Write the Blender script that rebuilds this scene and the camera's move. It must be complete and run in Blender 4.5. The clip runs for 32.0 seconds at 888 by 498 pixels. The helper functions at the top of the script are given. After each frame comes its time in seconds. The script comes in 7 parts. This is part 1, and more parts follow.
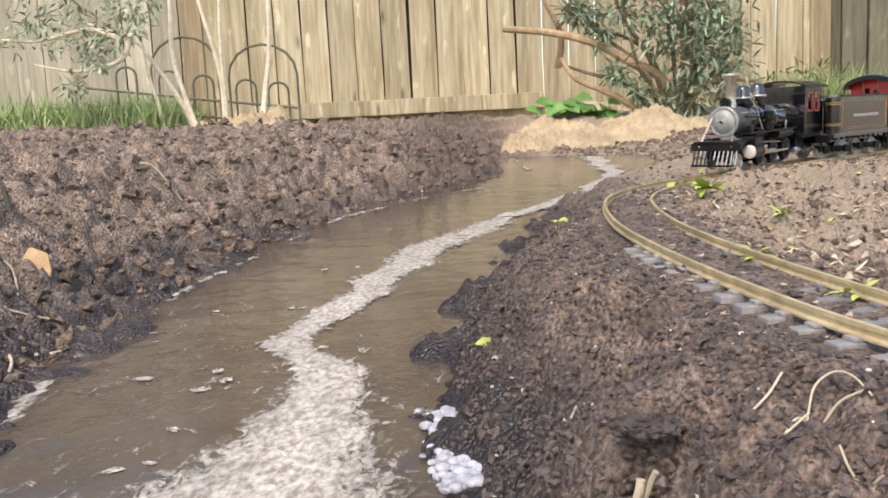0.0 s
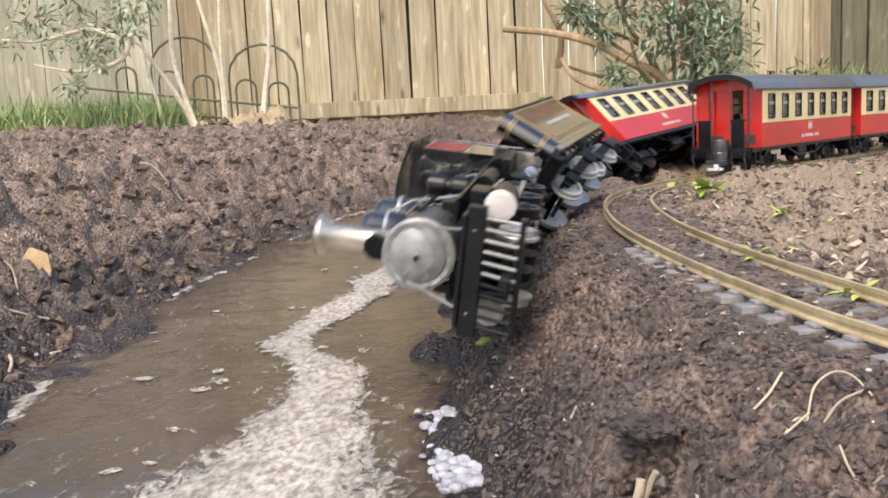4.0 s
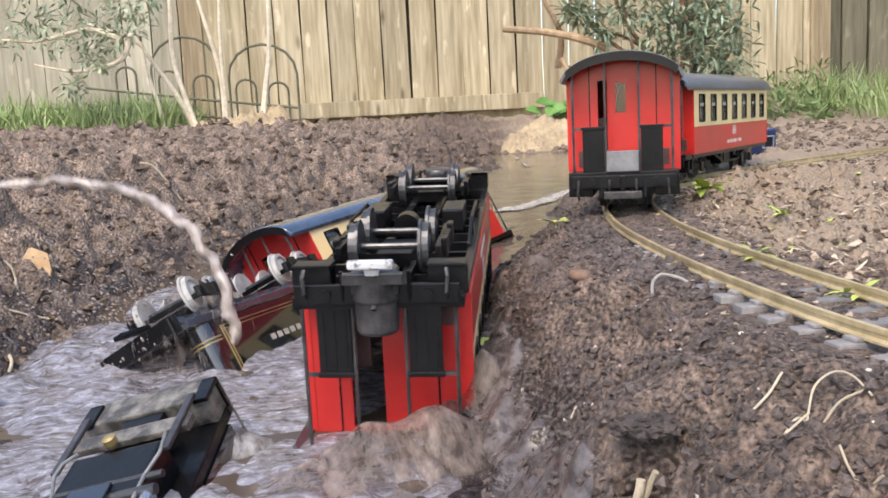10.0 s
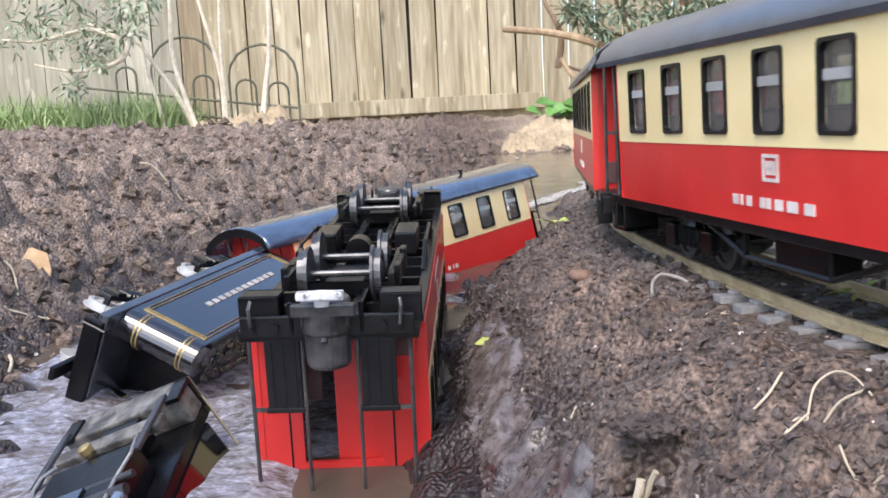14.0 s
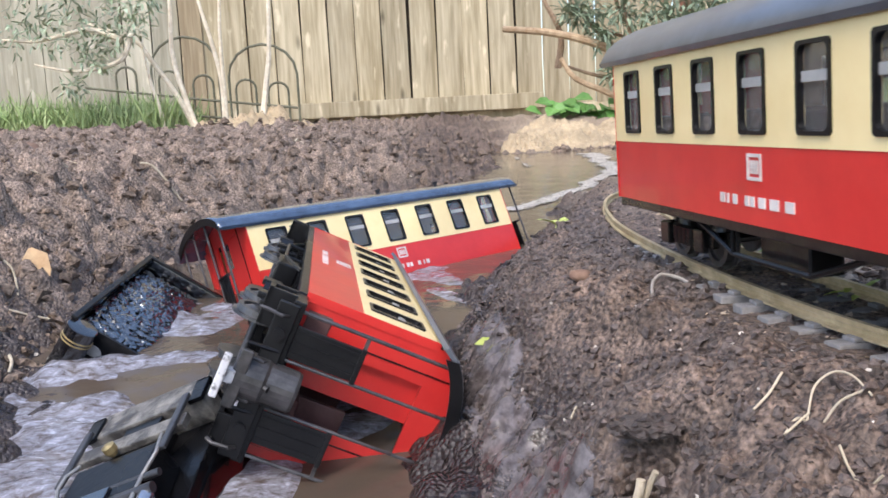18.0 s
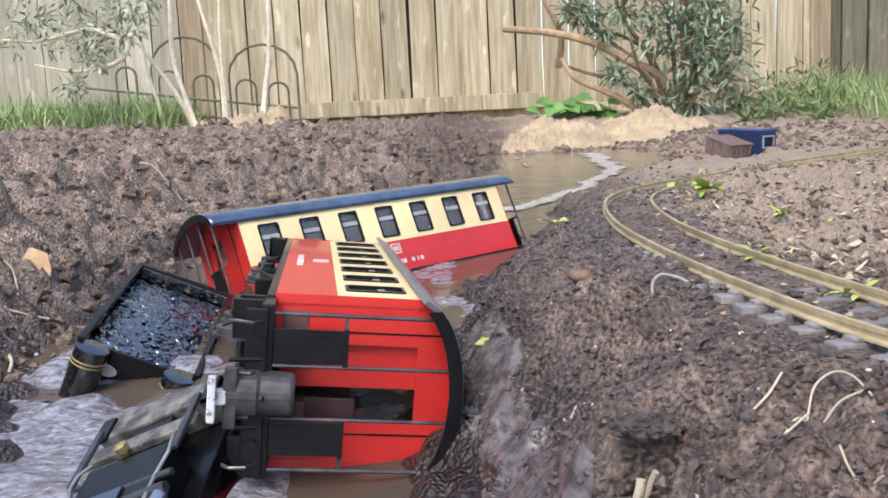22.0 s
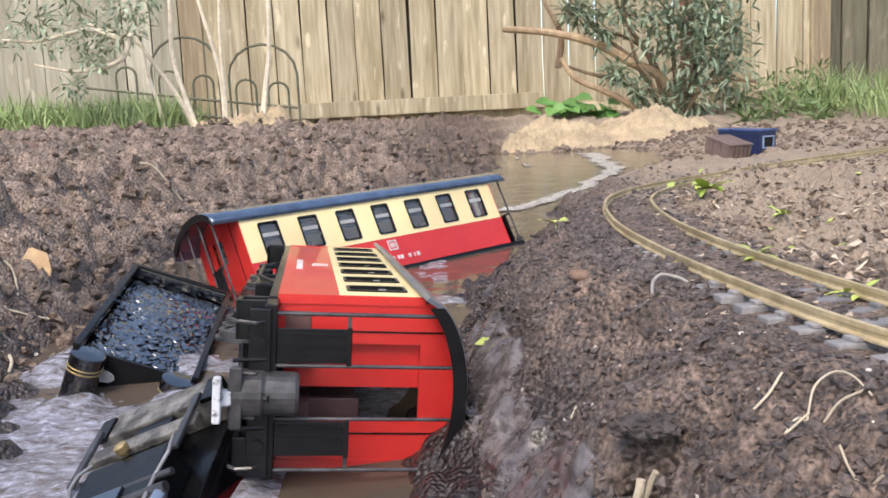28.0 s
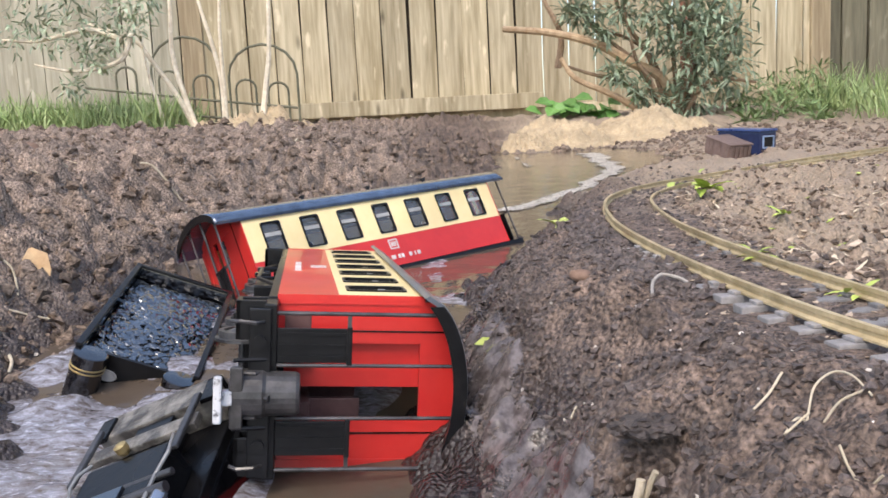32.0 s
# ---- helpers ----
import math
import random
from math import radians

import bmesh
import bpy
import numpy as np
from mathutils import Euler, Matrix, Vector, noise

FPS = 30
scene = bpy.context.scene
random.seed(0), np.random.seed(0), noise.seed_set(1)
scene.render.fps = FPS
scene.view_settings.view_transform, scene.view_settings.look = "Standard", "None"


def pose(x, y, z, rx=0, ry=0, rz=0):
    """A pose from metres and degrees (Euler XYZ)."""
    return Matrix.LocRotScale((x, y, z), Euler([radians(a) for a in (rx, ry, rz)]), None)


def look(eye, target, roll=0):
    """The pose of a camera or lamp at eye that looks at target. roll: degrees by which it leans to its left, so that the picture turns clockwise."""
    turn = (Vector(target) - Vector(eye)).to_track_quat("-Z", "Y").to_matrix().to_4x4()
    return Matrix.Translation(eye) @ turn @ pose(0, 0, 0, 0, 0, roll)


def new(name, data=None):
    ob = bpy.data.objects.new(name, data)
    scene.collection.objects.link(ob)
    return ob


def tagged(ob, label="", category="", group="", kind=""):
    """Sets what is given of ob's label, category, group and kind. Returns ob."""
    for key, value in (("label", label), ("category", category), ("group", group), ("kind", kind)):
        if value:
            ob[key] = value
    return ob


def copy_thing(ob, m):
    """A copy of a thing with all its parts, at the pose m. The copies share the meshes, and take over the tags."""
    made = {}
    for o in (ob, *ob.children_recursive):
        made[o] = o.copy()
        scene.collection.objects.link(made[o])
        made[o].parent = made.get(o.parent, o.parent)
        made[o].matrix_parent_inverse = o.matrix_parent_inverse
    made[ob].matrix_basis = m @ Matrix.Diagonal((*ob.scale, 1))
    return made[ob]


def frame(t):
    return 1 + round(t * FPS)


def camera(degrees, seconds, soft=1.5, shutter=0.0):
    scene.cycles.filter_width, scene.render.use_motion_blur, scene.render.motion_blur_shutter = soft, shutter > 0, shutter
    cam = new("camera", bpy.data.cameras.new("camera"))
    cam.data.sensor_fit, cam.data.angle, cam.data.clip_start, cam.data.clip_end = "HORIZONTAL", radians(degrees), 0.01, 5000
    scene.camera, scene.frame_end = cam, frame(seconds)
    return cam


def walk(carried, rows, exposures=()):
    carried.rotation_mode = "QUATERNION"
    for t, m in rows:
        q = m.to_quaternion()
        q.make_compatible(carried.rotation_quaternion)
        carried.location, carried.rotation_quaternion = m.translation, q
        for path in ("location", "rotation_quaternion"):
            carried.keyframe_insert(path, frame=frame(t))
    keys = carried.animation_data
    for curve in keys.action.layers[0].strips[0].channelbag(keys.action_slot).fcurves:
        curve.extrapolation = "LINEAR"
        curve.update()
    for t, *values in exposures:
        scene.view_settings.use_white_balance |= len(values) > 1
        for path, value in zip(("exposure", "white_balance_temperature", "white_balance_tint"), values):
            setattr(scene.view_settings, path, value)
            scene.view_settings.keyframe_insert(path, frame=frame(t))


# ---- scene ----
EYE = (0.0, 0.0, 0.0898)
cam = camera(52.8, 32.0, soft=1.65, shutter=0.5)
VIEW = look(EYE, (0.0, 0.990134, 0.0898 - 0.140123), -2.9)
walk(cam, [(0.0, VIEW), (32.0, VIEW)], [(0.0, 1.18, 7300, 11), (7.0, 1.18, 7250, 11), (10.0, 1.24, 7000, 11), (12.0, 1.36, 6700, 11), (14.0, 1.38, 6400, 11), (17.0, 1.3, 6450, 11), (20.0, 1.22, 6400, 11), (23.0, 1.2, 6550, 11), (28.0, 1.18, 6850, 11), (32.0, 1.18, 6850, 11)])

# ---- sky and sun ----
sky_world = bpy.data.worlds.new("sky")
scene.world = sky_world
sky_world.use_nodes = True
wn = sky_world.node_tree.nodes
sky = wn.new("ShaderNodeTexSky")
sky.sky_type = "NISHITA"
sky.sun_disc = False
sky.sun_elevation = radians(52)
sky.sun_rotation = radians(200)
sky.air_density = 1.0
sky.dust_density = 2.0
sky.ozone_density = 1.0
wn["Background"].inputs["Strength"].default_value = 0.15
sky_world.node_tree.links.new(sky.outputs[0], wn["Background"].inputs[0])
sun_data = bpy.data.lights.new("sun", "SUN")
sun_data.energy = 0.9
sun_data.angle = radians(20)
sun_data.color = (1.0, 0.95, 0.87)
sun = new("sun", sun_data)
sun.matrix_world = look((-1.2, -2.4, 4.0), (0, 0, 0))


# ---- materials ----
def mat(name, col, col2=None, rough=0.6, metal=0.0, scale=60.0, bump=0.0, spread=0.0, detail=6.0, contrast=(0.35, 0.65), clear=0.0, sheen=0.5):
    """A surface of two colours mixed by grain at two sizes, with fine relief; spread: difference from piece to piece."""
    m = bpy.data.materials.new(name)
    m.use_nodes = True
    n, l = m.node_tree.nodes, m.node_tree.links
    b = n["Principled BSDF"]
    b.inputs["Roughness"].default_value = rough
    b.inputs["Metallic"].default_value = metal
    b.inputs["Coat Weight"].default_value = clear
    b.inputs["Specular IOR Level"].default_value = sheen
    tc = n.new("ShaderNodeTexCoord")
    tx = n.new("ShaderNodeTexNoise")
    tx.inputs["Scale"].default_value = scale
    tx.inputs["Detail"].default_value = detail
    tx.inputs["Roughness"].default_value = 0.65
    l.new(tc.outputs["Object"], tx.inputs["Vector"])
    rp = n.new("ShaderNodeValToRGB")
    rp.color_ramp.elements[0].position, rp.color_ramp.elements[1].position = contrast
    rp.color_ramp.elements[0].color = (*col, 1)
    rp.color_ramp.elements[1].color = (*(col2 or tuple(c * 0.7 for c in col)), 1)
    l.new(tx.outputs["Fac"], rp.inputs["Fac"])
    out = rp.outputs["Color"]
    big = n.new("ShaderNodeTexNoise")
    big.inputs["Scale"].default_value = scale * 0.13
    big.inputs["Detail"].default_value = 3
    l.new(tc.outputs["Object"], big.inputs["Vector"])
    hv = n.new("ShaderNodeHueSaturation")
    mr = n.new("ShaderNodeMapRange")
    mr.inputs["From Min"].default_value, mr.inputs["From Max"].default_value = 0.3, 0.7
    mr.inputs["To Min"].default_value, mr.inputs["To Max"].default_value = 0.8, 1.2
    l.new(big.outputs["Fac"], mr.inputs["Value"])
    val = mr.outputs["Result"]
    if spread:
        oi = n.new("ShaderNodeObjectInfo")
        gi = n.new("ShaderNodeNewGeometry")
        ad = n.new("ShaderNodeMath")
        ad.operation = "ADD"
        l.new(oi.outputs["Random"], ad.inputs[0])
        l.new(gi.outputs["Random Per Island"], ad.inputs[1])
        m2 = n.new("ShaderNodeMapRange")
        m2.inputs["From Max"].default_value = 2.0
        m2.inputs["To Min"].default_value, m2.inputs["To Max"].default_value = 1 - spread, 1 + spread
        l.new(ad.outputs[0], m2.inputs["Value"])
        mu = n.new("ShaderNodeMath")
        mu.operation = "MULTIPLY"
        l.new(val, mu.inputs[0])
        l.new(m2.outputs["Result"], mu.inputs[1])
        val = mu.outputs[0]
    l.new(val, hv.inputs["Value"])
    l.new(out, hv.inputs["Color"])
    l.new(hv.outputs["Color"], b.inputs["Base Color"])
    rr = n.new("ShaderNodeMapRange")
    rr.inputs["To Min"].default_value, rr.inputs["To Max"].default_value = max(0.02, rough - 0.15), min(1, rough + 0.15)
    l.new(big.outputs["Fac"], rr.inputs["Value"])
    l.new(rr.outputs["Result"], b.inputs["Roughness"])
    if bump:
        bp = n.new("ShaderNodeBump")
        bp.inputs["Strength"].default_value = bump
        bp.inputs["Distance"].default_value = 0.3 / scale
        l.new(tx.outputs["Fac"], bp.inputs["Height"])
        l.new(bp.outputs["Normal"], b.inputs["Normal"])
    return m


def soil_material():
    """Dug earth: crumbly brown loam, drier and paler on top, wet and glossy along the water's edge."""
    m = mat("soil", (0.06, 0.041, 0.032), (0.5, 0.375, 0.29), 0.8, scale=330, bump=1.0, contrast=(0.38, 0.7), detail=12)
    n, l = m.node_tree.nodes, m.node_tree.links
    b = n["Principled BSDF"]
    patch = [q for q in n if q.bl_idname == "ShaderNodeMapRange"][0]
    patch.inputs["To Min"].default_value, patch.inputs["To Max"].default_value = 0.58, 1.4
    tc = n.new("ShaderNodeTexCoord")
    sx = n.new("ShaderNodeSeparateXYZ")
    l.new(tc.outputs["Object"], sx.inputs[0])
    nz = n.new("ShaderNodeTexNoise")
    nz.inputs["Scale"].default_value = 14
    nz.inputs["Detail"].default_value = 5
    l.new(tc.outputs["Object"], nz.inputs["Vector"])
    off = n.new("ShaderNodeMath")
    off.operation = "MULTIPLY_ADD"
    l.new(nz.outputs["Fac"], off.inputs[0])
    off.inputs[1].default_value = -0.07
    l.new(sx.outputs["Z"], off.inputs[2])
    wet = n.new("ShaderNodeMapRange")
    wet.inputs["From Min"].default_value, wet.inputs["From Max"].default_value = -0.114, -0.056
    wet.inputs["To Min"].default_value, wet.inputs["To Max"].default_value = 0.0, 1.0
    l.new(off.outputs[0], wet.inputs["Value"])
    # crumbs that stand proud
    vo = n.new("ShaderNodeTexVoronoi")
    vo.inputs["Scale"].default_value = 300
    l.new(tc.outputs["Object"], vo.inputs["Vector"])
    b1 = [q for q in n if q.bl_idname == "ShaderNodeBump"][0]
    b2 = n.new("ShaderNodeBump")
    b2.inputs["Strength"].default_value = 0.8
    b2.inputs["Distance"].default_value = 0.003
    b2.invert = True
    l.new(vo.outputs["Distance"], b2.inputs["Height"])
    l.new(b1.outputs["Normal"], b2.inputs["Normal"])
    l.new(b2.outputs["Normal"], b.inputs["Normal"])
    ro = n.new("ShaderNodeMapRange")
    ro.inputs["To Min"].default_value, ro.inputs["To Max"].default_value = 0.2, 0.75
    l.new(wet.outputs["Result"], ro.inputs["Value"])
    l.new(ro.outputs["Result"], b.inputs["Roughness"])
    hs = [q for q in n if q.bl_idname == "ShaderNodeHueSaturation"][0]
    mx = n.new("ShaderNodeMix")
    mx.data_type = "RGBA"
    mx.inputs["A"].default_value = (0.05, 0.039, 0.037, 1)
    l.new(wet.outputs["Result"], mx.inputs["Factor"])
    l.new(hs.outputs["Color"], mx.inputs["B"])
    # paler, drier crust with chips on the ground inside the curve
    dry = n.new("ShaderNodeTexNoise")
    dry.inputs["Scale"].default_value = 5
    l.new(tc.outputs["Object"], dry.inputs["Vector"])
    dx = n.new("ShaderNodeMath")
    dx.operation = "MULTIPLY_ADD"
    l.new(dry.outputs["Fac"], dx.inputs[0])
    dx.inputs[1].default_value = 0.3
    l.new(sx.outputs["X"], dx.inputs[2])
    dm = n.new("ShaderNodeMapRange")
    dm.inputs["From Min"].default_value, dm.inputs["From Max"].default_value = 0.33, 0.45
    l.new(dx.outputs[0], dm.inputs["Value"])
    m3 = n.new("ShaderNodeMix")
    m3.data_type = "RGBA"
    m3.inputs["B"].default_value = (0.42, 0.33, 0.24, 1)
    sc = n.new("ShaderNodeMath")
    sc.operation = "MULTIPLY"
    sc.inputs[1].default_value = 0.6
    l.new(dm.outputs["Result"], sc.inputs[0])
    l.new(sc.outputs[0], m3.inputs["Factor"])
    dp = n.new("ShaderNodeMapRange")
    dp.inputs["From Min"].default_value, dp.inputs["From Max"].default_value = .02, .12
    dp.inputs["To Max"].default_value = .92
    l.new(dx.outputs[0], dp.inputs["Value"])
    m4 = n.new("ShaderNodeMix")
    m4.data_type = "RGBA"
    m4.blend_type = "MULTIPLY"
    m4.inputs["B"].default_value = (.58, .555, .56, 1)
    l.new(dp.outputs["Result"], m4.inputs["Factor"])
    l.new(mx.outputs["Result"], m4.inputs["A"])
    l.new(m4.outputs["Result"], m3.inputs["A"])
    l.new(m3.outputs["Result"], b.inputs["Base Color"])
    return m


def water_material(name, col, ripple, scale, rough=0.04):
    m = bpy.data.materials.new(name)
    m.use_nodes = True
    n, l = m.node_tree.nodes, m.node_tree.links
    b = n["Principled BSDF"]
    b.inputs["Roughness"].default_value = rough
    b.inputs["IOR"].default_value = 1.33
    tc = n.new("ShaderNodeTexCoord")
    tx = n.new("ShaderNodeTexNoise")
    tx.inputs["Scale"].default_value = scale
    tx.inputs["Detail"].default_value = 4
    l.new(tc.outputs["Object"], tx.inputs["Vector"])
    silt = n.new("ShaderNodeTexNoise")
    silt.inputs["Scale"].default_value = 7
    silt.inputs["Detail"].default_value = 6
    l.new(tc.outputs["Object"], silt.inputs["Vector"])
    rp = n.new("ShaderNodeValToRGB")
    rp.color_ramp.elements[0].position, rp.color_ramp.elements[1].position = 0.35, 0.7
    rp.color_ramp.elements[0].color = (*col, 1)
    rp.color_ramp.elements[1].color = (*(c * 1.5 for c in col), 1)
    l.new(silt.outputs["Fac"], rp.inputs["Fac"])
    l.new(rp.outputs["Color"], b.inputs["Base Color"])
    bp = n.new("ShaderNodeBump")
    bp.inputs["Strength"].default_value = ripple
    bp.inputs["Distance"].default_value = 0.01
    l.new(tx.outputs["Fac"], bp.inputs["Height"])
    l.new(bp.outputs["Normal"], b.inputs["Normal"])
    return m


def froth_sky_water(name, col, scale, cover=.38):
    """Stirred muddy water with streaks of froth on it, sky reflection painted in."""
    m = water_material(name, col, 0.16, scale, 0.1)
    n, l = m.node_tree.nodes, m.node_tree.links
    b = n["Principled BSDF"]
    tc = n.new("ShaderNodeTexCoord")
    mp = n.new("ShaderNodeMapping")
    mp.inputs["Scale"].default_value = (.55, 1, 1)
    mp.inputs["Rotation"].default_value = (0, 0, -.25)
    l.new(tc.outputs["Object"], mp.inputs["Vector"])
    fr = n.new("ShaderNodeTexNoise")
    fr.inputs["Scale"].default_value = 170
    fr.inputs["Detail"].default_value = 9
    fr.inputs["Roughness"].default_value = 0.72
    fr.inputs["Distortion"].default_value = 0.5
    l.new(mp.outputs[0], fr.inputs["Vector"])
    mr = n.new("ShaderNodeMapRange")
    mr.inputs["From Min"].default_value, mr.inputs["From Max"].default_value = cover, cover + .34
    mr.inputs["To Max"].default_value = 0.75
    l.new(fr.outputs["Fac"], mr.inputs["Value"])
    mx = n.new("ShaderNodeMix")
    mx.data_type = "RGBA"
    # froth colour, brightened and blued to stand in for reflected sky
    mx.inputs["B"].default_value = (.55, .57, .68, 1)
    l.new(mr.outputs["Result"], mx.inputs["Factor"])
    l.new(b.inputs["Base Color"].links[0].from_socket, mx.inputs["A"])
    l.new(mx.outputs["Result"], b.inputs["Base Color"])
    rr = n.new("ShaderNodeMapRange")
    rr.inputs["To Min"].default_value, rr.inputs["To Max"].default_value = .05, .5
    l.new(mr.outputs["Result"], rr.inputs["Value"])
    l.new(rr.outputs["Result"], b.inputs["Roughness"])
    return m


def lacy(name, dark, light, rough=0.4, scale=45.0, soft=0.1, at=0.5, flow=(1, .5, 1), weight=1.0, most=1.0):
    """Froth and broken water, torn into lace: thick where the mesh's cover is high, open where it is low."""
    m = mat(name, dark, light, rough, scale=scale * 2.2, bump=0.4, contrast=(.38, .62))
    n, l = m.node_tree.nodes, m.node_tree.links
    tc = n.new("ShaderNodeTexCoord")
    mp = n.new("ShaderNodeMapping")
    mp.inputs["Scale"].default_value = flow
    mp.inputs["Rotation"].default_value = (0, 0, -.3)
    l.new(tc.outputs["Object"], mp.inputs["Vector"])
    nz = n.new("ShaderNodeTexNoise")
    nz.inputs["Scale"].default_value = scale
    nz.inputs["Detail"].default_value = 8
    nz.inputs["Roughness"].default_value = 0.68
    nz.inputs["Distortion"].default_value = 0.9
    l.new(mp.outputs[0], nz.inputs["Vector"])
    for q in [k.to_socket for k in list(l) if k.to_node.bl_idname == "ShaderNodeTexNoise" and k.to_node != nz]:
        l.new(mp.outputs[0], q)
    at_ = n.new("ShaderNodeAttribute")
    at_.attribute_name = "cover"
    ma = n.new("ShaderNodeMath")
    ma.operation = "MULTIPLY_ADD"
    l.new(nz.outputs["Fac"], ma.inputs[0])
    ma.inputs[1].default_value = 2.2
    ma.inputs[2].default_value = -1.1
    ad = n.new("ShaderNodeMath")
    ad.operation = "MULTIPLY_ADD"
    l.new(at_.outputs["Fac"], ad.inputs[0])
    ad.inputs[1].default_value = weight
    l.new(ma.outputs[0], ad.inputs[2])
    mr = n.new("ShaderNodeMapRange")
    mr.inputs["From Min"].default_value, mr.inputs["From Max"].default_value = at - soft, at + soft
    mr.inputs["To Max"].default_value = most
    l.new(ad.outputs[0], mr.inputs["Value"])
    if most < 1:
        n["Principled BSDF"].inputs["Subsurface Weight"].default_value = 0.8
        n["Principled BSDF"].inputs["Subsurface Scale"].default_value = 0.05
        n["Principled BSDF"].inputs["Subsurface Radius"].default_value = (1, .95, .9)
    l.new(mr.outputs["Result"], n["Principled BSDF"].inputs["Alpha"])
    return m


def glass_material(name, tint, rough):
    m = bpy.data.materials.new(name)
    m.use_nodes = True
    b = m.node_tree.nodes["Principled BSDF"]
    b.inputs["Base Color"].default_value = (*tint, 1)
    b.inputs["Roughness"].default_value = rough
    b.inputs["Transmission Weight"].default_value = 1.0
    b.inputs["IOR"].default_value = 1.33
    return m


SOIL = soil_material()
DAMPCLOD = mat("damp_soil_clod", (0.024, 0.018, 0.016), (0.15, 0.115, 0.1), 0.6, scale=260, bump=1.0, spread=0.55, contrast=(.36, .7))
CLOD = mat("soil_clod", (0.05, 0.033, 0.023), (0.36, 0.265, 0.2), 0.9, scale=260, bump=1.0, spread=0.55, contrast=(.36, .7))
SAND = mat("builders_sand", (0.36, 0.27, 0.165), (0.46, 0.36, 0.235), 0.95, scale=120, bump=0.7)
CHIP = mat("bark_chip", (0.26, 0.19, 0.135), (0.5, 0.4, 0.3), 0.85, scale=80, spread=0.6)
STRAW = mat("dry_straw", (0.42, 0.35, 0.24), (0.58, 0.5, 0.38), 0.8, scale=90, spread=0.3)
GRIT = mat("pale_grit", (0.34, 0.3, 0.26), (0.55, 0.5, 0.45), 0.8, scale=90, spread=0.4)
WATER = water_material("muddy_water", (0.075, 0.057, 0.043), 0.22, 26, 0.1)
FOAM = mat("scum_foam", (0.17, 0.135, 0.105), (0.6, 0.55, 0.49), 0.5, scale=190, bump=0.5, contrast=(.38, .56))
SCUM = lacy("lacy_scum", (0.24, 0.2, 0.16), (0.6, 0.56, 0.5), 0.55, 90, .2, .5, (1, .6, 1))
CHOPF = froth_sky_water("froth_sky_water", (0.07, 0.055, 0.047), 50)
FROTH = mat("white_water", (0.28, 0.28, 0.31), (0.55, 0.56, 0.62), 0.35, scale=150, bump=0.5)
MUDSPRAY = mat("mud_spray", (0.2, 0.15, 0.12), (0.44, 0.36, 0.31), 0.6, scale=150, bump=0.5, spread=0.4)
BRASS = mat("brass_rail", (0.42, 0.32, 0.17), (0.64, 0.52, 0.32), 0.42, 0.35, scale=70, bump=0.15)
SLEEPER = mat("grey_plastic_sleeper", (0.14, 0.135, 0.135), (0.27, 0.255, 0.25), 0.7, scale=120, bump=0.3, spread=0.25)
RED = mat("red_coach_paint", (0.56, 0.022, 0.02), (0.62, 0.032, 0.026), 0.34, scale=40, clear=0.2)
CREAM = mat("cream_coach_paint", (0.84, 0.66, 0.33), (0.88, 0.71, 0.38), 0.4, scale=40, clear=0.15)
ROOFM = mat("dark_grey_roof_plastic", (0.085, 0.094, 0.112), (0.12, 0.135, 0.16), 0.34, scale=50, clear=0.25)
# wet roof with the blue sky reflection put into its base colour
SKYROOF = mat("wet_roof_sky_tint", (0.05, 0.078, 0.13), (0.095, 0.14, 0.22), 0.24, 0.35, scale=50, clear=1, sheen=1.0)
BLACK = mat("black_plastic", (0.004, 0.004, 0.005), (0.009, 0.009, 0.01), 0.3, scale=60, bump=0.1, sheen=0.25, clear=0.12)
BLACKGLOSS = mat("black_enamel", (0.003, 0.003, 0.004), (0.006, 0.006, 0.008), 0.2, scale=60, clear=0.9, sheen=0.5)
BLACKGLOSS.node_tree.nodes["Principled BSDF"].inputs["Coat IOR"].default_value = 1.8
DARKRED = mat("dark_red_interior", (0.07, 0.03, 0.028), (0.12, 0.06, 0.055), 0.6, scale=60)
STEEL = mat("bright_steel", (0.62, 0.6, 0.56), (0.75, 0.73, 0.7), 0.28, 0.9, scale=60)
WHEELPALE = mat("pale_wheel_plastic", (0.32, 0.31, 0.3), (0.52, 0.51, 0.49), 0.35, scale=60)
WETMUD = lacy("wet_mud_film", (0.06, 0.047, 0.044), (0.17, 0.145, 0.14), 0.1, 55, .12, .42, (1, .8, 1))
GREYDOOR = mat("silver_grey_paint", (0.22, 0.22, 0.21), (0.36, 0.36, 0.35), 0.42, 0.3, scale=80, bump=0.1)
DULLSTEEL = mat("dull_steel", (0.22, 0.22, 0.21), (0.38, 0.37, 0.36), 0.4, 0.5, scale=60)
WETFRAME = mat("wet_black_frame", (0.02, 0.022, 0.028), (0.05, 0.055, 0.068), 0.2, scale=60, clear=0.8, sheen=1.0)
WETSTEEL = mat("wet_blued_steel", (0.25, 0.29, 0.35), (0.5, 0.55, 0.62), 0.2, 0.8, scale=60)
POSTGREY = mat("worn_black_metal", (0.03, 0.029, 0.03), (0.1, 0.095, 0.097), 0.32, 0.3, scale=80)
FOLDGREY = mat("grey_plastic", (0.13, 0.13, 0.135), (0.22, 0.22, 0.225), 0.5, scale=80)
LETTERS = mat("dull_white_print", (0.3, 0.29, 0.27), (0.5, 0.48, 0.45), 0.5, scale=300)
COPPER = mat("nickel_chimney", (0.5, 0.45, 0.38), (0.66, 0.6, 0.52), 0.28, 0.85, scale=60)
GOLD = mat("gold_lining", (0.4, 0.29, 0.12), (0.54, 0.41, 0.2), 0.35, 0.7, scale=60)
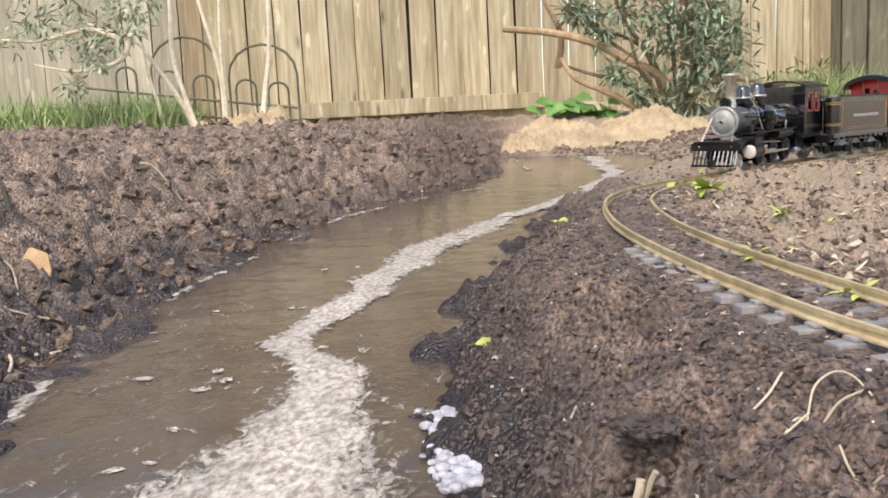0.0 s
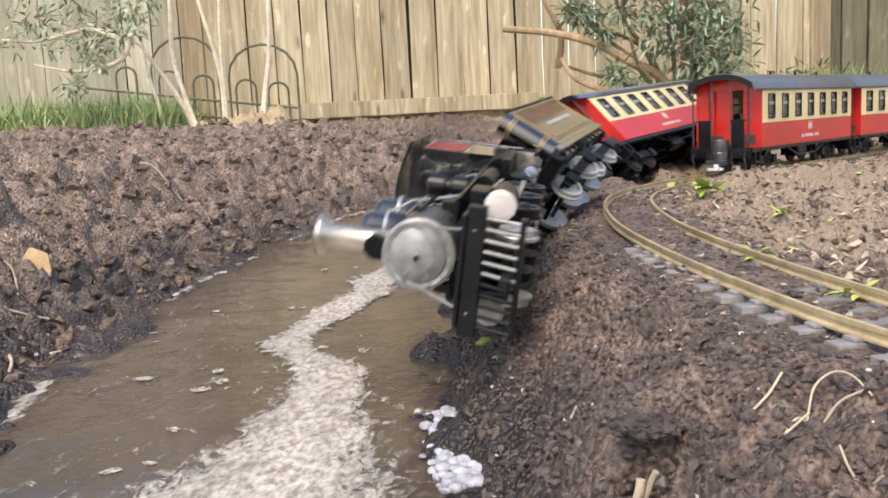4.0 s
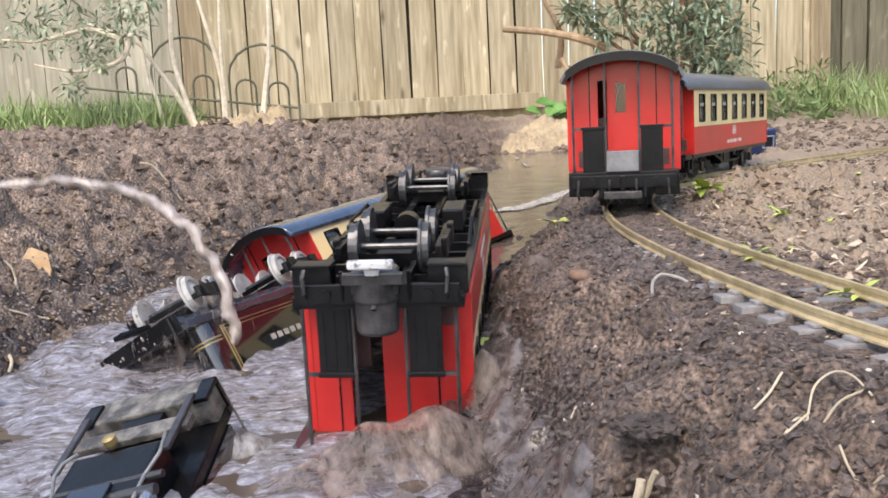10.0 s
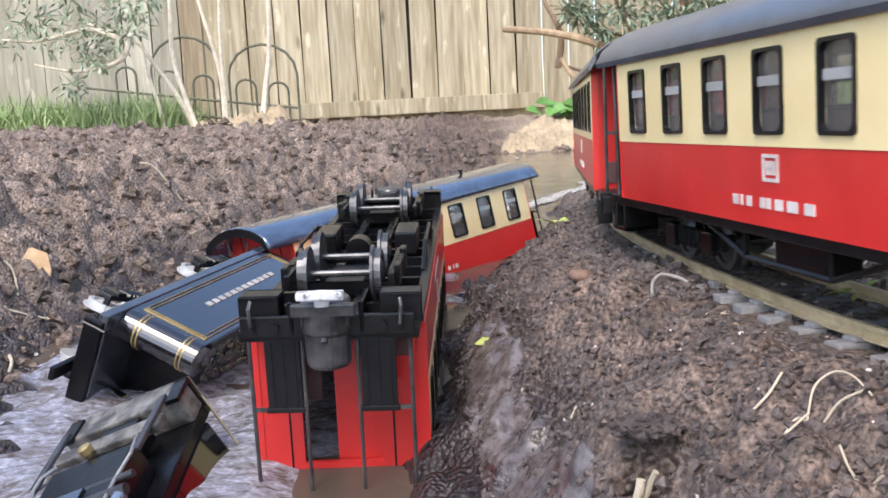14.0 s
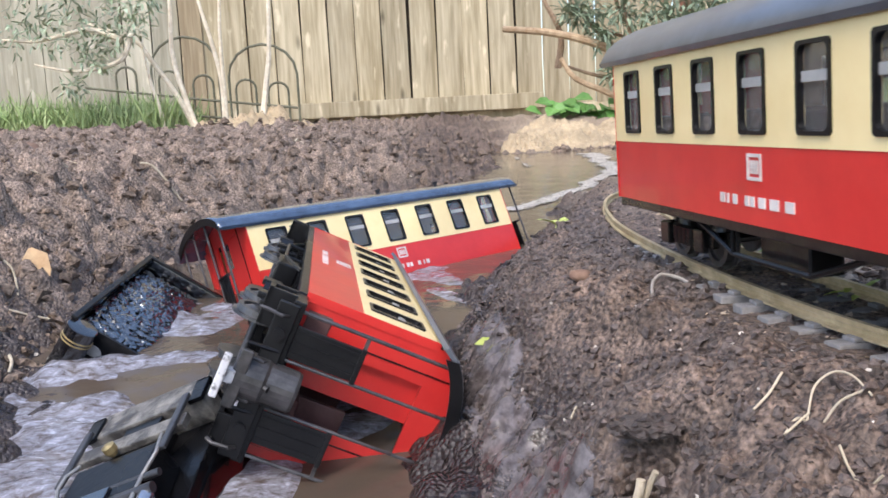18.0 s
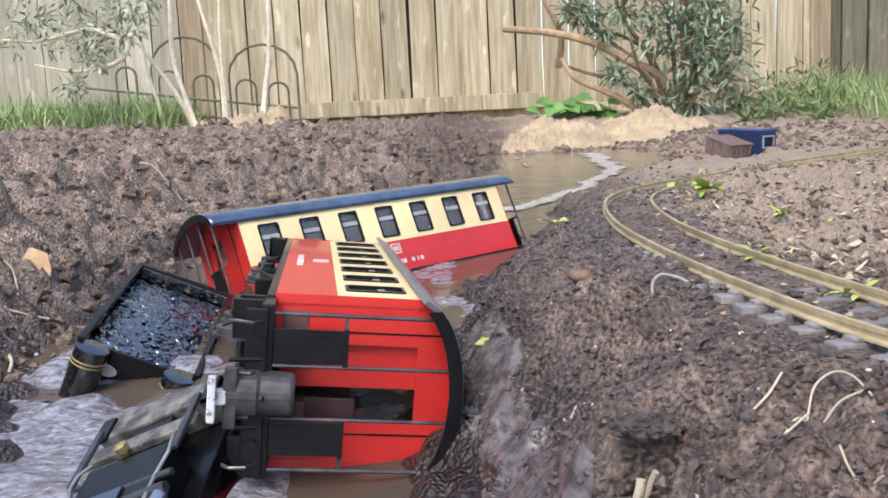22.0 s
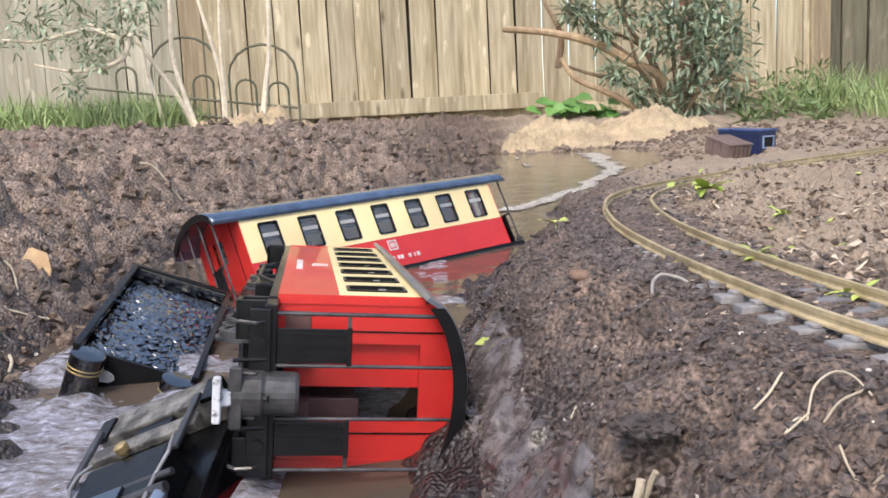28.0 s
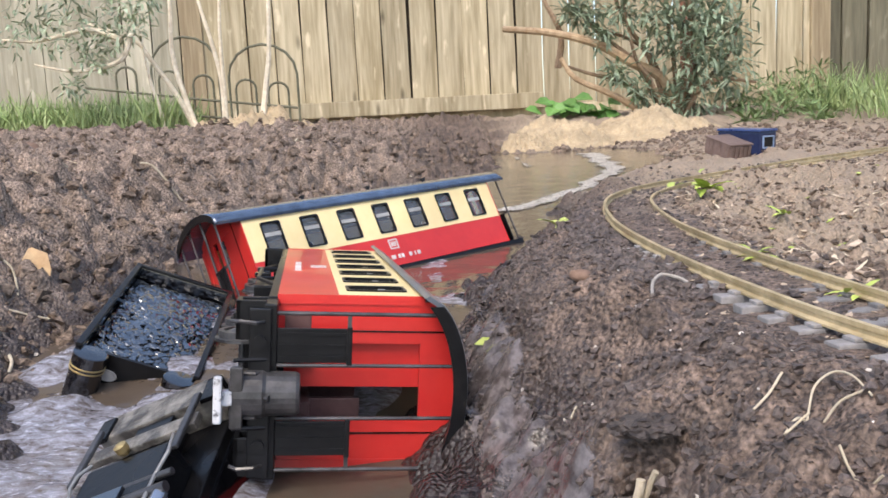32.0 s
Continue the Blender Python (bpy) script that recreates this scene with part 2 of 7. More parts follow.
WHITEP = mat("white_print", (0.55, 0.5, 0.47), (0.68, 0.63, 0.6), 0.5, scale=60)
COAL = mat("wet_coal", (0.004, 0.005, 0.007), (0.015, 0.017, 0.022), 0.2, scale=120, bump=0.6, clear=1, sheen=1.0)
COAL.node_tree.nodes["Principled BSDF"].inputs["Coat IOR"].default_value = 2.3
COAL.node_tree.nodes["Principled BSDF"].inputs["Specular Tint"].default_value = (.8, .9, 1, 1)
WIRE = mat("green_wire", (0.09, 0.088, 0.055), (0.14, 0.135, 0.09), 0.5, scale=60)
STEMM = mat("pale_stem", (0.62, 0.52, 0.38), (0.8, 0.72, 0.58), 0.75, scale=60, bump=0.3)
BARK = mat("brown_stem", (0.2, 0.13, 0.08), (0.33, 0.23, 0.15), 0.85, scale=50, bump=0.5, spread=0.3)
LEAFG = mat("grey_green_leaf", (0.27, 0.34, 0.2), (0.46, 0.53, 0.38), 0.55, scale=40, spread=0.45)
LEAFB = mat("bright_green_leaf", (0.1, 0.25, 0.045), (0.18, 0.35, 0.1), 0.5, scale=30, spread=0.3)
LEAFY = mat("yellow_green_leaf", (0.33, 0.45, 0.07), (0.5, 0.55, 0.15), 0.5, scale=40, spread=0.3)
GRASS = mat("grass_blade", (0.17, 0.26, 0.08), (0.36, 0.42, 0.2), 0.55, scale=30, spread=0.4)
DEADLEAF = mat("dead_leaf", (0.4, 0.25, 0.13), (0.52, 0.36, 0.2), 0.8, scale=80, bump=0.4)
ORANGESTONE = mat("orange_brown_stone", (0.17, 0.1, 0.068), (0.25, 0.16, 0.115), 0.8, scale=90, bump=0.5)
BLUE = mat("blue_toy_plastic", (0.006, 0.011, 0.045), (0.011, 0.02, 0.075), 0.35, scale=50)
BROWNTOY = mat("brown_wagon_plastic", (0.13, 0.085, 0.07), (0.19, 0.13, 0.11), 0.6, scale=60, bump=0.3)
WINDOW = glass_material("clear_window", (0.82, 0.82, 0.82), 0.02)
WINDOW.node_tree.nodes["Principled BSDF"].inputs["Transmission Weight"].default_value = 0.96
WINDOW.node_tree.nodes["Principled BSDF"].inputs["IOR"].default_value = 1.5
SASH = mat("pale_grey_sash", (0.3, 0.3, 0.29), (0.42, 0.41, 0.4), 0.4, scale=80)
BLACKWHEEL = mat("dark_wheel_steel", (0.05, 0.05, 0.055), (0.12, 0.12, 0.125), 0.35, 0.6, scale=60)
GREYBOX = mat("graphite_smokebox", (0.06, 0.06, 0.06), (0.1, 0.1, 0.1), 0.5, scale=60)
DIRTY = mat("scuffed_floor", (0.06, 0.055, 0.05), (0.3, 0.28, 0.25), 0.35, scale=70, bump=0.4, contrast=(.42, .68))
REDFRAME = mat("dull_red_frame", (0.3, 0.06, 0.06), (0.4, 0.12, 0.11), 0.5, scale=60)
REDPOLE = mat("red_brown_post", (0.18, 0.07, 0.045), (0.25, 0.11, 0.07), 0.7, scale=30)


# ---- mesh helpers ----
def part(name, bm, material, parent=None, label="", smooth=False):
    me = bpy.data.meshes.new(name)
    bmesh.ops.recalc_face_normals(bm, faces=bm.faces)
    bm.to_mesh(me)
    bm.free()
    me.materials.append(material)
    if smooth:
        for p in me.polygons:
            p.use_smooth = True
    ob = new(name, me)
    if parent:
        ob.parent = parent
    if label:
        tagged(ob, label)
    return ob


def empty(name, label, category, group="", m=None):
    ob = tagged(new(name), label, category, group)
    ob.empty_display_size = 0.02
    if m is not None:
        ob.matrix_world = m
    return ob


def box(bm, lo, hi, bevel=0.0, m=None):
    c = [(a + b) / 2 for a, b in zip(lo, hi)]
    s = [abs(b - a) for a, b in zip(lo, hi)]
    r = bmesh.ops.create_cube(bm, size=1, matrix=(m or Matrix()) @ Matrix.LocRotScale(c, None, s))
    if bevel:
        es = list({e for v in r["verts"] for e in v.link_edges})
        bmesh.ops.bevel(bm, geom=es, offset=bevel, segments=2, affect="EDGES", profile=0.6)
    return bm


def rod(bm, a, b, r, r2=None, seg=10, caps=True):
    a, b = Vector(a), Vector(b)
    d = b - a
    q = d.to_track_quat("Z", "Y").to_matrix().to_4x4()
    bmesh.ops.create_cone(bm, cap_ends=caps, segments=seg, radius1=r, radius2=r if r2 is None else r2, depth=d.length, matrix=Matrix.Translation((a + b) / 2) @ q)
    return bm


def tube(bm, pts, r, seg=6, r2=None):
    pts = [Vector(p) for p in pts]
    rings = []
    for i, p in enumerate(pts):
        d = (pts[min(i + 1, len(pts) - 1)] - pts[max(i - 1, 0)]).normalized()
        u = d.cross(Vector((0.3, 0.2, 0.93))).normalized()
        v = d.cross(u)
        rad = r if r2 is None else r + (r2 - r) * i / (len(pts) - 1)
        rings.append([bm.verts.new(p + rad * (math.cos(k * math.tau / seg) * u + math.sin(k * math.tau / seg) * v)) for k in range(seg)])
    for a, b in zip(rings, rings[1:]):
        for k in range(seg):
            bm.faces.new((a[k], a[(k + 1) % seg], b[(k + 1) % seg], b[k]))
    bm.faces.new(rings[0][::-1])
    bm.faces.new(rings[-1])
    return bm


def lathe(bm, profile, m=None, seg=28):
    """Turned round the local z axis: profile of (radius, height)."""
    m = m or Matrix()
    rings = [[bm.verts.new(m @ Vector((r * math.cos(k * math.tau / seg), r * math.sin(k * math.tau / seg), z))) for k in range(seg)] for r, z in profile]
    for a, b in zip(rings, rings[1:]):
        for k in range(seg):
            bm.faces.new((a[k], a[(k + 1) % seg], b[(k + 1) % seg], b[k]))
    bm.faces.new(rings[0][::-1])
    bm.faces.new(rings[-1])
    return bm


def B():
    return bmesh.new()


def facing(at_, xdir, zdir):
    """A pose from a place, the way that a thing's nose points and the way that its top points."""
    x = Vector(xdir).normalized()
    z = Vector(zdir)
    z = (z - x * z.dot(x)).normalized()
    y = z.cross(x)
    m = Matrix((x, y, z)).transposed().to_4x4()
    m.translation = at_
    return m


def vnoise(x, y, seed=0):
    """Smooth value noise on arrays, -1 to 1."""
    xi, yi = np.floor(x).astype(np.int64), np.floor(y).astype(np.int64)
    u, v = x - xi, y - yi
    u, v = u * u * (3 - 2 * u), v * v * (3 - 2 * v)

    def h(a, b):
        k = (a * 374761393 + b * 668265263 + seed * 974711) & 0xFFFFFFFF
        k = ((k ^ (k >> 13)) * 1274126177) & 0xFFFFFFFF
        return ((k ^ (k >> 16)) & 0xFFFF) / 32767.5 - 1

    return (h(xi, yi) * (1 - u) + h(xi + 1, yi) * u) * (1 - v) + (h(xi, yi + 1) * (1 - u) + h(xi + 1, yi + 1) * u) * v


# ---- the line of the railway ----
LINE = [(.34, .0), (.285, .12), (.237, .23), (.196, .35), (.179, .46), (.171, .56), (.168, .66), (.171, .76), (.186, .885), (.21, .99), (.25, 1.09), (.304, 1.185), (.361, 1.262), (.42, 1.328), (.487, 1.402), (.643, 1.565), (.813, 1.722), (.938, 1.829), (1.25, 2.06), (1.7, 2.33), (2.3, 2.6)]


def dense(cp, n=24):
    p = np.array(cp, float)
    p = np.vstack([2 * p[0] - p[1], p, 2 * p[-1] - p[-2]])
    o = []
    for i in range(1, len(p) - 2):
        for u in np.arange(n) / n:
            a, b, c, d = p[i - 1:i + 3]
            o.append(.5 * (2 * b + (c - a) * u + (2 * a - 5 * b + 4 * c - d) * u * u + (3 * b - a - 3 * c + d) * u ** 3))
    o.append(p[-2])
    return np.array(o)


TRACK = dense(LINE)
RUN = np.r_[0, np.cumsum(np.linalg.norm(np.diff(TRACK, axis=0), axis=1))]


def track_z(y):
    return -0.006 * float(np.clip((y - 0.9) / 0.4, 0, 1))


def track_at(s):
    """A place on the line's middle, s metres along it from the end beside the camera."""
    if s < 0:
        d = (TRACK[0] - TRACK[1]) / np.linalg.norm(TRACK[0] - TRACK[1])
        p = TRACK[0] - d * s
    elif s > RUN[-1]:
        d = (TRACK[-1] - TRACK[-2]) / np.linalg.norm(TRACK[-1] - TRACK[-2])
        p = TRACK[-1] + d * (s - RUN[-1])
    else:
        p = np.array([np.interp(s, RUN, TRACK[:, 0]), np.interp(s, RUN, TRACK[:, 1])])
    return Vector((p[0], p[1], track_z(p[1])))


def on_rails(s, half=0.105):
    """The pose of a vehicle whose middle is s metres along the line; it runs towards smaller s."""
    a, b = track_at(s - half), track_at(s + half)
    return facing((a + b) / 2, a - b, (0, 0, 1))


# ---- ground ----
SHORE_L = [(-1.5, -.24), (0, -.28), (.59, -.309), (.656, -.315), (.764, -.323), (.855, -.309), (1.007, -.302), (1.163, -.272), (1.336, -.233), (1.568, -.181), (1.737, -.088), (1.889, .025), (2.006, .155), (2.211, .227), (2.544, .222), (60, .24)]
SHORE_R = [(-1.5, .01), (0, .03), (.437, .008), (.514, .0), (.607, -.001), (.674, .003), (.757, .004), (.856, .034), (1.018, .068), (1.224, .123), (1.499, .195), (1.717, .284), (1.893, .374), (2.035, .48), (2.242, .6), (2.5, .64), (60, .66)]


def level_at(y):
    """The water stands a little higher towards the far end, where it runs in."""
    return -0.115 + 0.03 * np.clip(y, -1, 2.9)



def smooth(t):
    t = np.clip(t, 0, 1)
    return t * t * (3 - 2 * t)


def shore(x, y):
    """Distances onto the land from the left shore, the right shore, the far end."""
    xl = np.interp(y, [p[0] for p in SHORE_L], [p[1] for p in SHORE_L])
    xr = np.interp(y, [p[0] for p in SHORE_R], [p[1] for p in SHORE_R])
    k = 1 - 0.4 * smooth((y - 1.2) / 0.8) * smooth((2.6 - y) / 0.3)
    return (xl - x) * k, (x - xr) * k, y - 2.78


def ground_z(x, y):
    x, y = np.asarray(x, float), np.asarray(y, float)
    wob = 0.014 * vnoise(x * 9, y * 9, 3) + 0.007 * vnoise(x * 23, y * 23, 4)
    dl, dr, de = shore(x, y)
    lev = level_at(y)
    left = lev + 0.115 * smooth((dl + wob + .02) / .24) + .025 * smooth((dl - .15) / .5) + 0.035 * np.clip(dl - .2, 0, 1.6) - .03 * np.clip(y - 1.1, 0, 1.6)
    far = smooth((y - 2.3) / 1.9)
    right = lev + (-.012 - lev) * smooth((dr + wob + .015) / .14) ** .8 + .1 * far
    end = lev + 0.12 * smooth((de + wob) / .9)
    bed = lev - 0.075
    d = np.maximum(np.maximum(dl, dr), de)
    land = np.where(dl > np.maximum(dr, de), left, np.where(dr > de, right, end))
    land = np.where((de > -.1) & (de > np.minimum(dl, dr)), np.minimum(land + 0 * end, np.maximum(end, land)), land)
    z = np.where(d > -.015, land, land + (bed - land) * smooth((-.015 - d) / .1))
    rough = 0.012 * vnoise(x * 14, y * 14, 5)
    for f_, h_, sd_ in ((26, .013, 6), (57, .009, 7)):
        rough = rough + h_ * (np.abs(vnoise(x * f_ + .4 * sd_, y * f_, sd_)) - .35)
    for f_, h_, sd_ in ((95, .0048, 11), (165, .0034, 8), (310, .0022, 9)):
        rough = rough + h_ * vnoise(x * f_ + .4 * sd_, y * f_, sd_) * (.6 + .6 * vnoise(x * 17, y * 17, sd_))
    # a hollow scraped in the near bank
    z = z - .03 * np.exp(-(((x - .0745) / .0125) ** 2 + ((y - .322) / .0085) ** 2) ** 3)
    # the left bank is heaped in rounded clods with gullies between them
    heap = smooth((dl - .03) / .06)
    rough = rough + heap * (.011 * (np.abs(vnoise(x * 19 + 3, y * 19, 21)) - .3) + .007 * (np.abs(vnoise(x * 41, y * 41 + 5, 22)) - .3))
    amp = 1.0 + .9 * smooth(dl / .06) + .8 * smooth((x - np.interp(y, TRACK[:, 1], TRACK[:, 0]) - .06) / .08) * smooth((1.5 - y) / .5)
    # smoother where the line lies
    dist = np.full(np.shape(x), 9.0)
    for p in TRACK[::8]:
        dist = np.minimum(dist, np.hypot(x - p[0], y - p[1]))
    bedz = smooth((0.085 - dist) / 0.05)
    amp = amp * (1 - 0.75 * bedz)
    z = z + rough * amp
    tz = -0.0078 - 0.006 * np.clip((y - .9) / .4, 0, 1) - .0022 * smooth((.75 - y) / .1)
    # soil fills the track between the rails and inside the curve; only the outer sleeper ends lie bare
    across = (x - np.interp(y, TRACK[:, 1], TRACK[:, 0])) / np.hypot(1, np.interp(y, TRACK[:, 1], np.gradient(TRACK[:, 0], TRACK[:, 1])))
    tz = tz + .0034 * smooth((across + .0205) / .004) * smooth((1.3 - y) / .2)
    return z * (1 - bedz) + (tz + rough * amp * 0.7) * bedz


def ground_at(x, y):
    return float(ground_z(np.array([x]), np.array([y]))[0])


def spaced(lo, hi, a, b, step, grow):
    """Coordinates that are close between a and b and spread out beyond."""
    mid = list(np.arange(a, b, step))
    up, v, s = [], b, step
    while v < hi:
        up.append(v)
        s *= grow
        v += s
    dn, v, s = [], a, step
    while v > lo:
        s *= grow
        v -= s
        dn.append(v)
    return np.array(dn[::-1] + mid + up + [hi])


def grid_mesh(name, xs, ys, zs, material, smooth_shade=True, cover=None):
    nx, ny = len(xs), len(ys)
    gx, gy = np.meshgrid(xs, ys)
    v = np.c_[gx.ravel(), gy.ravel(), zs.ravel()]
    i = np.arange(nx * ny).reshape(ny, nx)
    f = np.stack([i[:-1, :-1], i[:-1, 1:], i[1:, 1:], i[1:, :-1]], -1).reshape(-1, 4)
    me = bpy.data.meshes.new(name)
    me.from_pydata(v.tolist(), [], f.tolist())
    me.materials.append(material)
    if smooth_shade:
        me.polygons.foreach_set("use_smooth", np.ones(len(f), bool))
    if cover is not None:
        me.attributes.new("cover", "FLOAT", "POINT").data.foreach_set("value", cover.ravel().astype(np.float32))
    me.update()
    return new(name, me)


def build_ground():
    xs = spaced(-60, 60, -.42, .3, 0.0038, 1.014)
    ys = spaced(-60, 60, .16, .95, 0.0034, 1.0085)
    gx, gy = np.meshgrid(xs, ys)
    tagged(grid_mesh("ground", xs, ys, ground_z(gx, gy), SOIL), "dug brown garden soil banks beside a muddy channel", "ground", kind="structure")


def scatter(name, n, place, size, material, label, category, squash=(0.5, 1.0), stretch=1.0, sub=1, jag=.35):
    """Many small lumps in one mesh: each an uneven, turned ball."""
    rng = np.random.default_rng(len(name) * 7 + n)
    bm = B()
    bmesh.ops.create_icosphere(bm, subdivisions=sub, radius=1)
    base = np.array([v.co[:] for v in bm.verts])
    faces = np.array([[v.index for v in f.verts] for f in bm.faces])
    bm.free()
    vs, fs, k = [], [], 0
    for i in range(n):
        x, y = place(rng)
        s = size(rng)
        p = base * (1 + jag * rng.standard_normal((len(base), 1))) * np.array([stretch, 1, rng.uniform(*squash)])
        a, t = rng.uniform(0, math.tau), rng.uniform(-.5, .5)
        ca, sa, ct, st = math.cos(a), math.sin(a), math.cos(t), math.sin(t)
        r = np.array([[ca, -sa, 0], [sa, ca, 0], [0, 0, 1]]) @ np.array([[ct, 0, st], [0, 1, 0], [-st, 0, ct]])
        vs.append((p * s) @ r.T + [x, y, 0])
        fs.append(faces + k)
        k += len(base)
    v = np.concatenate(vs)
    centre = v.reshape(n, -1, 3).mean(1)
    z = ground_z(centre[:, 0], centre[:, 1])
    v = v.reshape(n, -1, 3)
    v[:, :, 2] += z[:, None]
    me = bpy.data.meshes.new(name)
    me.from_pydata(v.reshape(-1, 3).tolist(), [], np.concatenate(fs).tolist())
    me.materials.append(material)
    return tagged(new(name, me), label, category, kind="stuff")


# ---- coaches ----
BL, BW, ZC, ZM, ZR, WT, WB, PITCH = 0.362, 0.1024, 0.1225, 0.0717, 0.0362, 0.1132, 0.0776, 0.0496
APEX, OVER = 0.1455, 0.0275


def arch_z(y, w=0.0555, lo=ZC - 0.001, hi=APEX):
    return lo + (hi - lo) * (1 - (y / w) ** 2) ** 0.6 if abs(y) < w else lo


def plate(bm, line, x0, x1):
    """A flat plate across the line of travel: its outline of (y, z), between x0 and x1."""
    lo = [bm.verts.new((x0, y, z)) for y, z in line]
    hi = [bm.verts.new((x1, y, z)) for y, z in line]
    k = len(line)
    for i in range(k):
        bm.faces.new((lo[i], lo[(i + 1) % k], hi[(i + 1) % k], hi[i]))
    caps = [bm.faces.new(lo[::-1]), bm.faces.new(hi)]
    bmesh.ops.triangulate(bm, faces=caps)
    return bm


def rounded_ring(bm, cx, cz, hw, hh, rim, rad, ya, yb, seg=5):
    """A window frame: a rounded outline with a rounded opening, between ya and yb."""
    def outline(w, h_, r):
        pts = []
        for sx, sz, a0 in ((1, 1, 0), (-1, 1, 90), (-1, -1, 180), (1, -1, 270)):
            for k in range(seg + 1):
                a = radians(a0 + 90 * k / seg)
                pts.append((cx + sx * (w - r) + r * math.cos(a), cz + sz * (h_ - r) + r * math.sin(a)))
        return pts
    o, i_ = outline(hw, hh, .0022), outline(hw - rim, hh - rim, rad)
    rings = [[bm.verts.new((x, y, z)) for x, z in q] for q, y in ((o, yb), (o, ya), (i_, ya), (i_, yb))]
    n = len(o)
    for a, b in zip(rings, rings[1:] + rings[:1]):
        for k in range(n):
            bm.faces.new((a[k], a[(k + 1) % n], b[(k + 1) % n], b[k]))
    return bm


def bogie(parent, cx, wheel_mat, swivel=0):
    bg = part("bogie", box(B(), (cx - .03, -.012, .021), (cx + .03, .012, .027), .001), BLACK, parent)
    bm = B()
    for sy in (-1, 1):
        box(bm, (cx - .037, sy * .031 - .002, .012), (cx + .037, sy * .031 + .002, .021), .0008)
        for ax in (-.024, .024):
            box(bm, (cx + ax - .006, sy * .034 - .002, .009), (cx + ax + .006, sy * .034 + .002, .022), .0008)
        for k in range(4):
            rod(bm, (cx - .009 + k * .006, sy * .0335, .011), (cx - .009 + k * .006, sy * .0335, .021), .0025, seg=8)
        box(bm, (cx - .037, -.03, .017), (cx - .034, .03, .021))
        box(bm, (cx + .034, -.03, .017), (cx + .037, .03, .021))
    part("side_frame", bm, BLACK, bg)
    for ax in (-.024, .024):
        wheelset(bg, cx + ax, .0145, wheel_mat)
    if swivel:
        bg.matrix_local = Matrix.Translation((cx, 0, 0)) @ pose(0, 0, 0, 0, 0, swivel) @ Matrix.Translation((-cx, 0, 0))


def wheelset(parent, x, r, wheel_mat, half=.0222):
    ax = part("axle", rod(B(), (x, -half, r), (x, half, r), .0022), BLACKWHEEL, parent) if parent.parent is None else None
    owner = ax or parent
    for sy in (-1, 1):
        bm = B()
        m = Matrix.Translation((x, sy * half, r)) @ pose(0, 0, 0, -90 * sy)
        lathe(bm, [(.003, .003), (.005, .0035), (r * .72, .0012), (r * .78, .0028), (r, .0026), (r, -.0014), (r + .0022, -.0018), (r + .0022, -.0036), (r * .7, -.0036)], m, 22)
        part("wheel", bm, wheel_mat, owner, smooth=False)
    if ax is None:
        part("axle", rod(B(), (x, -half, r), (x, half, r), .0022), BLACKWHEEL, parent)


def panel(bm, xs, zs, holes, y0, y1):
    """An upright sheet in one piece with openings: holes are (column, row) of the grid of xs and zs."""
    g = [[bm.verts.new((x, y0, z)) for z in zs] for x in xs]
    fs = [bm.faces.new((g[i][j], g[i + 1][j], g[i + 1][j + 1], g[i][j + 1])) for i in range(len(xs) - 1) for j in range(len(zs) - 1) if (i, j) not in holes]
    ex = bmesh.ops.extrude_face_region(bm, geom=fs, use_keep_orig=True)
    bmesh.ops.translate(bm, vec=(0, y1 - y0, 0), verts=[q for q in ex["geom"] if isinstance(q, bmesh.types.BMVert)])
    return bm


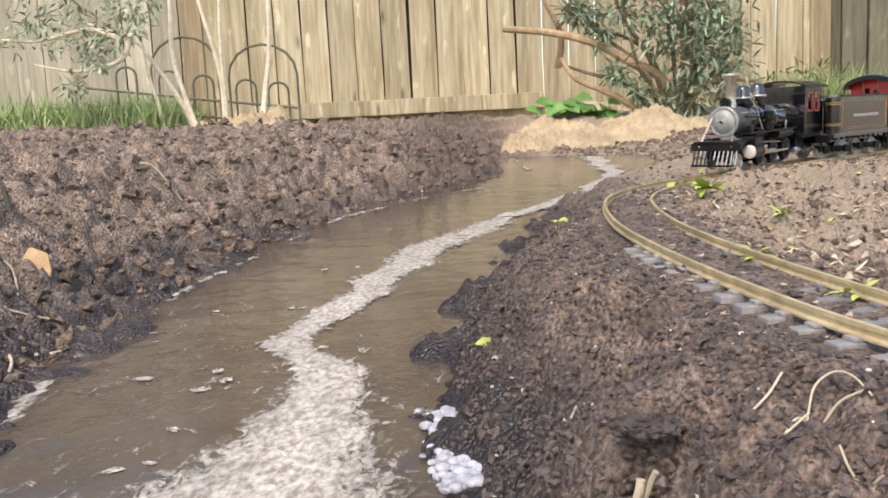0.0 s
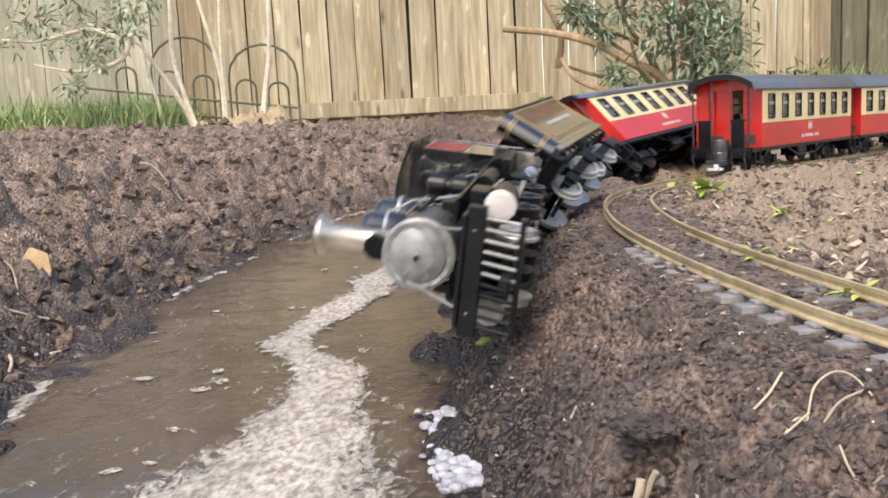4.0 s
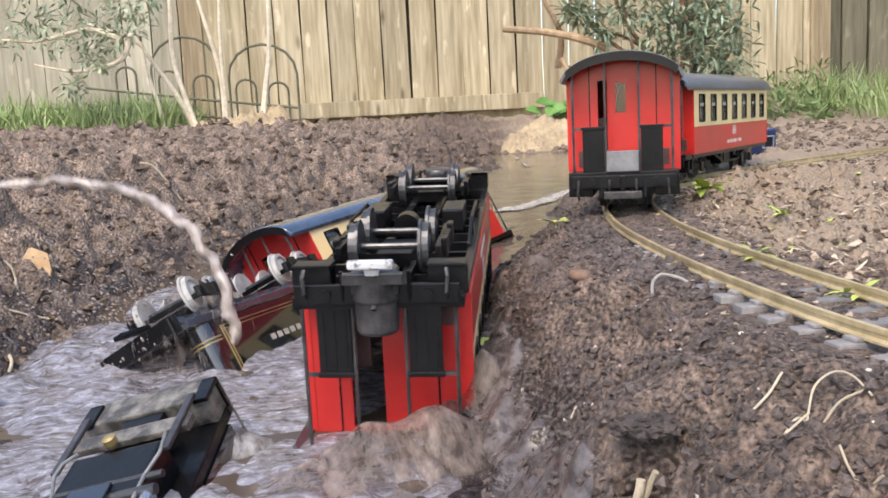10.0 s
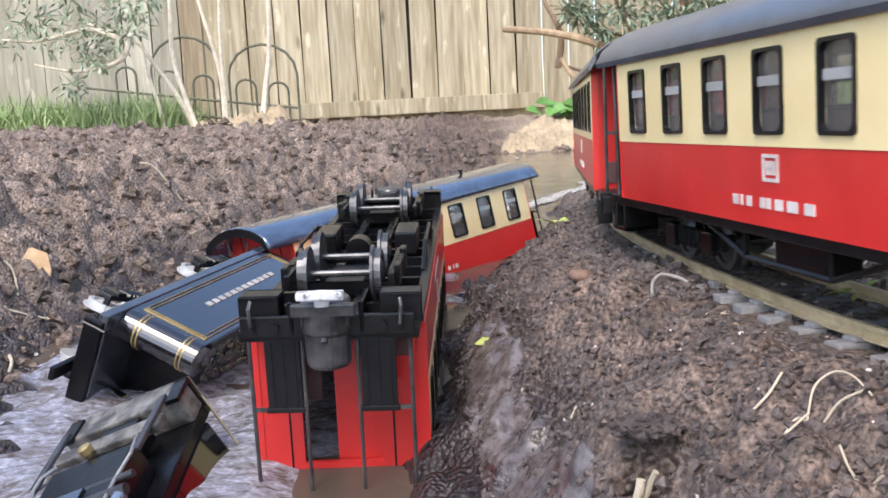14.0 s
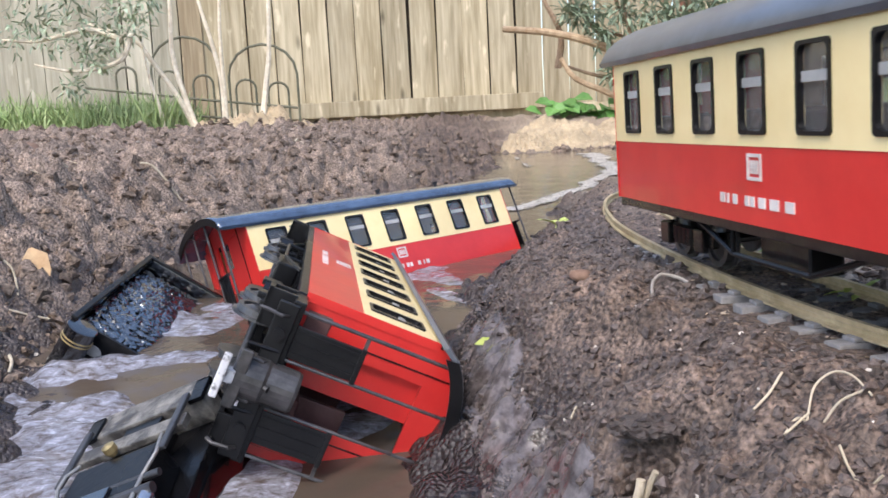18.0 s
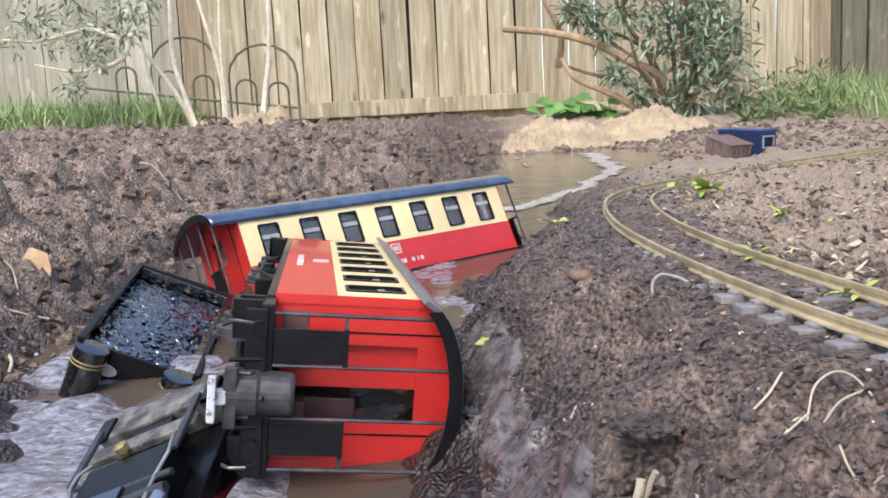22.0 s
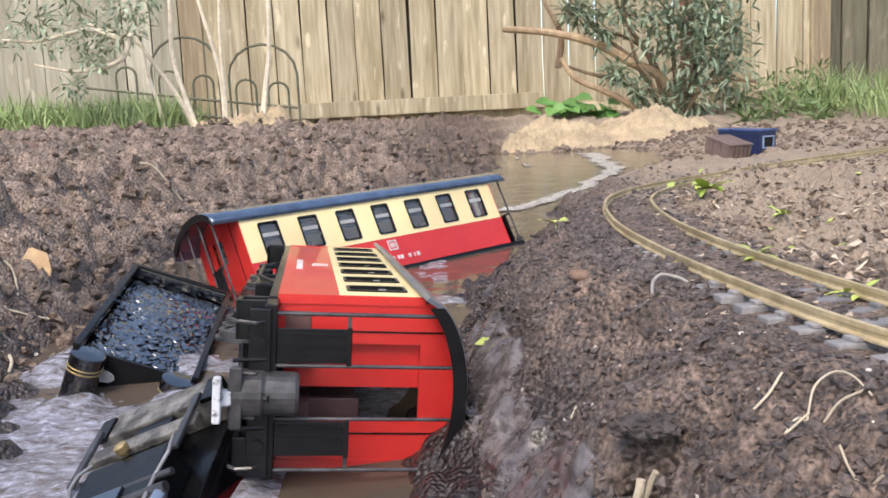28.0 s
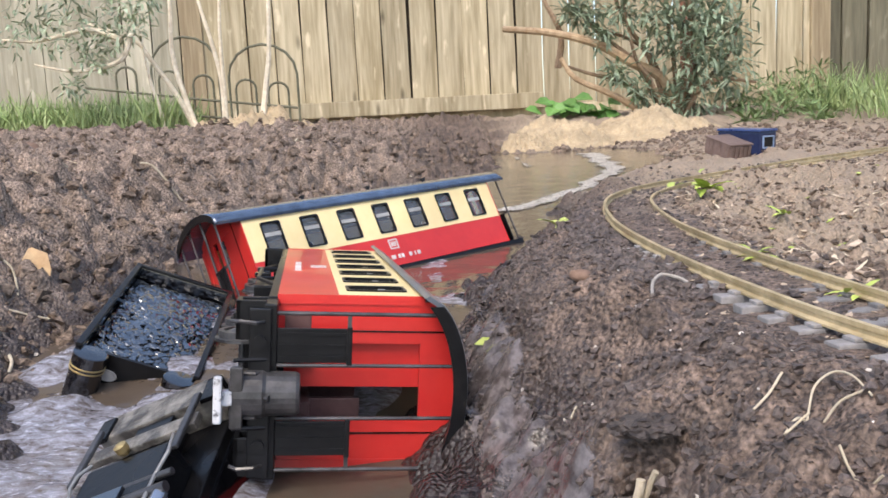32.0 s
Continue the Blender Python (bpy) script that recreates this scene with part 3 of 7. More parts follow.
def build_coach():
    c = empty("passenger_coach", "red and cream model railway coach with a dark arched roof", "model coach", "coaches of the train")
    h, t = BW / 2, .003
    # sides
    for sy in (-1, 1):
        bm = B()
        box(bm, (-BL / 2, sy * h - t / 2 * (1 + sy), ZR), (BL / 2, sy * h + t / 2 * (1 - sy), ZM))
        lower = part("lower_side", bm, RED, c)
        bm = B()
        y0, y1 = sorted((sy * (h + .0004), sy * (h - t)))
        xs = [-BL / 2] + [PITCH * i + d for i in range(-3, 4) for d in (-.0115, .0115)] + [BL / 2]
        panel(bm, xs, [ZM, WB, WT, ZC], {(2 * i + 1, 1) for i in range(7)}, y0, y1)
        band = part("window_band", bm, CREAM, c, "cream window band")
        for i in range(-3, 4):
            x = PITCH * i
            bm = rounded_ring(B(), x, (WB + WT) / 2, .0122, (WT - WB) / 2 + .0007, .0017, .0038, sy * (h + .0014), sy * (h - .002))
            w = part("window_frame", bm, BLACK, band, "dark window frame")
            pane = part("pane", box(B(), (x - .0105, sy * (h - .0016) - .0004, WB + .001), (x + .0105, sy * (h - .0016) + .0004, WT - .001)), WINDOW, band)
            pane.visible_shadow = False
            part("sash_bar", box(B(), (x - .0106, sy * (h - .0009) - .0005, WT - .0155), (x + .0106, sy * (h - .0009) + .0005, WT - .0112)), SASH, band, "pale grey sash bar")
        # printed marks
        yo = sy * (h + .0003)
        bm = B()
        for lo, hi in (((-.0065, .0565), (.0065, .058)), ((-.0065, .067), (.0065, .0685)), ((-.0065, .058), (-.005, .067)), ((.005, .058), (.0065, .067)), ((-.0035, .0595), (-.002, .0655)), ((-.0008, .0595), (.0008, .0655)), ((.002, .0595), (.0035, .0655)), ((-.002, .062), (.002, .0635))):
            box(bm, (lo[0], yo - .0003, lo[1]), (hi[0], yo + .0003, hi[1]))
        part("emblem", bm, WHITEP, lower, "small white printed emblem")
        bm = B()
        for bx, bl in ((-.034, .0045), (-.027, .0018), (-.021, .004), (-.009, .0035), (-.004, .0035), (.0035, .006), (.0135, .0075), (.0265, .007)):
            box(bm, (bx, yo - .0003, .0445), (bx + bl, yo + .0003, .0492))
        part("lettering", bm, WHITEP, lower)
    # ends with a doorway, its door half open
    for sx in (-1, 1):
        for sy in (-1, 1):
            xa_, xb_ = sorted((sx * (BL / 2 - .0002), sx * (BL / 2 + .0007)))
            ya_, yb_ = sorted((sy * (h + .0006), sy * (h - .005)))
            part("corner_strip", box(B(), (xa_, ya_, ZR), (xb_, yb_, ZC)), RED, c)
        x0, x1 = sorted((sx * BL / 2, sx * (BL / 2 - .003)))
        bm = B()
        ys_ = sorted(list(np.linspace(-h + .003, -.0231, 7)) + list(np.linspace(-.0155, .0155, 5)) + list(np.linspace(.0231, h - .003, 7)))
        cols = [[[bm.verts.new((x, y, z)) for z in (ZR, .1205, arch_z(y) - .0015)] for x in (x0, x1)] for y in ys_]
        for p_, q_ in zip(cols, cols[1:]):
            mid = (p_[0][0].co.y + q_[0][0].co.y) / 2
            lows = [1] if abs(mid) < .0231 else [0, 1]
            for k in lows:
                bm.faces.new((p_[0][k], q_[0][k], q_[0][k + 1], p_[0][k + 1]))
                bm.faces.new((p_[1][k], p_[1][k + 1], q_[1][k + 1], q_[1][k]))
            bm.faces.new((p_[0][2], q_[0][2], q_[1][2], p_[1][2]))
            bm.faces.new((p_[0][lows[0]], p_[1][lows[0]], q_[1][lows[0]], q_[0][lows[0]]))
        for p_ in cols:
            y = p_[0][0].co.y
            if abs(abs(y) - .0231) < 1e-6:
                bm.faces.new((p_[0][0], p_[0][1], p_[1][1], p_[1][0]))
            if abs(y) > h - .0031:
                for k in (0, 1):
                    bm.faces.new((p_[0][k], p_[0][k + 1], p_[1][k + 1], p_[1][k]))
        wall = part("end_wall", bm, RED, c)
        bm = B()
        xd0, xd1 = sorted((sx * (BL / 2 - .001), sx * (BL / 2 - .0035)))
        for lo, hi in (((-.0142, ZR), (.0231, .0905)), ((-.0142, .1175), (.0231, .1205)), ((-.0142, .0905), (-.0066, .1175)), ((.0028, .0905), (.0231, .1175))):
            a, b = sorted((lo[0] * sx, hi[0] * sx))
            box(bm, (xd0, a, lo[1]), (xd1, b, hi[1]))
        door = part("end_door", bm, RED, c, "red end door slid half open")
        bm = B()
        a, b = sorted((-.0066 * sx, .0028 * sx))
        box(bm, (xd0 + .0005, a, .0905), (xd1 - .0005, b, .1175))
        part("door_pane", bm, WINDOW, door)
        for y in (-.0305, .0305):
            part("panel_joint", box(B(), (sx * (BL / 2 + .0002) - .0003, y - .0005, ZR), (sx * (BL / 2 + .0002) + .0003, y + .0005, arch_z(y) - .004)), BLACK, wall)
        # platform
        e = sx * (BL / 2 + OVER)
        xa, xb = sorted((sx * BL / 2, e))
        pf = part("platform", box(B(), (xa, -h + .002, .03), (xb, h - .002, .037), .0008), BLACK, c, "black end platform")
        for sy in (-1, 1):
            bm = B()
            rod(bm, (e - sx * .002, sy * (h - .007), .035), (e - sx * .002, sy * (h - .007), arch_z(h - .007) - .002), .0012, seg=8)
            part("corner_post", bm, POSTGREY, pf)
            bm = B()
            rod(bm, (e - sx * .002, sy * .015, .037), (e - sx * .002, sy * .015, arch_z(.015) - .002), .0011, seg=8)
            part("roof_post", bm, POSTGREY, pf)
            bm = B()
            ya, yb = sorted((sy * .0165, sy * .036))
            box(bm, (e - sx * .002 - .0008, ya, .037), (e - sx * .002 + .0008, yb, .0765), .0004)
            for k in range(3):
                yy = ya + (yb - ya) * (k + .5) / 3
                box(bm, (e - sx * .002 - .0014, yy - .0008, .038), (e - sx * .002 + .0014, yy + .0008, .0755))
            box(bm, (e - sx * .002 - .0018, ya - .001, .0755), (e - sx * .002 + .0018, yb + .001, .0785), .0005)
            part("gate", bm, BLACK, pf, "black platform gate")
            bm = B()
            box(bm, (e - sx * .002 - .0008, sorted((sy * .036, sy * (h - .007)))[0], .0757), (e - sx * .002 + .0008, sorted((sy * .036, sy * (h - .007)))[1], .078))
            part("handrail", bm, POSTGREY, pf)
            bm = B()
            ya, yb = sorted((sy * .028, sy * (h - .001)))
            es = sx * (BL / 2 + .019)
            box(bm, (sorted((es, es - sx * .018))[0], ya, .014), (sorted((es, es - sx * .018))[1], yb, .017), .0005)
            box(bm, (sorted((es, es - sx * .003))[0], ya, .014), (sorted((es, es - sx * .003))[1], yb, .031), .0005)
            box(bm, (sorted((es - sx * .015, es - sx * .018))[0], ya, .014), (sorted((es - sx * .015, es - sx * .018))[1], yb, .031), .0005)
            part("step", bm, BLACK, pf)
        bm = B()
        box(bm, (e + sx * .0006 - .001, -.0145, .037), (e + sx * .0006 + .001, .0145, .056), .0009)
        part("fall_plate", bm, FOLDGREY, pf, "grey folding plate")
        bm = B()
        box(bm, (sorted((e, e + sx * .003))[0], -h + .004, .022), (sorted((e, e + sx * .003))[1], h - .004, .034), .0008)
        for y in (-.029, .029):
            rod(bm, (e, y, .028), (e + sx * .006, y, .028), .0035, seg=12)
        for y in (-.019, .019):
            rod(bm, (e + sx * .002, y, .032), (e + sx * .005, y, .014), .0013, seg=6)
        part("headstock", bm, BLACK, c)
        bm = B()
        box(bm, (sorted((e - sx * .02, e + sx * .012))[0], -.007, .014), (sorted((e - sx * .02, e + sx * .012))[1], .007, .02), .001)
        box(bm, (sorted((e + sx * .01, e + sx * .014))[0], -.017, .013), (sorted((e + sx * .01, e + sx * .014))[1], .017, .02), .001)
        rod(bm, (e + sx * .004, 0, .02), (e + sx * .014, 0, .034), .0018, seg=8)
        part("coupler", bm, POSTGREY, c)
        for y in (-.04, -.012, .012, .04):
            part("coupling_hook", tube(B(), [(e + sx * .003, y, .03), (e + sx * .008, y, .026), (e + sx * .007, y * 1.02, .017), (e + sx * .004, y, .013)], .0011, 6), POSTGREY, c)
    # roof
    bm = B()
    ny, xe = 20, BL / 2 + OVER + .002
    prof = [(y, arch_z(y)) for y in np.linspace(-.0555, .0555, ny + 1)]
    ring = []
    for x in (-xe, -xe + .004, xe - .004, xe):
        drop = .0008 if abs(x) == xe else 0
        ring.append([bm.verts.new((x, y, z - drop)) for y, z in prof] + [bm.verts.new((x, y * .97, z - .0028)) for y, z in prof[::-1]])
    for a, b in zip(ring, ring[1:]):
        for k in range(len(a)):
            bm.faces.new((a[k], b[k], b[(k + 1) % len(a)], a[(k + 1) % len(a)]))
    for r_, flip in ((ring[0], 1), (ring[-1], -1)):
        m_ = ny + 1
        for k in range(ny):
            q = (r_[k], r_[k + 1], r_[2 * m_ - 2 - k], r_[2 * m_ - 1 - k])
            bm.faces.new(q[::flip])
    roof = part("roof", bm, ROOFM, c, "dark grey arched roof", smooth=False)
    for p in roof.data.polygons:
        p.use_smooth = p.normal.z > .2
    for x in (-.11, -.02, .075):
        bm = B()
        rod(bm, (x, .018, arch_z(.018) - .002), (x, .018, arch_z(.018) + .004), .002)
        rod(bm, (x, .018, arch_z(.018) + .004), (x, .018, arch_z(.018) + .0055), .0034)
        part("roof_vent", bm, BLACK, roof)
    for sx in (-1, 1):
        bm = B()
        q = prof[1:-1]
        plate(bm, [(y, z - .001) for y, z in q] + [(y * .985, z - .009) for y, z in q[::-1]], sx * xe - .0012, sx * xe + .0005)
        part("roof_end_board", bm, BLACK, roof)
    # floor, underframe, trusses
    part("floor", box(B(), (-BL / 2 + .003, -h + .004, .0375), (BL / 2 - .003, h - .004, .0405)), BLACK, c)
    bm = B()
    box(bm, (-BL / 2, -h + .001, .031), (BL / 2, -h + .007, .0385), .0006)
    box(bm, (-BL / 2, h - .007, .031), (BL / 2, h - .001, .0385), .0006)
    for y in (-.012, .012):
        box(bm, (-BL / 2 - OVER, y - .003, .026), (BL / 2 + OVER, y + .003, .037))
    for k in range(-5, 6):
        box(bm, (k * .031 - .002, -h + .006, .031), (k * .031 + .002, h - .006, .0375))
    part("underframe", bm, BLACK, c, "black underframe with cross beams")
    for sy in (-1, 1):
        bm = B()
        y = sy * (h - .006)
        tube(bm, [(-.075, y, .031), (-.035, y, .018), (.035, y, .018), (.075, y, .031)], .0014)
        rod(bm, (-.035, y, .018), (-.035, y, .032), .0014, seg=6)
        rod(bm, (.035, y, .018), (.035, y, .032), .0014, seg=6)
        part("truss_rod", bm, BLACK, c)
        bm = B()
        box(bm, (-.022, sy * .03 - .008, .014), (.022, sy * .03 + .008, .031), .0015)
        part("battery_box", bm, BLACK, c)
    rb = B()
    rod(rb, (.05, 0, .018), (.085 - .02, 0, .018), .009, seg=16)
    part("brake_cylinder", rb, BLACK, c)
    # seats seen through the windows
    for i in range(-3, 4):
        for sy in (-1, 1):
            bm = B()
            box(bm, (PITCH * i + .016, sorted((sy * .012, sy * .042))[0], .0405), (PITCH * i + .021, sorted((sy * .012, sy * .042))[1], .086), .001)
            box(bm, (PITCH * i + .004, sorted((sy * .012, sy * .042))[0], .0405), (PITCH * i + .033, sorted((sy * .012, sy * .042))[1], .056), .001)
            part("bench", bm, DARKRED, c)
    for sx in (-1, 1):
        bogie(c, sx * .122, BLACKWHEEL)
    return c


# ---- engine and tender ----
def build_engine():
    c = empty("steam_engine", "black model steam locomotive with a silver smokebox front", "model locomotive")
    toX = Matrix.Rotation(radians(90), 4, "Y")
    bm = lathe(B(), [(.0225, -.135), (.0225, -.06), (.0228, -.059), (.0228, -.057), (.0215, -.055), (.0215, .0), (.0219, .001), (.0219, .003), (.0215, .004), (.0215, .098)], Matrix.Translation((0, 0, .076)) @ toX, 32)
    boiler = part("boiler", bm, BLACKGLOSS, c, smooth=True)
    for x in (-.02, .035, .075):
        part("boiler_band", rod(B(), (x - .001, 0, .076), (x + .001, 0, .076), .0222, seg=32), STEEL, boiler)
    sb = part("smokebox", lathe(B(), [(.0218, .095), (.0232, .097), (.0232, .149), (.0245, .1495), (.0245, .1535), (.019, .154)], Matrix.Translation((0, 0, .076)) @ toX, 32), GREYBOX, c, "dark grey smokebox")
    bm = lathe(B(), [(.0245, .1525), (.0248, .156), (.0225, .1572), (.0195, .1562), (.0185, .158), (.0165, .159), (.011, .1615), (.006, .1625), (.0022, .1628), (.002, .1655), (.0005, .166)], Matrix.Translation((0, 0, .076)) @ toX, 36)
    front = part("smokebox_front", bm, GREYDOOR, sb, "silver-grey smokebox front")
    for k in range(14):
        a = k * math.tau / 14
        bm = B()
        rod(bm, (.1555, .0207 * math.cos(a), .076 + .0207 * math.sin(a)), (.1585, .0207 * math.cos(a), .076 + .0207 * math.sin(a)), .0012, seg=6)
        part("bolt", bm, GREYDOOR, sb)
    for a in (150, 210):
        bm = B()
        rod(bm, (.160, .016 * math.cos(radians(a)), .076 + .016 * math.sin(radians(a))), (.1605, .004 * math.cos(radians(a)), .076 + .004 * math.sin(radians(a))), .0012, seg=6)
        part("door_hinge", bm, GREYDOOR, sb)
    part("door_knob", rod(B(), (.164, 0, .076), (.169, 0, .076), .0018, seg=10), BLACK, sb)
    part("chimney", lathe(B(), [(.012, .094), (.009, .1), (.0082, .112), (.0082, .139), (.0088, .14), (.0088, .142), (.0135, .1475), (.0145, .1515), (.0125, .153), (.0085, .1525), (.007, .14)], Matrix.Translation((.128, 0, 0)), 28), COPPER, c, "polished nickel chimney with a pale brass cap", smooth=True)
    bm = B()
    rod(bm, (.142, 0, .106), (.152, 0, .106), .0085, seg=20)
    box(bm, (.139, -.006, .097), (.152, .006, .101), .0006)
    part("headlamp", bm, BLACK, c)
    bm = lathe(B(), [(.013, .094), (.0125, .11), (.0135, .112), (.0135, .114), (.0115, .117), (.0115, .126), (.009, .131), (.003, .133)], Matrix.Translation((.078, 0, 0)), 24)
    dome = part("sand_dome", bm, BLACKGLOSS, c, smooth=True)
    part("dome_ring", lathe(B(), [(.0137, .1115), (.0142, .1128), (.0137, .1142)], Matrix.Translation((.078, 0, 0)), 24), STEEL, dome)
    bm = lathe(B(), [(.0145, .094), (.014, .112), (.015, .114), (.015, .1165), (.0125, .12), (.012, .129), (.009, .1345), (.003, .137)], Matrix.Translation((.016, 0, 0)), 24)
    dome = part("steam_dome", bm, BLACKGLOSS, c, smooth=True)
    part("dome_ring", lathe(B(), [(.0152, .1135), (.0157, .115), (.0152, .1168)], Matrix.Translation((.016, 0, 0)), 24), STEEL, dome)
    bm = lathe(B(), [(.0015, .121), (.006, .111), (.0045, .114), (.0035, .119)], Matrix.Translation((.048, 0, 0)), 16)
    box(bm, (.047, -.008, .096), (.049, -.0065, .121))
    box(bm, (.047, .0065, .096), (.049, .008, .121))
    part("bell", bm, GOLD, c, "small brass bell")
    for sy in (-1, 1):
        bm = B()
        rod(bm, (-.06, sy * .0235, .089), (.14, sy * .0235, .089), .0009, seg=6)
        for x in (-.04, .02, .08, .13):
            rod(bm, (x, sy * .02, .089), (x, sy * .024, .089), .0012, seg=6)
        part("handrail", bm, STEEL, c)
        bm = B()
        box(bm, (-.075, sorted((sy * .02, sy * .038))[0], .0545), (.14, sorted((sy * .02, sy * .038))[1], .057), .0006)
        part("running_board", bm, BLACK, c)
        part("air_tank", rod(B(), (-.05, sy * .032, .049), (.015, sy * .032, .049), .0075, seg=16), BLACK, c)
        # brace from smokebox to front beam
        bm = B()
        rod(bm, (.15, sy * .017, .092), (.188, sy * .027, .037), .0011, seg=6)
        part("front_brace", bm, DULLSTEEL, c)
        part("side_pipe", tube(B(), [(.125, sy * .0245, .083), (.06, sy * .0262, .08), (.0, sy * .0262, .081), (-.04, sy * .027, .074), (-.085, sy * .028, .072)], .0016, 8), BLACK, c)
        part("sand_pipe", tube(B(), [(.078, sy * .0125, .112), (.074, sy * .0225, .096), (.07, sy * .0255, .078), (.066, sy * .03, .058)], .0011, 6), DULLSTEEL, c)
        part("air_pump", lathe(B(), [(.004, .058), (.0085, .059), (.0085, .07), (.006, .071), (.006, .075), (.0085, .076), (.0085, .089), (.004, .0905)], Matrix.Translation((.048, sy * .0325, 0)), 16), BLACK, c)
        part("injector_pipe", tube(B(), [(-.03, sy * .031, .045), (-.028, sy * .034, .062), (-.04, sy * .03, .07)], .0014, 6), DULLSTEEL, c)
        part("valve_rod", rod(B(), (.0, sy * .036, .036), (.1, sy * .038, .04), .0012, seg=6), STEEL, c)
        part("lubricator", box(B(), (.112, sorted((sy * .026, sy * .033))[0], .057), (.124, sorted((sy * .026, sy * .033))[1], .068), .001), BLACK, c)
        cy = part("cylinder", rod(B(), (.098, sy * .0365, .0265), (.138, sy * .0365, .0265), .0105, seg=20), BLACK, c)
        part("cylinder_cover", lathe(B(), [(.0108, 0), (.0108, .002), (.008, .0035), (.002, .004)], Matrix.Translation((.138, sy * .0365, .0265)) @ toX, 20), WHITEP, cy, "white cylinder cover")
        part("valve_chest", box(B(), (.102, sorted((sy * .028, sy * .044))[0], .036), (.134, sorted((sy * .028, sy * .044))[1], .048), .001), BLACK, cy)
        bm = B()
        box(bm, (-.05, sy * .0305 - .001, .018), (.07, sy * .0305 + .001, .022), .0005)
        part("coupling_rod", bm, STEEL, c)
        bm = B()
        box(bm, (.02, sy * .0335 - .001, .0215), (.1, sy * .0335 + .001, .0255), .0005)
        box(bm, (.062, sy * .034 - .003, .02), (.078, sy * .034 + .003, .034), .0008)
        part("crosshead_rod", bm, STEEL, c)
    for x in (-.05, .01, .07):
        for sy in (-1, 1):
            m = Matrix.Translation((x, sy * .0235, .02)) @ pose(0, 0, 0, -90 * sy)
            w = part("driving_wheel", lathe(B(), [(.0045, .004), (.0065, .004), (.0145, .0025), (.016, .0035), (.019, .0035), (.019, -.001), (.021, -.0015), (.021, -.0035), (.012, -.0035)], m, 24), BLACK, c)
            for k in range(8):
                a = k * math.tau / 8
                bm = B()
                rod(bm, (x + .005 * math.cos(a), sy * .0268, .02 + .005 * math.sin(a)), (x + .0165 * math.cos(a), sy * .0268, .02 + .0165 * math.sin(a)), .0012, seg=5)
                part("spoke", bm, BLACK, w)
            part("wheel_rim", lathe(B(), [(.0165, .0036), (.0187, .0041), (.0193, .0036)], m, 24), BLACKWHEEL, w)
    truck = part("pilot_truck", box(B(), (.135, -.014, .012), (.172, .014, .02), .001), BLACK, c)
    for sy in (-1, 1):
        part("pilot_wheel", lathe(B(), [(.003, .003), (.011, .002), (.0125, .003), (.0125, -.001), (.0145, -.0015), (.0145, -.0035), (.004, -.0035)], Matrix.Translation((.153, sy * .0222, .0125)) @ pose(0, 0, 0, -90 * sy), 20), STEEL, truck)
    # pilot
    part("front_beam", box(B(), (.178, -.042, .031), (.188, .042, .043), .001), BLACK, c)
    part("front_deck", box(B(), (.138, -.036, .043), (.19, .036, .046), .0008), BLACK, c)
    pilot = part("pilot", box(B(), (.184, -.038, .006), (.196, .038, .0095), .0008), BLACK, c, "slatted cowcatcher")
    for k in range(11):
        y = -.035 + .007 * k
        bm = B()
        rod(bm, (.186, y, .031), (.199 - .004 * abs(y) / .035, y, .009), .0013, seg=6)
        part("pilot_bar", bm, DULLSTEEL if k > 4 else BLACK, pilot)
    bm = B()
    box(bm, (.19, -.004, .012), (.212, .004, .018), .001)
    part("front_coupler", bm, BLACK, c)
    # frames, ash pan and the cab
    bm = B()
    for sy in (-1, 1):
        box(bm, (-.115, sy * .016 - .0025, .013), (.178, sy * .016 + .0025, .042), .0008)
    box(bm, (-.08, -.014, .01), (.1, .014, .013), .0005)
    part("frame", bm, BLACK, c)
    part("base_plate", box(B(), (-.095, -.0135, .0075), (.11, .0135, .0105), .0006), BLACKGLOSS, c, "glossy black motor cover plate")
    part("cab_floor", box(B(), (-.19, -.044, .036), (-.085, .044, .044), .001), BLACK, c)
    bm = B()
    box(bm, (-.192, -.044, .016), (-.168, .044, .036), .0015)
    part("rear_beam", bm, DIRTY, c, "scuffed dirty grey rear beam")
    part("drag_box", box(B(), (-.168, -.014, .018), (-.115, .014, .036), .001), BLACK, c)
    part("step_board", box(B(), (-.15, -.043, .012), (-.138, .043, .017), .001), DIRTY, c, "dull grey cross board")
    part("ash_pan", box(B(), (-.13, -.03, .012), (-.09, .03, .036), .002), BLACK, c)
    for x, r in ((-.1, .0022), (-.088, .0032)):
        part("cross_tube", rod(B(), (x, -.041, .0135), (x, .041, .0135), r, seg=12), BLACKWHEEL, c)
    for sy in (-1, 1):
        part("brake_pipe", tube(B(), [(-.135, sy * .03, .012), (-.125, sy * .034, .0095), (-.115, sy * .035, .01), (-.1, sy * .03, .012), (-.06, sy * .03, .012)], .0012, 8), DULLSTEEL, c)
        part("injector", lathe(B(), [(.003, -.012), (.0045, -.011), (.0045, .002), (.006, .003), (.006, .008), (.003, .011)], Matrix.Translation((-.075, sy * .036, .016)) @ toX, 14), WETSTEEL, c)
        part("leaf_spring", box(B(), (-.168, sy * .037 - .0025, .0095), (-.118, sy * .037 + .0025, .0125), .001), BLACKWHEEL, c)
    part("drain_valve", lathe(B(), [(.002, 0), (.0042, .001), (.0042, .005), (.0025, .008)], Matrix.Translation((-.136, .006, .0055)), 12), GOLD, c, "small brass drain valve")
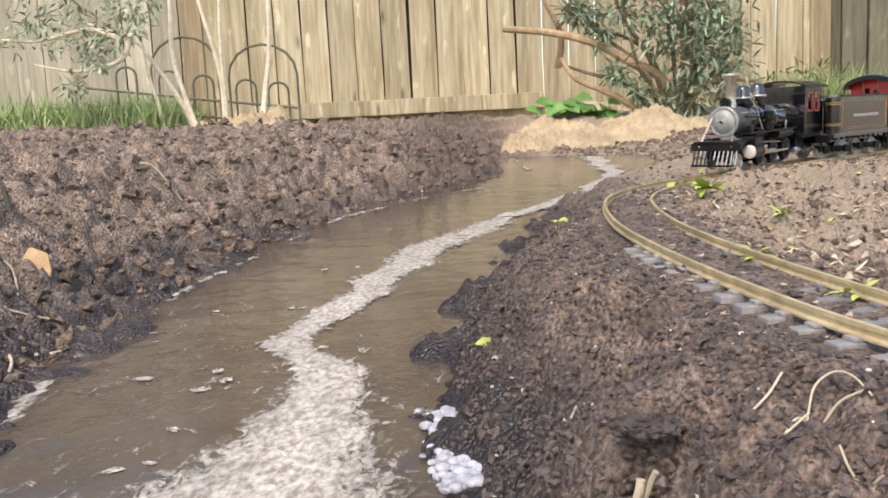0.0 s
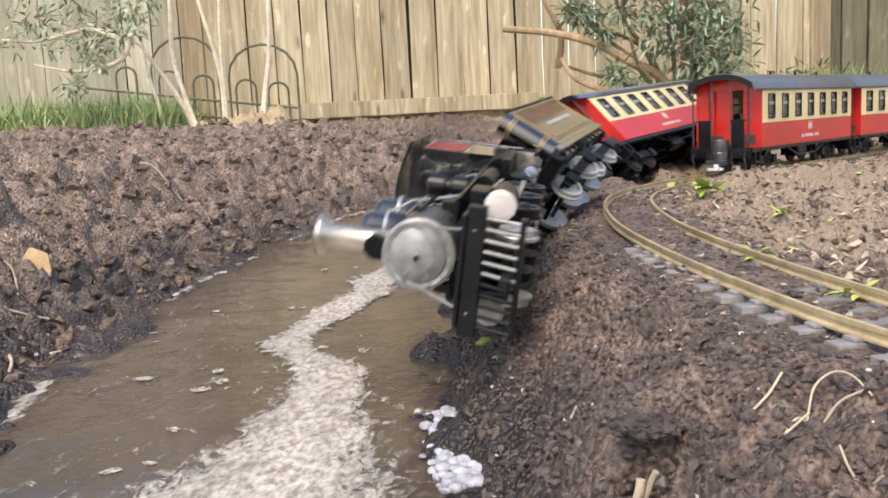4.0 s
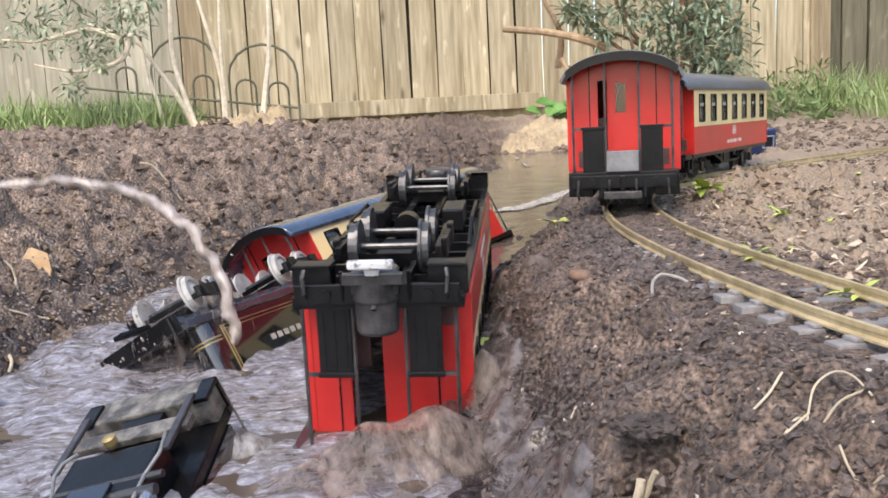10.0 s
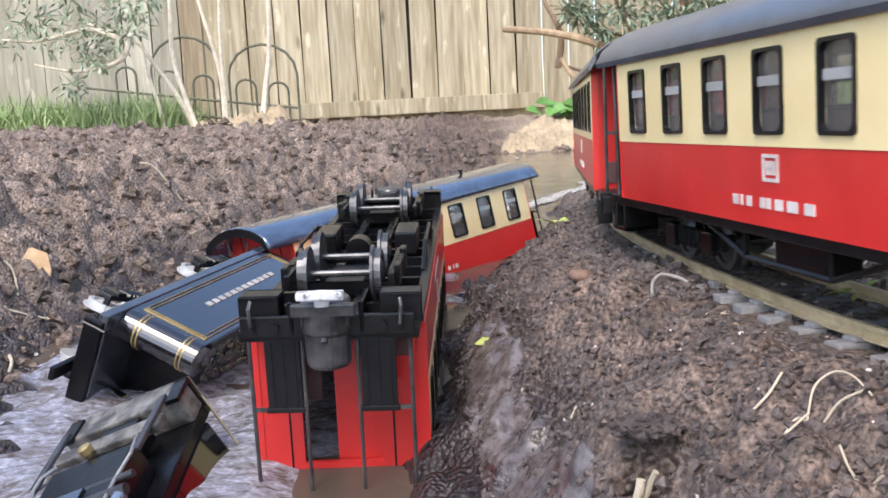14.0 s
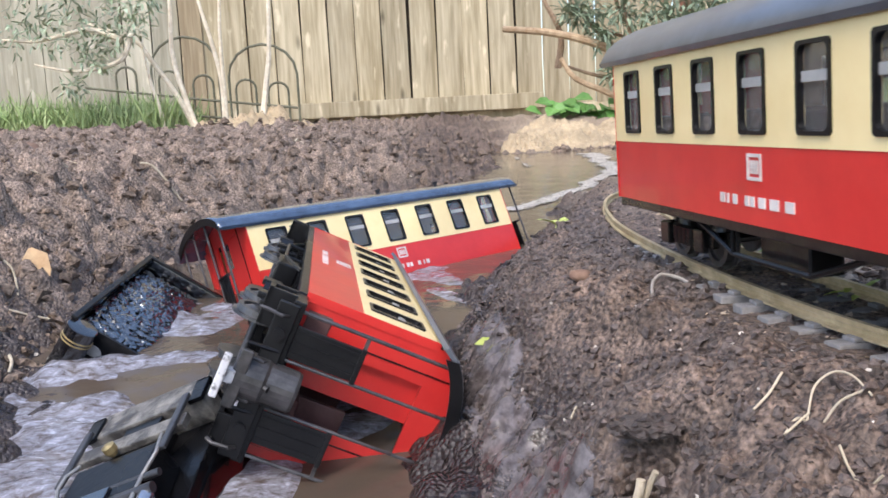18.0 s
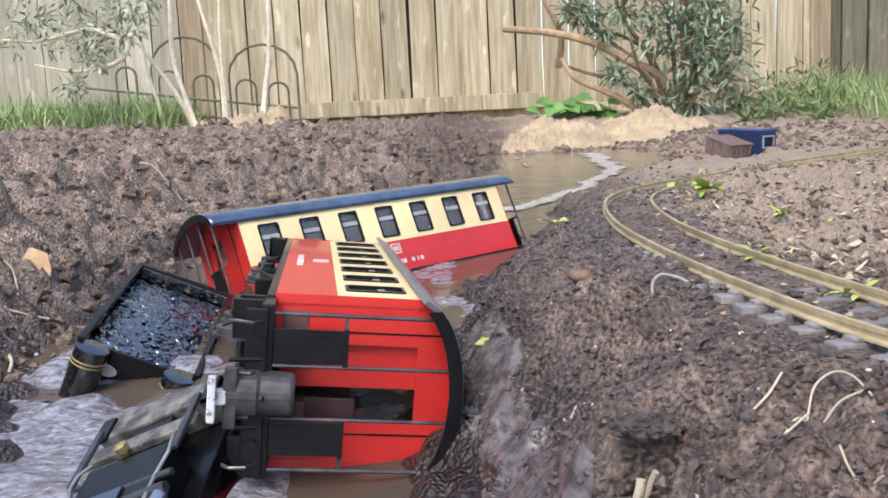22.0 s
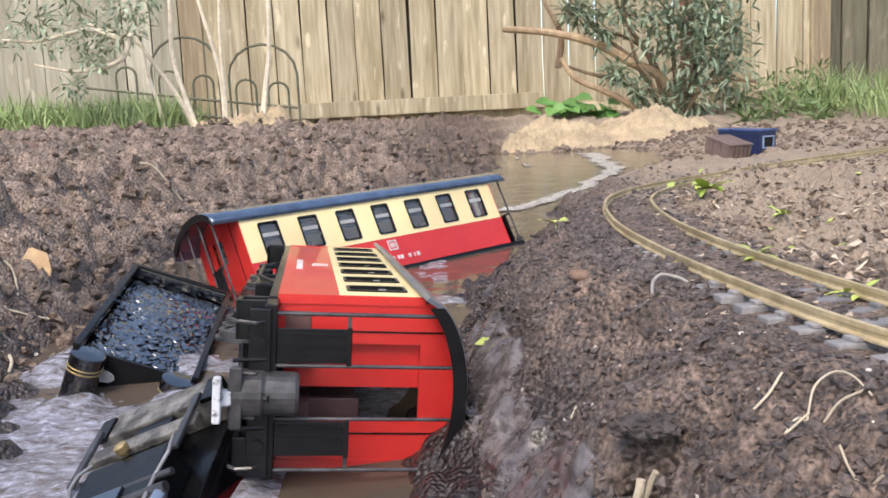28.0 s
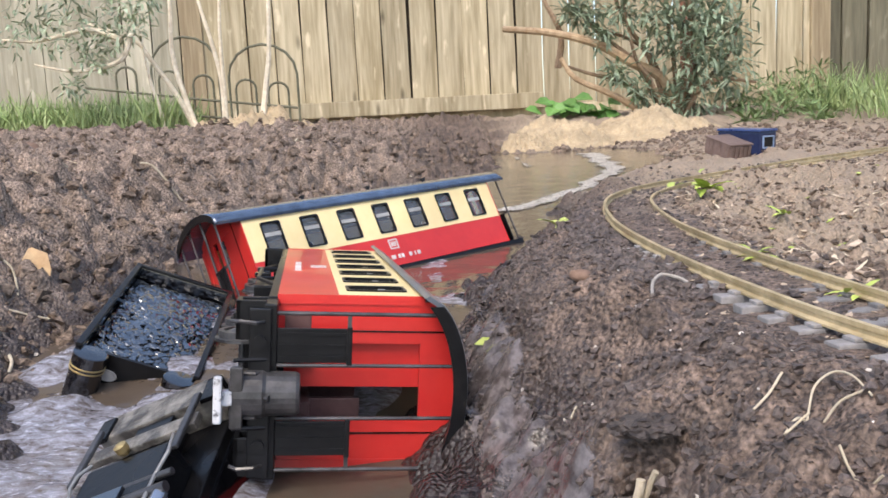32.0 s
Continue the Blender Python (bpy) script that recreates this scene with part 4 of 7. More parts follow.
    for sy in (-1, 1):
        part("cab_side", panel(B(), [-.175, -.165, -.138, -.132, -.1, -.09], [.044, .082, .117, .128], {(1, 1), (3, 1)}, sy * .0455, sy * .043), BLACKGLOSS, c)
    bm = box(B(), (-.0925, -.043, .044), (-.09, .043, .128))
    cab = part("cab_front", bm, BLACKGLOSS, c)
    for sy in (-1, 1):
        for a, b in ((-.165, -.138), (-.132, -.1)):
            bm = B()
            y = sy * .0445
            for lo, hi in (((a, .082), (a + .003, .117)), ((b - .003, .082), (b, .117)), ((a, .114), (b, .117)), ((a, .082), (b, .085))):
                box(bm, (lo[0], y - .0018, lo[1]), (hi[0], y + .0018, hi[1]))
            part("window_frame", bm, REDFRAME, cab, "dull red cab window frame")
    bm = B()
    ring = []
    prof = [(y, .128 + .011 * (1 - (y / .051) ** 2)) for y in np.linspace(-.051, .051, 15)]
    for x in (-.195, -.082):
        ring.append([bm.verts.new((x, y, z)) for y, z in prof] + [bm.verts.new((x, y, z - .0025)) for y, z in prof[::-1]])
    for k in range(30):
        bm.faces.new((ring[0][k], ring[1][k], ring[1][(k + 1) % 30], ring[0][(k + 1) % 30]))
    for r_ in ring:
        for k in range(14):
            bm.faces.new((r_[k], r_[k + 1], r_[28 - k], r_[29 - k]))
    part("cab_roof", bm, BLACK, c)
    for sy in (-1, 1):
        bm = B()
        rod(bm, (-.186, sy * .046, .03), (-.186, sy * .046, .126), .001, seg=6)
        part("cab_handrail", bm, STEEL, c)
        bm = B()
        box(bm, (-.187, sorted((sy * .036, sy * .046))[0], .014), (-.165, sorted((sy * .036, sy * .046))[1], .017), .0005)
        box(bm, (-.187, sorted((sy * .036, sy * .046))[0], .014), (-.184, sorted((sy * .036, sy * .046))[1], .037), .0005)
        part("cab_step", bm, BLACK, c)
    for ob in c.children_recursive:
        ob.data.transform(Matrix.Scale(.93, 4))
    return c


def build_tender():
    c = empty("tender", "black gold-lined model tender heaped with coal", "model tender")
    L, W = .22, .092
    for sy in (-1, 1):
        y0, y1 = sorted((sy * W / 2, sy * (W / 2 - .003)))
        side = part("tank_side", box(B(), (-L / 2, y0, .043), (L / 2 - .016, y1, .105), .0006), BLACKGLOSS, c)
        y = sy * (W / 2 + .0004)
        bm = B()
        for z in (.049, .052, .097, .1):
            box(bm, (-L / 2 + .007, y - .0004, z), (L / 2 - .023, y + .0004, z + .0005))
        for x in (-L / 2 + .007, -L / 2 + .01, L / 2 - .026, L / 2 - .023):
            box(bm, (x, y - .0004, .049), (x + .0008, y + .0004, .1008))
        part("gold_lining", bm, GOLD, side, "thin gold lining")
        bm = B()
        for k in range(12):
            box(bm, (-.066 + k * .009, y - .0003, .0695), (-.066 + k * .009 + .0058, y + .0003, .0745))
        part("lettering", bm, LETTERS, side)
        part("tank_leg", lathe(B(), [(.012, .043), (.0125, .0435), (.0125, .1045), (.0115, .105), (.002, .1055)], Matrix.Translation((L / 2 - .016, sy * (W / 2 - .0125), 0)), 28), BLACKGLOSS, c, smooth=False)
        for z in (.0555, .0585, .0915, .0945):
            part("leg_ring", lathe(B(), [(.0126, z), (.013, z + .0003), (.013, z + .0011), (.0126, z + .0014)], Matrix.Translation((L / 2 - .016, sy * (W / 2 - .0125), 0)), 28), GOLD, c, "gold ring")
    part("tank_rear", box(B(), (-L / 2, -W / 2 + .003, .043), (-L / 2 + .003, W / 2 - .003, .105), .0006), BLACKGLOSS, c)
    part("tank_front", box(B(), (L / 2 - .034, -W / 2 + .003, .043), (L / 2 - .031, W / 2 - .003, .1)), BLACK, c)
    bm = B()
    for sy in (-1, 1):
        y0, y1 = sorted((sy * (W / 2 + .001), sy * (W / 2 - .004)))
        box(bm, (-L / 2 - .001, y0, .105), (L / 2 - .02, y1, .108), .0008)
    box(bm, (-L / 2 - .001, -W / 2, .105), (-L / 2 + .004, W / 2, .108), .0008)
    part("coping", bm, BLACK, c)
    part("oval_plate", lathe(B(), [(.0045, 0), (.0062, .0004), (.0066, .0002), (.0066, -.0004)], Matrix.Translation((L / 2 - .0307, -.021, .083)) @ Matrix.Rotation(radians(90), 4, "Y") @ Matrix.Diagonal((.75, 1.25, 1, 1)), 24), WHITEP, c, "white oval plate")
    # coal
    rng = np.random.default_rng(5)
    bm = B()
    nx, ny = 26, 16
    grid = [[bm.verts.new((-.103 + .182 * i / nx, -.042 + .084 * j / ny, .093 + .014 * math.sin(math.pi * i / nx) * math.sin(math.pi * j / ny) + rng.uniform(-.002, .002))) for j in range(ny + 1)] for i in range(nx + 1)]
    for i in range(nx):
        for j in range(ny):
            bm.faces.new((grid[i][j], grid[i + 1][j], grid[i + 1][j + 1], grid[i][j + 1]))
    bmesh.ops.recalc_face_normals(bm, faces=bm.faces)
    ico = B()
    bmesh.ops.create_icosphere(ico, subdivisions=1, radius=1)
    iv = np.array([v.co[:] for v in ico.verts])
    fi = [[v.index for v in f.verts] for f in ico.faces]
    ico.free()
    for k in range(820):
        u, v = rng.uniform(.02, .98), rng.uniform(.03, .97)
        p = np.array([-.103 + .182 * u, -.042 + .084 * v, .0935 + .014 * math.sin(math.pi * u) * math.sin(math.pi * v)])
        q = iv * (1 + .25 * rng.standard_normal((12, 1))) * rng.uniform(.0022, .0044) * np.array([1.5, 1, .42]) + p
        vv = [bm.verts.new(a) for a in q]
        for f in fi:
            bm.faces.new([vv[a] for a in f])
    part("coal", bm, COAL, c, "wet black coal lumps")
    bm = B()
    box(bm, (-L / 2 - .003, -W / 2 - .001, .036), (L / 2 + .01, W / 2 + .001, .043), .0008)
    for y in (-.02, .02):
        box(bm, (-L / 2, y - .004, .028), (L / 2, y + .004, .036))
    for k in range(-4, 5):
        box(bm, (k * .0245 - .0015, -W / 2 + .004, .0315), (k * .021 + .0015, W / 2 - .004, .036))
    part("frame", bm, WETFRAME, c, "wet black tender underframe")
    for sx in (-1, 1):
        e = sx * (L / 2 + (.01 if sx > 0 else .003))
        part("end_beam", box(B(), (sorted((e, e + sx * .004))[0], -.042, .028), (sorted((e, e + sx * .004))[1], .042, .042), .001), BLACK, c)
        for sy in (-1, 1):
            bm = B()
            tube(bm, [(e + sx * .003, sy * .04, .03), (e + sx * .008, sy * .04, .03), (e + sx * .008, sy * .04, .048), (e + sx * .003, sy * .04, .048)], .001)
            part("grab_iron", bm, BLACK, c)
    part("drawbar", box(B(), (L / 2, -.005, .022), (L / 2 + .03, .005, .026), .001), BLACK, c)
    for sx in (-1, 1):
        bogie(c, sx * .063, WHEELPALE, -20 if sx > 0 else -12)
    return c


# ---- track ----
def sweep(name, offset, profile, material, parent):
    """A rail: a profile of (across, up) drawn along the line."""
    bm = B()
    rings = []
    for s in np.arange(-1.2, RUN[-1] + .6, .012):
        a, b = track_at(s - .004), track_at(s + .004)
        d = (b - a).normalized()
        nrm = Vector((d.y, -d.x, 0))
        c = track_at(s) + nrm * offset
        rings.append([bm.verts.new(c + nrm * u + Vector((0, 0, v))) for u, v in profile])
    k = len(profile)
    for a, b in zip(rings, rings[1:]):
        for i in range(k):
            bm.faces.new((a[i], a[(i + 1) % k], b[(i + 1) % k], b[i]))
    return part(name, bm, material, parent)


def build_track():
    tr = empty("railway_track", "curved model railway track of weathered brass rail", "track")
    prof = [(-.0014, 0), (.0014, 0), (.0014, -.002), (.0006, -.0026), (.0006, -.0044), (.0024, -.0054), (.0024, -.0064), (-.0024, -.0064), (-.0024, -.0054), (-.0006, -.0044), (-.0006, -.0026), (-.0014, -.002)]
    for off in (-.0236, .0236):
        sweep("rail", off, prof, BRASS, tr)
    bm = box(B(), (-.0055, -.0375, -.0045), (.0055, .0375, .0), .0008)
    for sy in (-1, 1):
        box(bm, (-.004, sy * .0236 - .006, 0), (.004, sy * .0236 + .006, .0018), .0004)
    first = part("sleeper", bm, SLEEPER, tr)
    rng = random.Random(3)
    s, k = -.5, 0
    while s < RUN[-1]:
        a, b = track_at(s - .01), track_at(s + .01)
        ob = first if k == 0 else new("sleeper", first.data)
        ob.parent = tr
        seen = .34 < s < .68 or .24 < s < .3
        drop = (-.0068 if seen else -.0115 - .004 * rng.random()) - .0014 * rng.random()
        m = facing(track_at(s) + Vector((0, 0, drop)), a - b, (0, 0, 1)) @ pose(0, 0, 0, rng.uniform(-1, 1), 0, rng.uniform(-2, 2))
        ob.matrix_local = m
        s += .0255
        k += 1


# ---- fence and garden ----
FY = 4.2


def board_mesh(w, h, seed):
    rng = random.Random(seed)
    bm = B()
    n = 7
    t0, t1 = .014, .006
    vs = []
    for k in range(n + 1):
        z = h * k / n
        j, i = rng.uniform(-.002, .002), rng.uniform(-.002, .002)
        vs.append([bm.verts.new(p) for p in ((-w / 2 + j, -t0, z), (w / 2 + i, -t1, z), (w / 2 + i, .004, z), (-w / 2 + j, .004, z))])
    for a, b in zip(vs, vs[1:]):
        for k in range(4):
            bm.faces.new((a[k], a[(k + 1) % 4], b[(k + 1) % 4], b[k]))
    bm.faces.new(vs[0][::-1])
    bm.faces.new(vs[-1])
    return bm


def plank_wood(name, dark, light, knots):
    """Sawn boards, grained along their length, with knots, pale scuffs and grey weathering."""
    m = bpy.data.materials.new(name)
    m.use_nodes = True
    n, l = m.node_tree.nodes, m.node_tree.links
    b = n["Principled BSDF"]
    b.inputs["Roughness"].default_value = 0.85
    tc = n.new("ShaderNodeTexCoord")
    oi = n.new("ShaderNodeObjectInfo")
    mp = n.new("ShaderNodeMapping")
    mp.inputs["Scale"].default_value = (1, 1, 0.07)
    cb = n.new("ShaderNodeCombineXYZ")
    mu = n.new("ShaderNodeMath")
    mu.operation = "MULTIPLY"
    mu.inputs[1].default_value = 40
    l.new(oi.outputs["Random"], mu.inputs[0])
    l.new(mu.outputs[0], cb.inputs[0])
    l.new(mu.outputs[0], cb.inputs[2])
    l.new(cb.outputs[0], mp.inputs["Location"])
    l.new(tc.outputs["Object"], mp.inputs["Vector"])
    g = n.new("ShaderNodeTexNoise")
    g.inputs["Scale"].default_value = 70
    g.inputs["Detail"].default_value = 8
    l.new(mp.outputs[0], g.inputs["Vector"])
    big = n.new("ShaderNodeTexNoise")
    big.inputs["Scale"].default_value = 11
    big.inputs["Detail"].default_value = 4
    l.new(mp.outputs[0], big.inputs["Vector"])
    ad = n.new("ShaderNodeMath")
    ad.operation = "ADD"
    l.new(g.outputs["Fac"], ad.inputs[0])
    l.new(big.outputs["Fac"], ad.inputs[1])
    rp = n.new("ShaderNodeValToRGB")
    e = rp.color_ramp.elements
    e[0].position, e[1].position = 0.38, 0.64
    e[0].color, e[1].color = (*dark, 1), (*light, 1)
    hf = n.new("ShaderNodeMath")
    hf.operation = "MULTIPLY"
    hf.inputs[1].default_value = 0.5
    l.new(ad.outputs[0], hf.inputs[0])
    l.new(hf.outputs[0], rp.inputs["Fac"])
    m2 = n.new("ShaderNodeMapping")
    m2.inputs["Scale"].default_value = (1, 1, 0.3)
    l.new(cb.outputs[0], m2.inputs["Location"])
    l.new(tc.outputs["Object"], m2.inputs["Vector"])
    vo = n.new("ShaderNodeTexVoronoi")
    vo.inputs["Scale"].default_value = 9
    l.new(m2.outputs[0], vo.inputs["Vector"])
    kr = n.new("ShaderNodeMapRange")
    kr.inputs["From Min"].default_value, kr.inputs["From Max"].default_value = 0.05, 0.13
    kr.inputs["To Min"].default_value, kr.inputs["To Max"].default_value = knots, 0
    l.new(vo.outputs["Distance"], kr.inputs["Value"])
    mx = n.new("ShaderNodeMix")
    mx.data_type = "RGBA"
    mx.inputs["B"].default_value = (*(c * .4 for c in dark), 1)
    l.new(kr.outputs["Result"], mx.inputs["Factor"])
    l.new(rp.outputs["Color"], mx.inputs["A"])
    # pale scuffed streaks
    sc = n.new("ShaderNodeTexNoise")
    sc.inputs["Scale"].default_value = 24
    sc.inputs["Detail"].default_value = 5
    l.new(m2.outputs[0], sc.inputs["Vector"])
    sr = n.new("ShaderNodeMapRange")
    sr.inputs["From Min"].default_value, sr.inputs["From Max"].default_value = 0.62, 0.72
    sr.inputs["To Max"].default_value = 0.55
    l.new(sc.outputs["Fac"], sr.inputs["Value"])
    m3 = n.new("ShaderNodeMix")
    m3.data_type = "RGBA"
    m3.inputs["B"].default_value = (*(min(1, c * 1.4 + .05) for c in light), 1)
    l.new(sr.outputs["Result"], m3.inputs["Factor"])
    l.new(mx.outputs["Result"], m3.inputs["A"])
    hv = n.new("ShaderNodeHueSaturation")
    mr = n.new("ShaderNodeMapRange")
    mr.inputs["To Min"].default_value, mr.inputs["To Max"].default_value = .8, 1.15
    l.new(oi.outputs["Random"], mr.inputs["Value"])
    l.new(mr.outputs["Result"], hv.inputs["Value"])
    l.new(m3.outputs["Result"], hv.inputs["Color"])
    l.new(hv.outputs["Color"], b.inputs["Base Color"])
    bp = n.new("ShaderNodeBump")
    bp.inputs["Strength"].default_value = 0.4
    bp.inputs["Distance"].default_value = 0.004
    l.new(g.outputs["Fac"], bp.inputs["Height"])
    l.new(bp.outputs["Normal"], b.inputs["Normal"])
    return m


def build_fence():
    rng = random.Random(8)
    for nm, x0, x1, y, material, z0, pitch, lab in (
            ("fence", -1.09, 1.72, FY, plank_wood("tan_boards", (.29, .235, .14), (.56, .48, .33), .85), .14, .122, "weathered tan feather-edge board fence"),
            ("fence", -4.6, -1.12, FY + .03, plank_wood("pale_boards", (.3, .275, .2), (.5, .46, .36), .5), .06, .128, "pale grey weathered board fence"),
            ("fence", 1.8, 6.0, FY + .12, plank_wood("dull_boards", (.11, .1, .066), (.22, .2, .135), .5), .06, .126, "dull grey-brown board fence")):
        f = empty(nm, lab, "fence")
        meshes = []
        for k in range(4):
            o = part("board", board_mesh(pitch - .006, 1.75, k), material, f)
            meshes.append(o.data)
            bpy.data.objects.remove(o)
        x = x0
        while x < x1:
            ob = new("board", meshes[rng.randrange(4)])
            ob.parent = f
            ob.matrix_local = pose(x + pitch / 2, y + rng.uniform(-.003, .003), z0 + rng.uniform(-.02, .01), 0, rng.uniform(-.35, .35), 0)
            x += pitch * rng.uniform(.96, 1.04)
        if z0 > .1:
            part("bottom_rail", box(B(), (x0 + .25, y - .075, .135), (x0 + 1.58, y - .018, .205), .004), material, f, "pale sawn bottom rail")
            part("bottom_rail", box(B(), (x0 + 2.35, y - .075, .1), (x0 + 2.83, y - .018, .165), .004), material, f)
            part("gravel_board", box(B(), (x0, y - .012, -.1), (x1, y + .012, .15), .003), material, f)
        # added near-black sheet that stands in for the shade in the gaps
        part("backing_panel", box(B(), (x0, y + .022, .02), (.42 if z0 > .1 else x1, y + .034, 1.7), .002), GAPSHADE, f, "dark sheet added as shade behind the board gaps")
        part("rail_back", box(B(), (x0, y + .036, 1.3), (x1, y + .08, 1.38), .003), material, f)
    pm = plank_wood("post_wood", (.2, .15, .09), (.34, .27, .17), .4)
    for x, w in ((-1.1, .1), (1.77, .09)):
        p = tagged(part("fence_post", box(B(), (x - w / 2, FY - .03, -.1), (x + w / 2, FY + .07, 1.95), .006), pm), "square weathered timber fence post", "post")


def curve_points(pts, n=6):
    return [tuple(p) for p in dense(pts, n)]


def leaf_bm(bm, base, d, up, length, width, curl=.15):
    d, up = Vector(d).normalized(), Vector(up)
    side = d.cross(up)
    if side.length < .01:
        side = d.orthogonal()
    side.normalize()
    up = side.cross(d)
    base = Vector(base)
    mid = [base + d * length * t - up * curl * length * t * t for t in (0, .35, .7, 1)]
    w = (.15, 1, .8, .02)
    l_ = [bm.verts.new(p + side * width / 2 * k + up * width * .12 * (k > .2)) for p, k in zip(mid, w)]
    r_ = [bm.verts.new(p - side * width / 2 * k + up * width * .12 * (k > .2)) for p, k in zip(mid, w)]
    c_ = [bm.verts.new(p) for p in mid]
    for i in range(3):
        bm.faces.new((l_[i], l_[i + 1], c_[i + 1], c_[i]))
        bm.faces.new((c_[i], c_[i + 1], r_[i + 1], r_[i]))


def shrub(name, label, stems, stem_mat, r, leaf_mat, clumps, n_leaf, length, width, seed):
    rng = random.Random(seed)
    c = empty(name, label, "shrub")
    for st in stems:
        bm = B()
        pts = curve_points(st, 5)
        tube(bm, pts, r * rng.uniform(.7, 1.2), 7, r * .35)
        part("stem", bm, stem_mat, c)
    bm = B()
    for cx, cy, cz, rad in clumps:
        for k in range(n_leaf):
            v = Vector((rng.gauss(0, 1), rng.gauss(0, 1), rng.gauss(0, 1))).normalized() * rad * rng.uniform(.1, 1) ** .6
            d = (v * .6 / rad + Vector((rng.gauss(0, .6), rng.gauss(0, .6), rng.gauss(0, .5) - .1)))
            leaf_bm(bm, Vector((cx, cy, cz)) + v, d, (rng.gauss(0, .3), rng.gauss(0, .3), 1), length * rng.uniform(.6, 1.2), width * rng.uniform(.7, 1.2))
        for k in range(max(3, n_leaf // 14)):
            v = Vector((rng.gauss(0, 1), rng.gauss(0, 1), rng.gauss(0, 1))).normalized() * rad
            tube(bm, [(cx, cy, cz), (cx + v.x * .6, cy + v.y * .6, cz + v.z * .55), (cx + v.x, cy + v.y, cz + v.z)], .0022, 4, .001)
    part("foliage", bm, leaf_mat, c)
    return c


def grass_patch(name, x0, x1, y0, y1, n, hmin, hmax, seed, label):
    rng = random.Random(seed)
    bm = B()
    for k in range(n):
        x, y = rng.uniform(x0, x1), rng.uniform(y0, y1)
        z = ground_at(x, y) - .01 if k % 12 == 0 else z
        h = rng.uniform(hmin, hmax)
        d = Vector((rng.gauss(0, .35), rng.gauss(0, .35), 1)).normalized()
        leaf_bm(bm, (x, y, z), d, (rng.gauss(0, 1), rng.gauss(0, 1), .1), h, .006, rng.uniform(.1, .5))
    return tagged(part(name, bm, GRASS), label, "grass", kind="stuff")


def hoop(bm, x0, x1, y, zb, zt, r, base):
    w = (x1 - x0) / 2
    pts = [(x0, y, base), (x0, y, zt - w * .9)]
    for k in range(1, 8):
        a = math.pi * (1 - k / 8)
        pts.append(((x0 + x1) / 2 + w * math.cos(a), y, zt - w * .9 + w * .9 * math.sin(a)))
    pts += [(x1, y, zt - w * .9), (x1, y, base)]
    return tube(bm, pts, r, 8)


def build_wire_fence():
    c = empty("wire_border_fence", "dark green hooped wire border fence", "border fence")
    y = 3.8
    for x0, x1, zt in ((-.86, -.575, .448), (-1.18, -.9, .494)):
        part("large_hoop", hoop(B(), x0, x1, y, 0, zt, .0056, .03), WIRE, c)
    for x, zt in ((-1.291, .384), (-1.114, .359), (-.972, .335), (-.795, .308), (-.66, .29)):
        part("small_hoop", hoop(B(), x - .042, x + .042, y + .012, 0, zt, .005, .05), WIRE, c)
    for dz in (0, -.07):
        part("cross_wire", tube(B(), [(-1.463, y + .006, .307 + dz), (-1.0, y + .006, .237 + dz), (-.584, y + .006, .181 + dz)], .005, 8), WIRE, c)


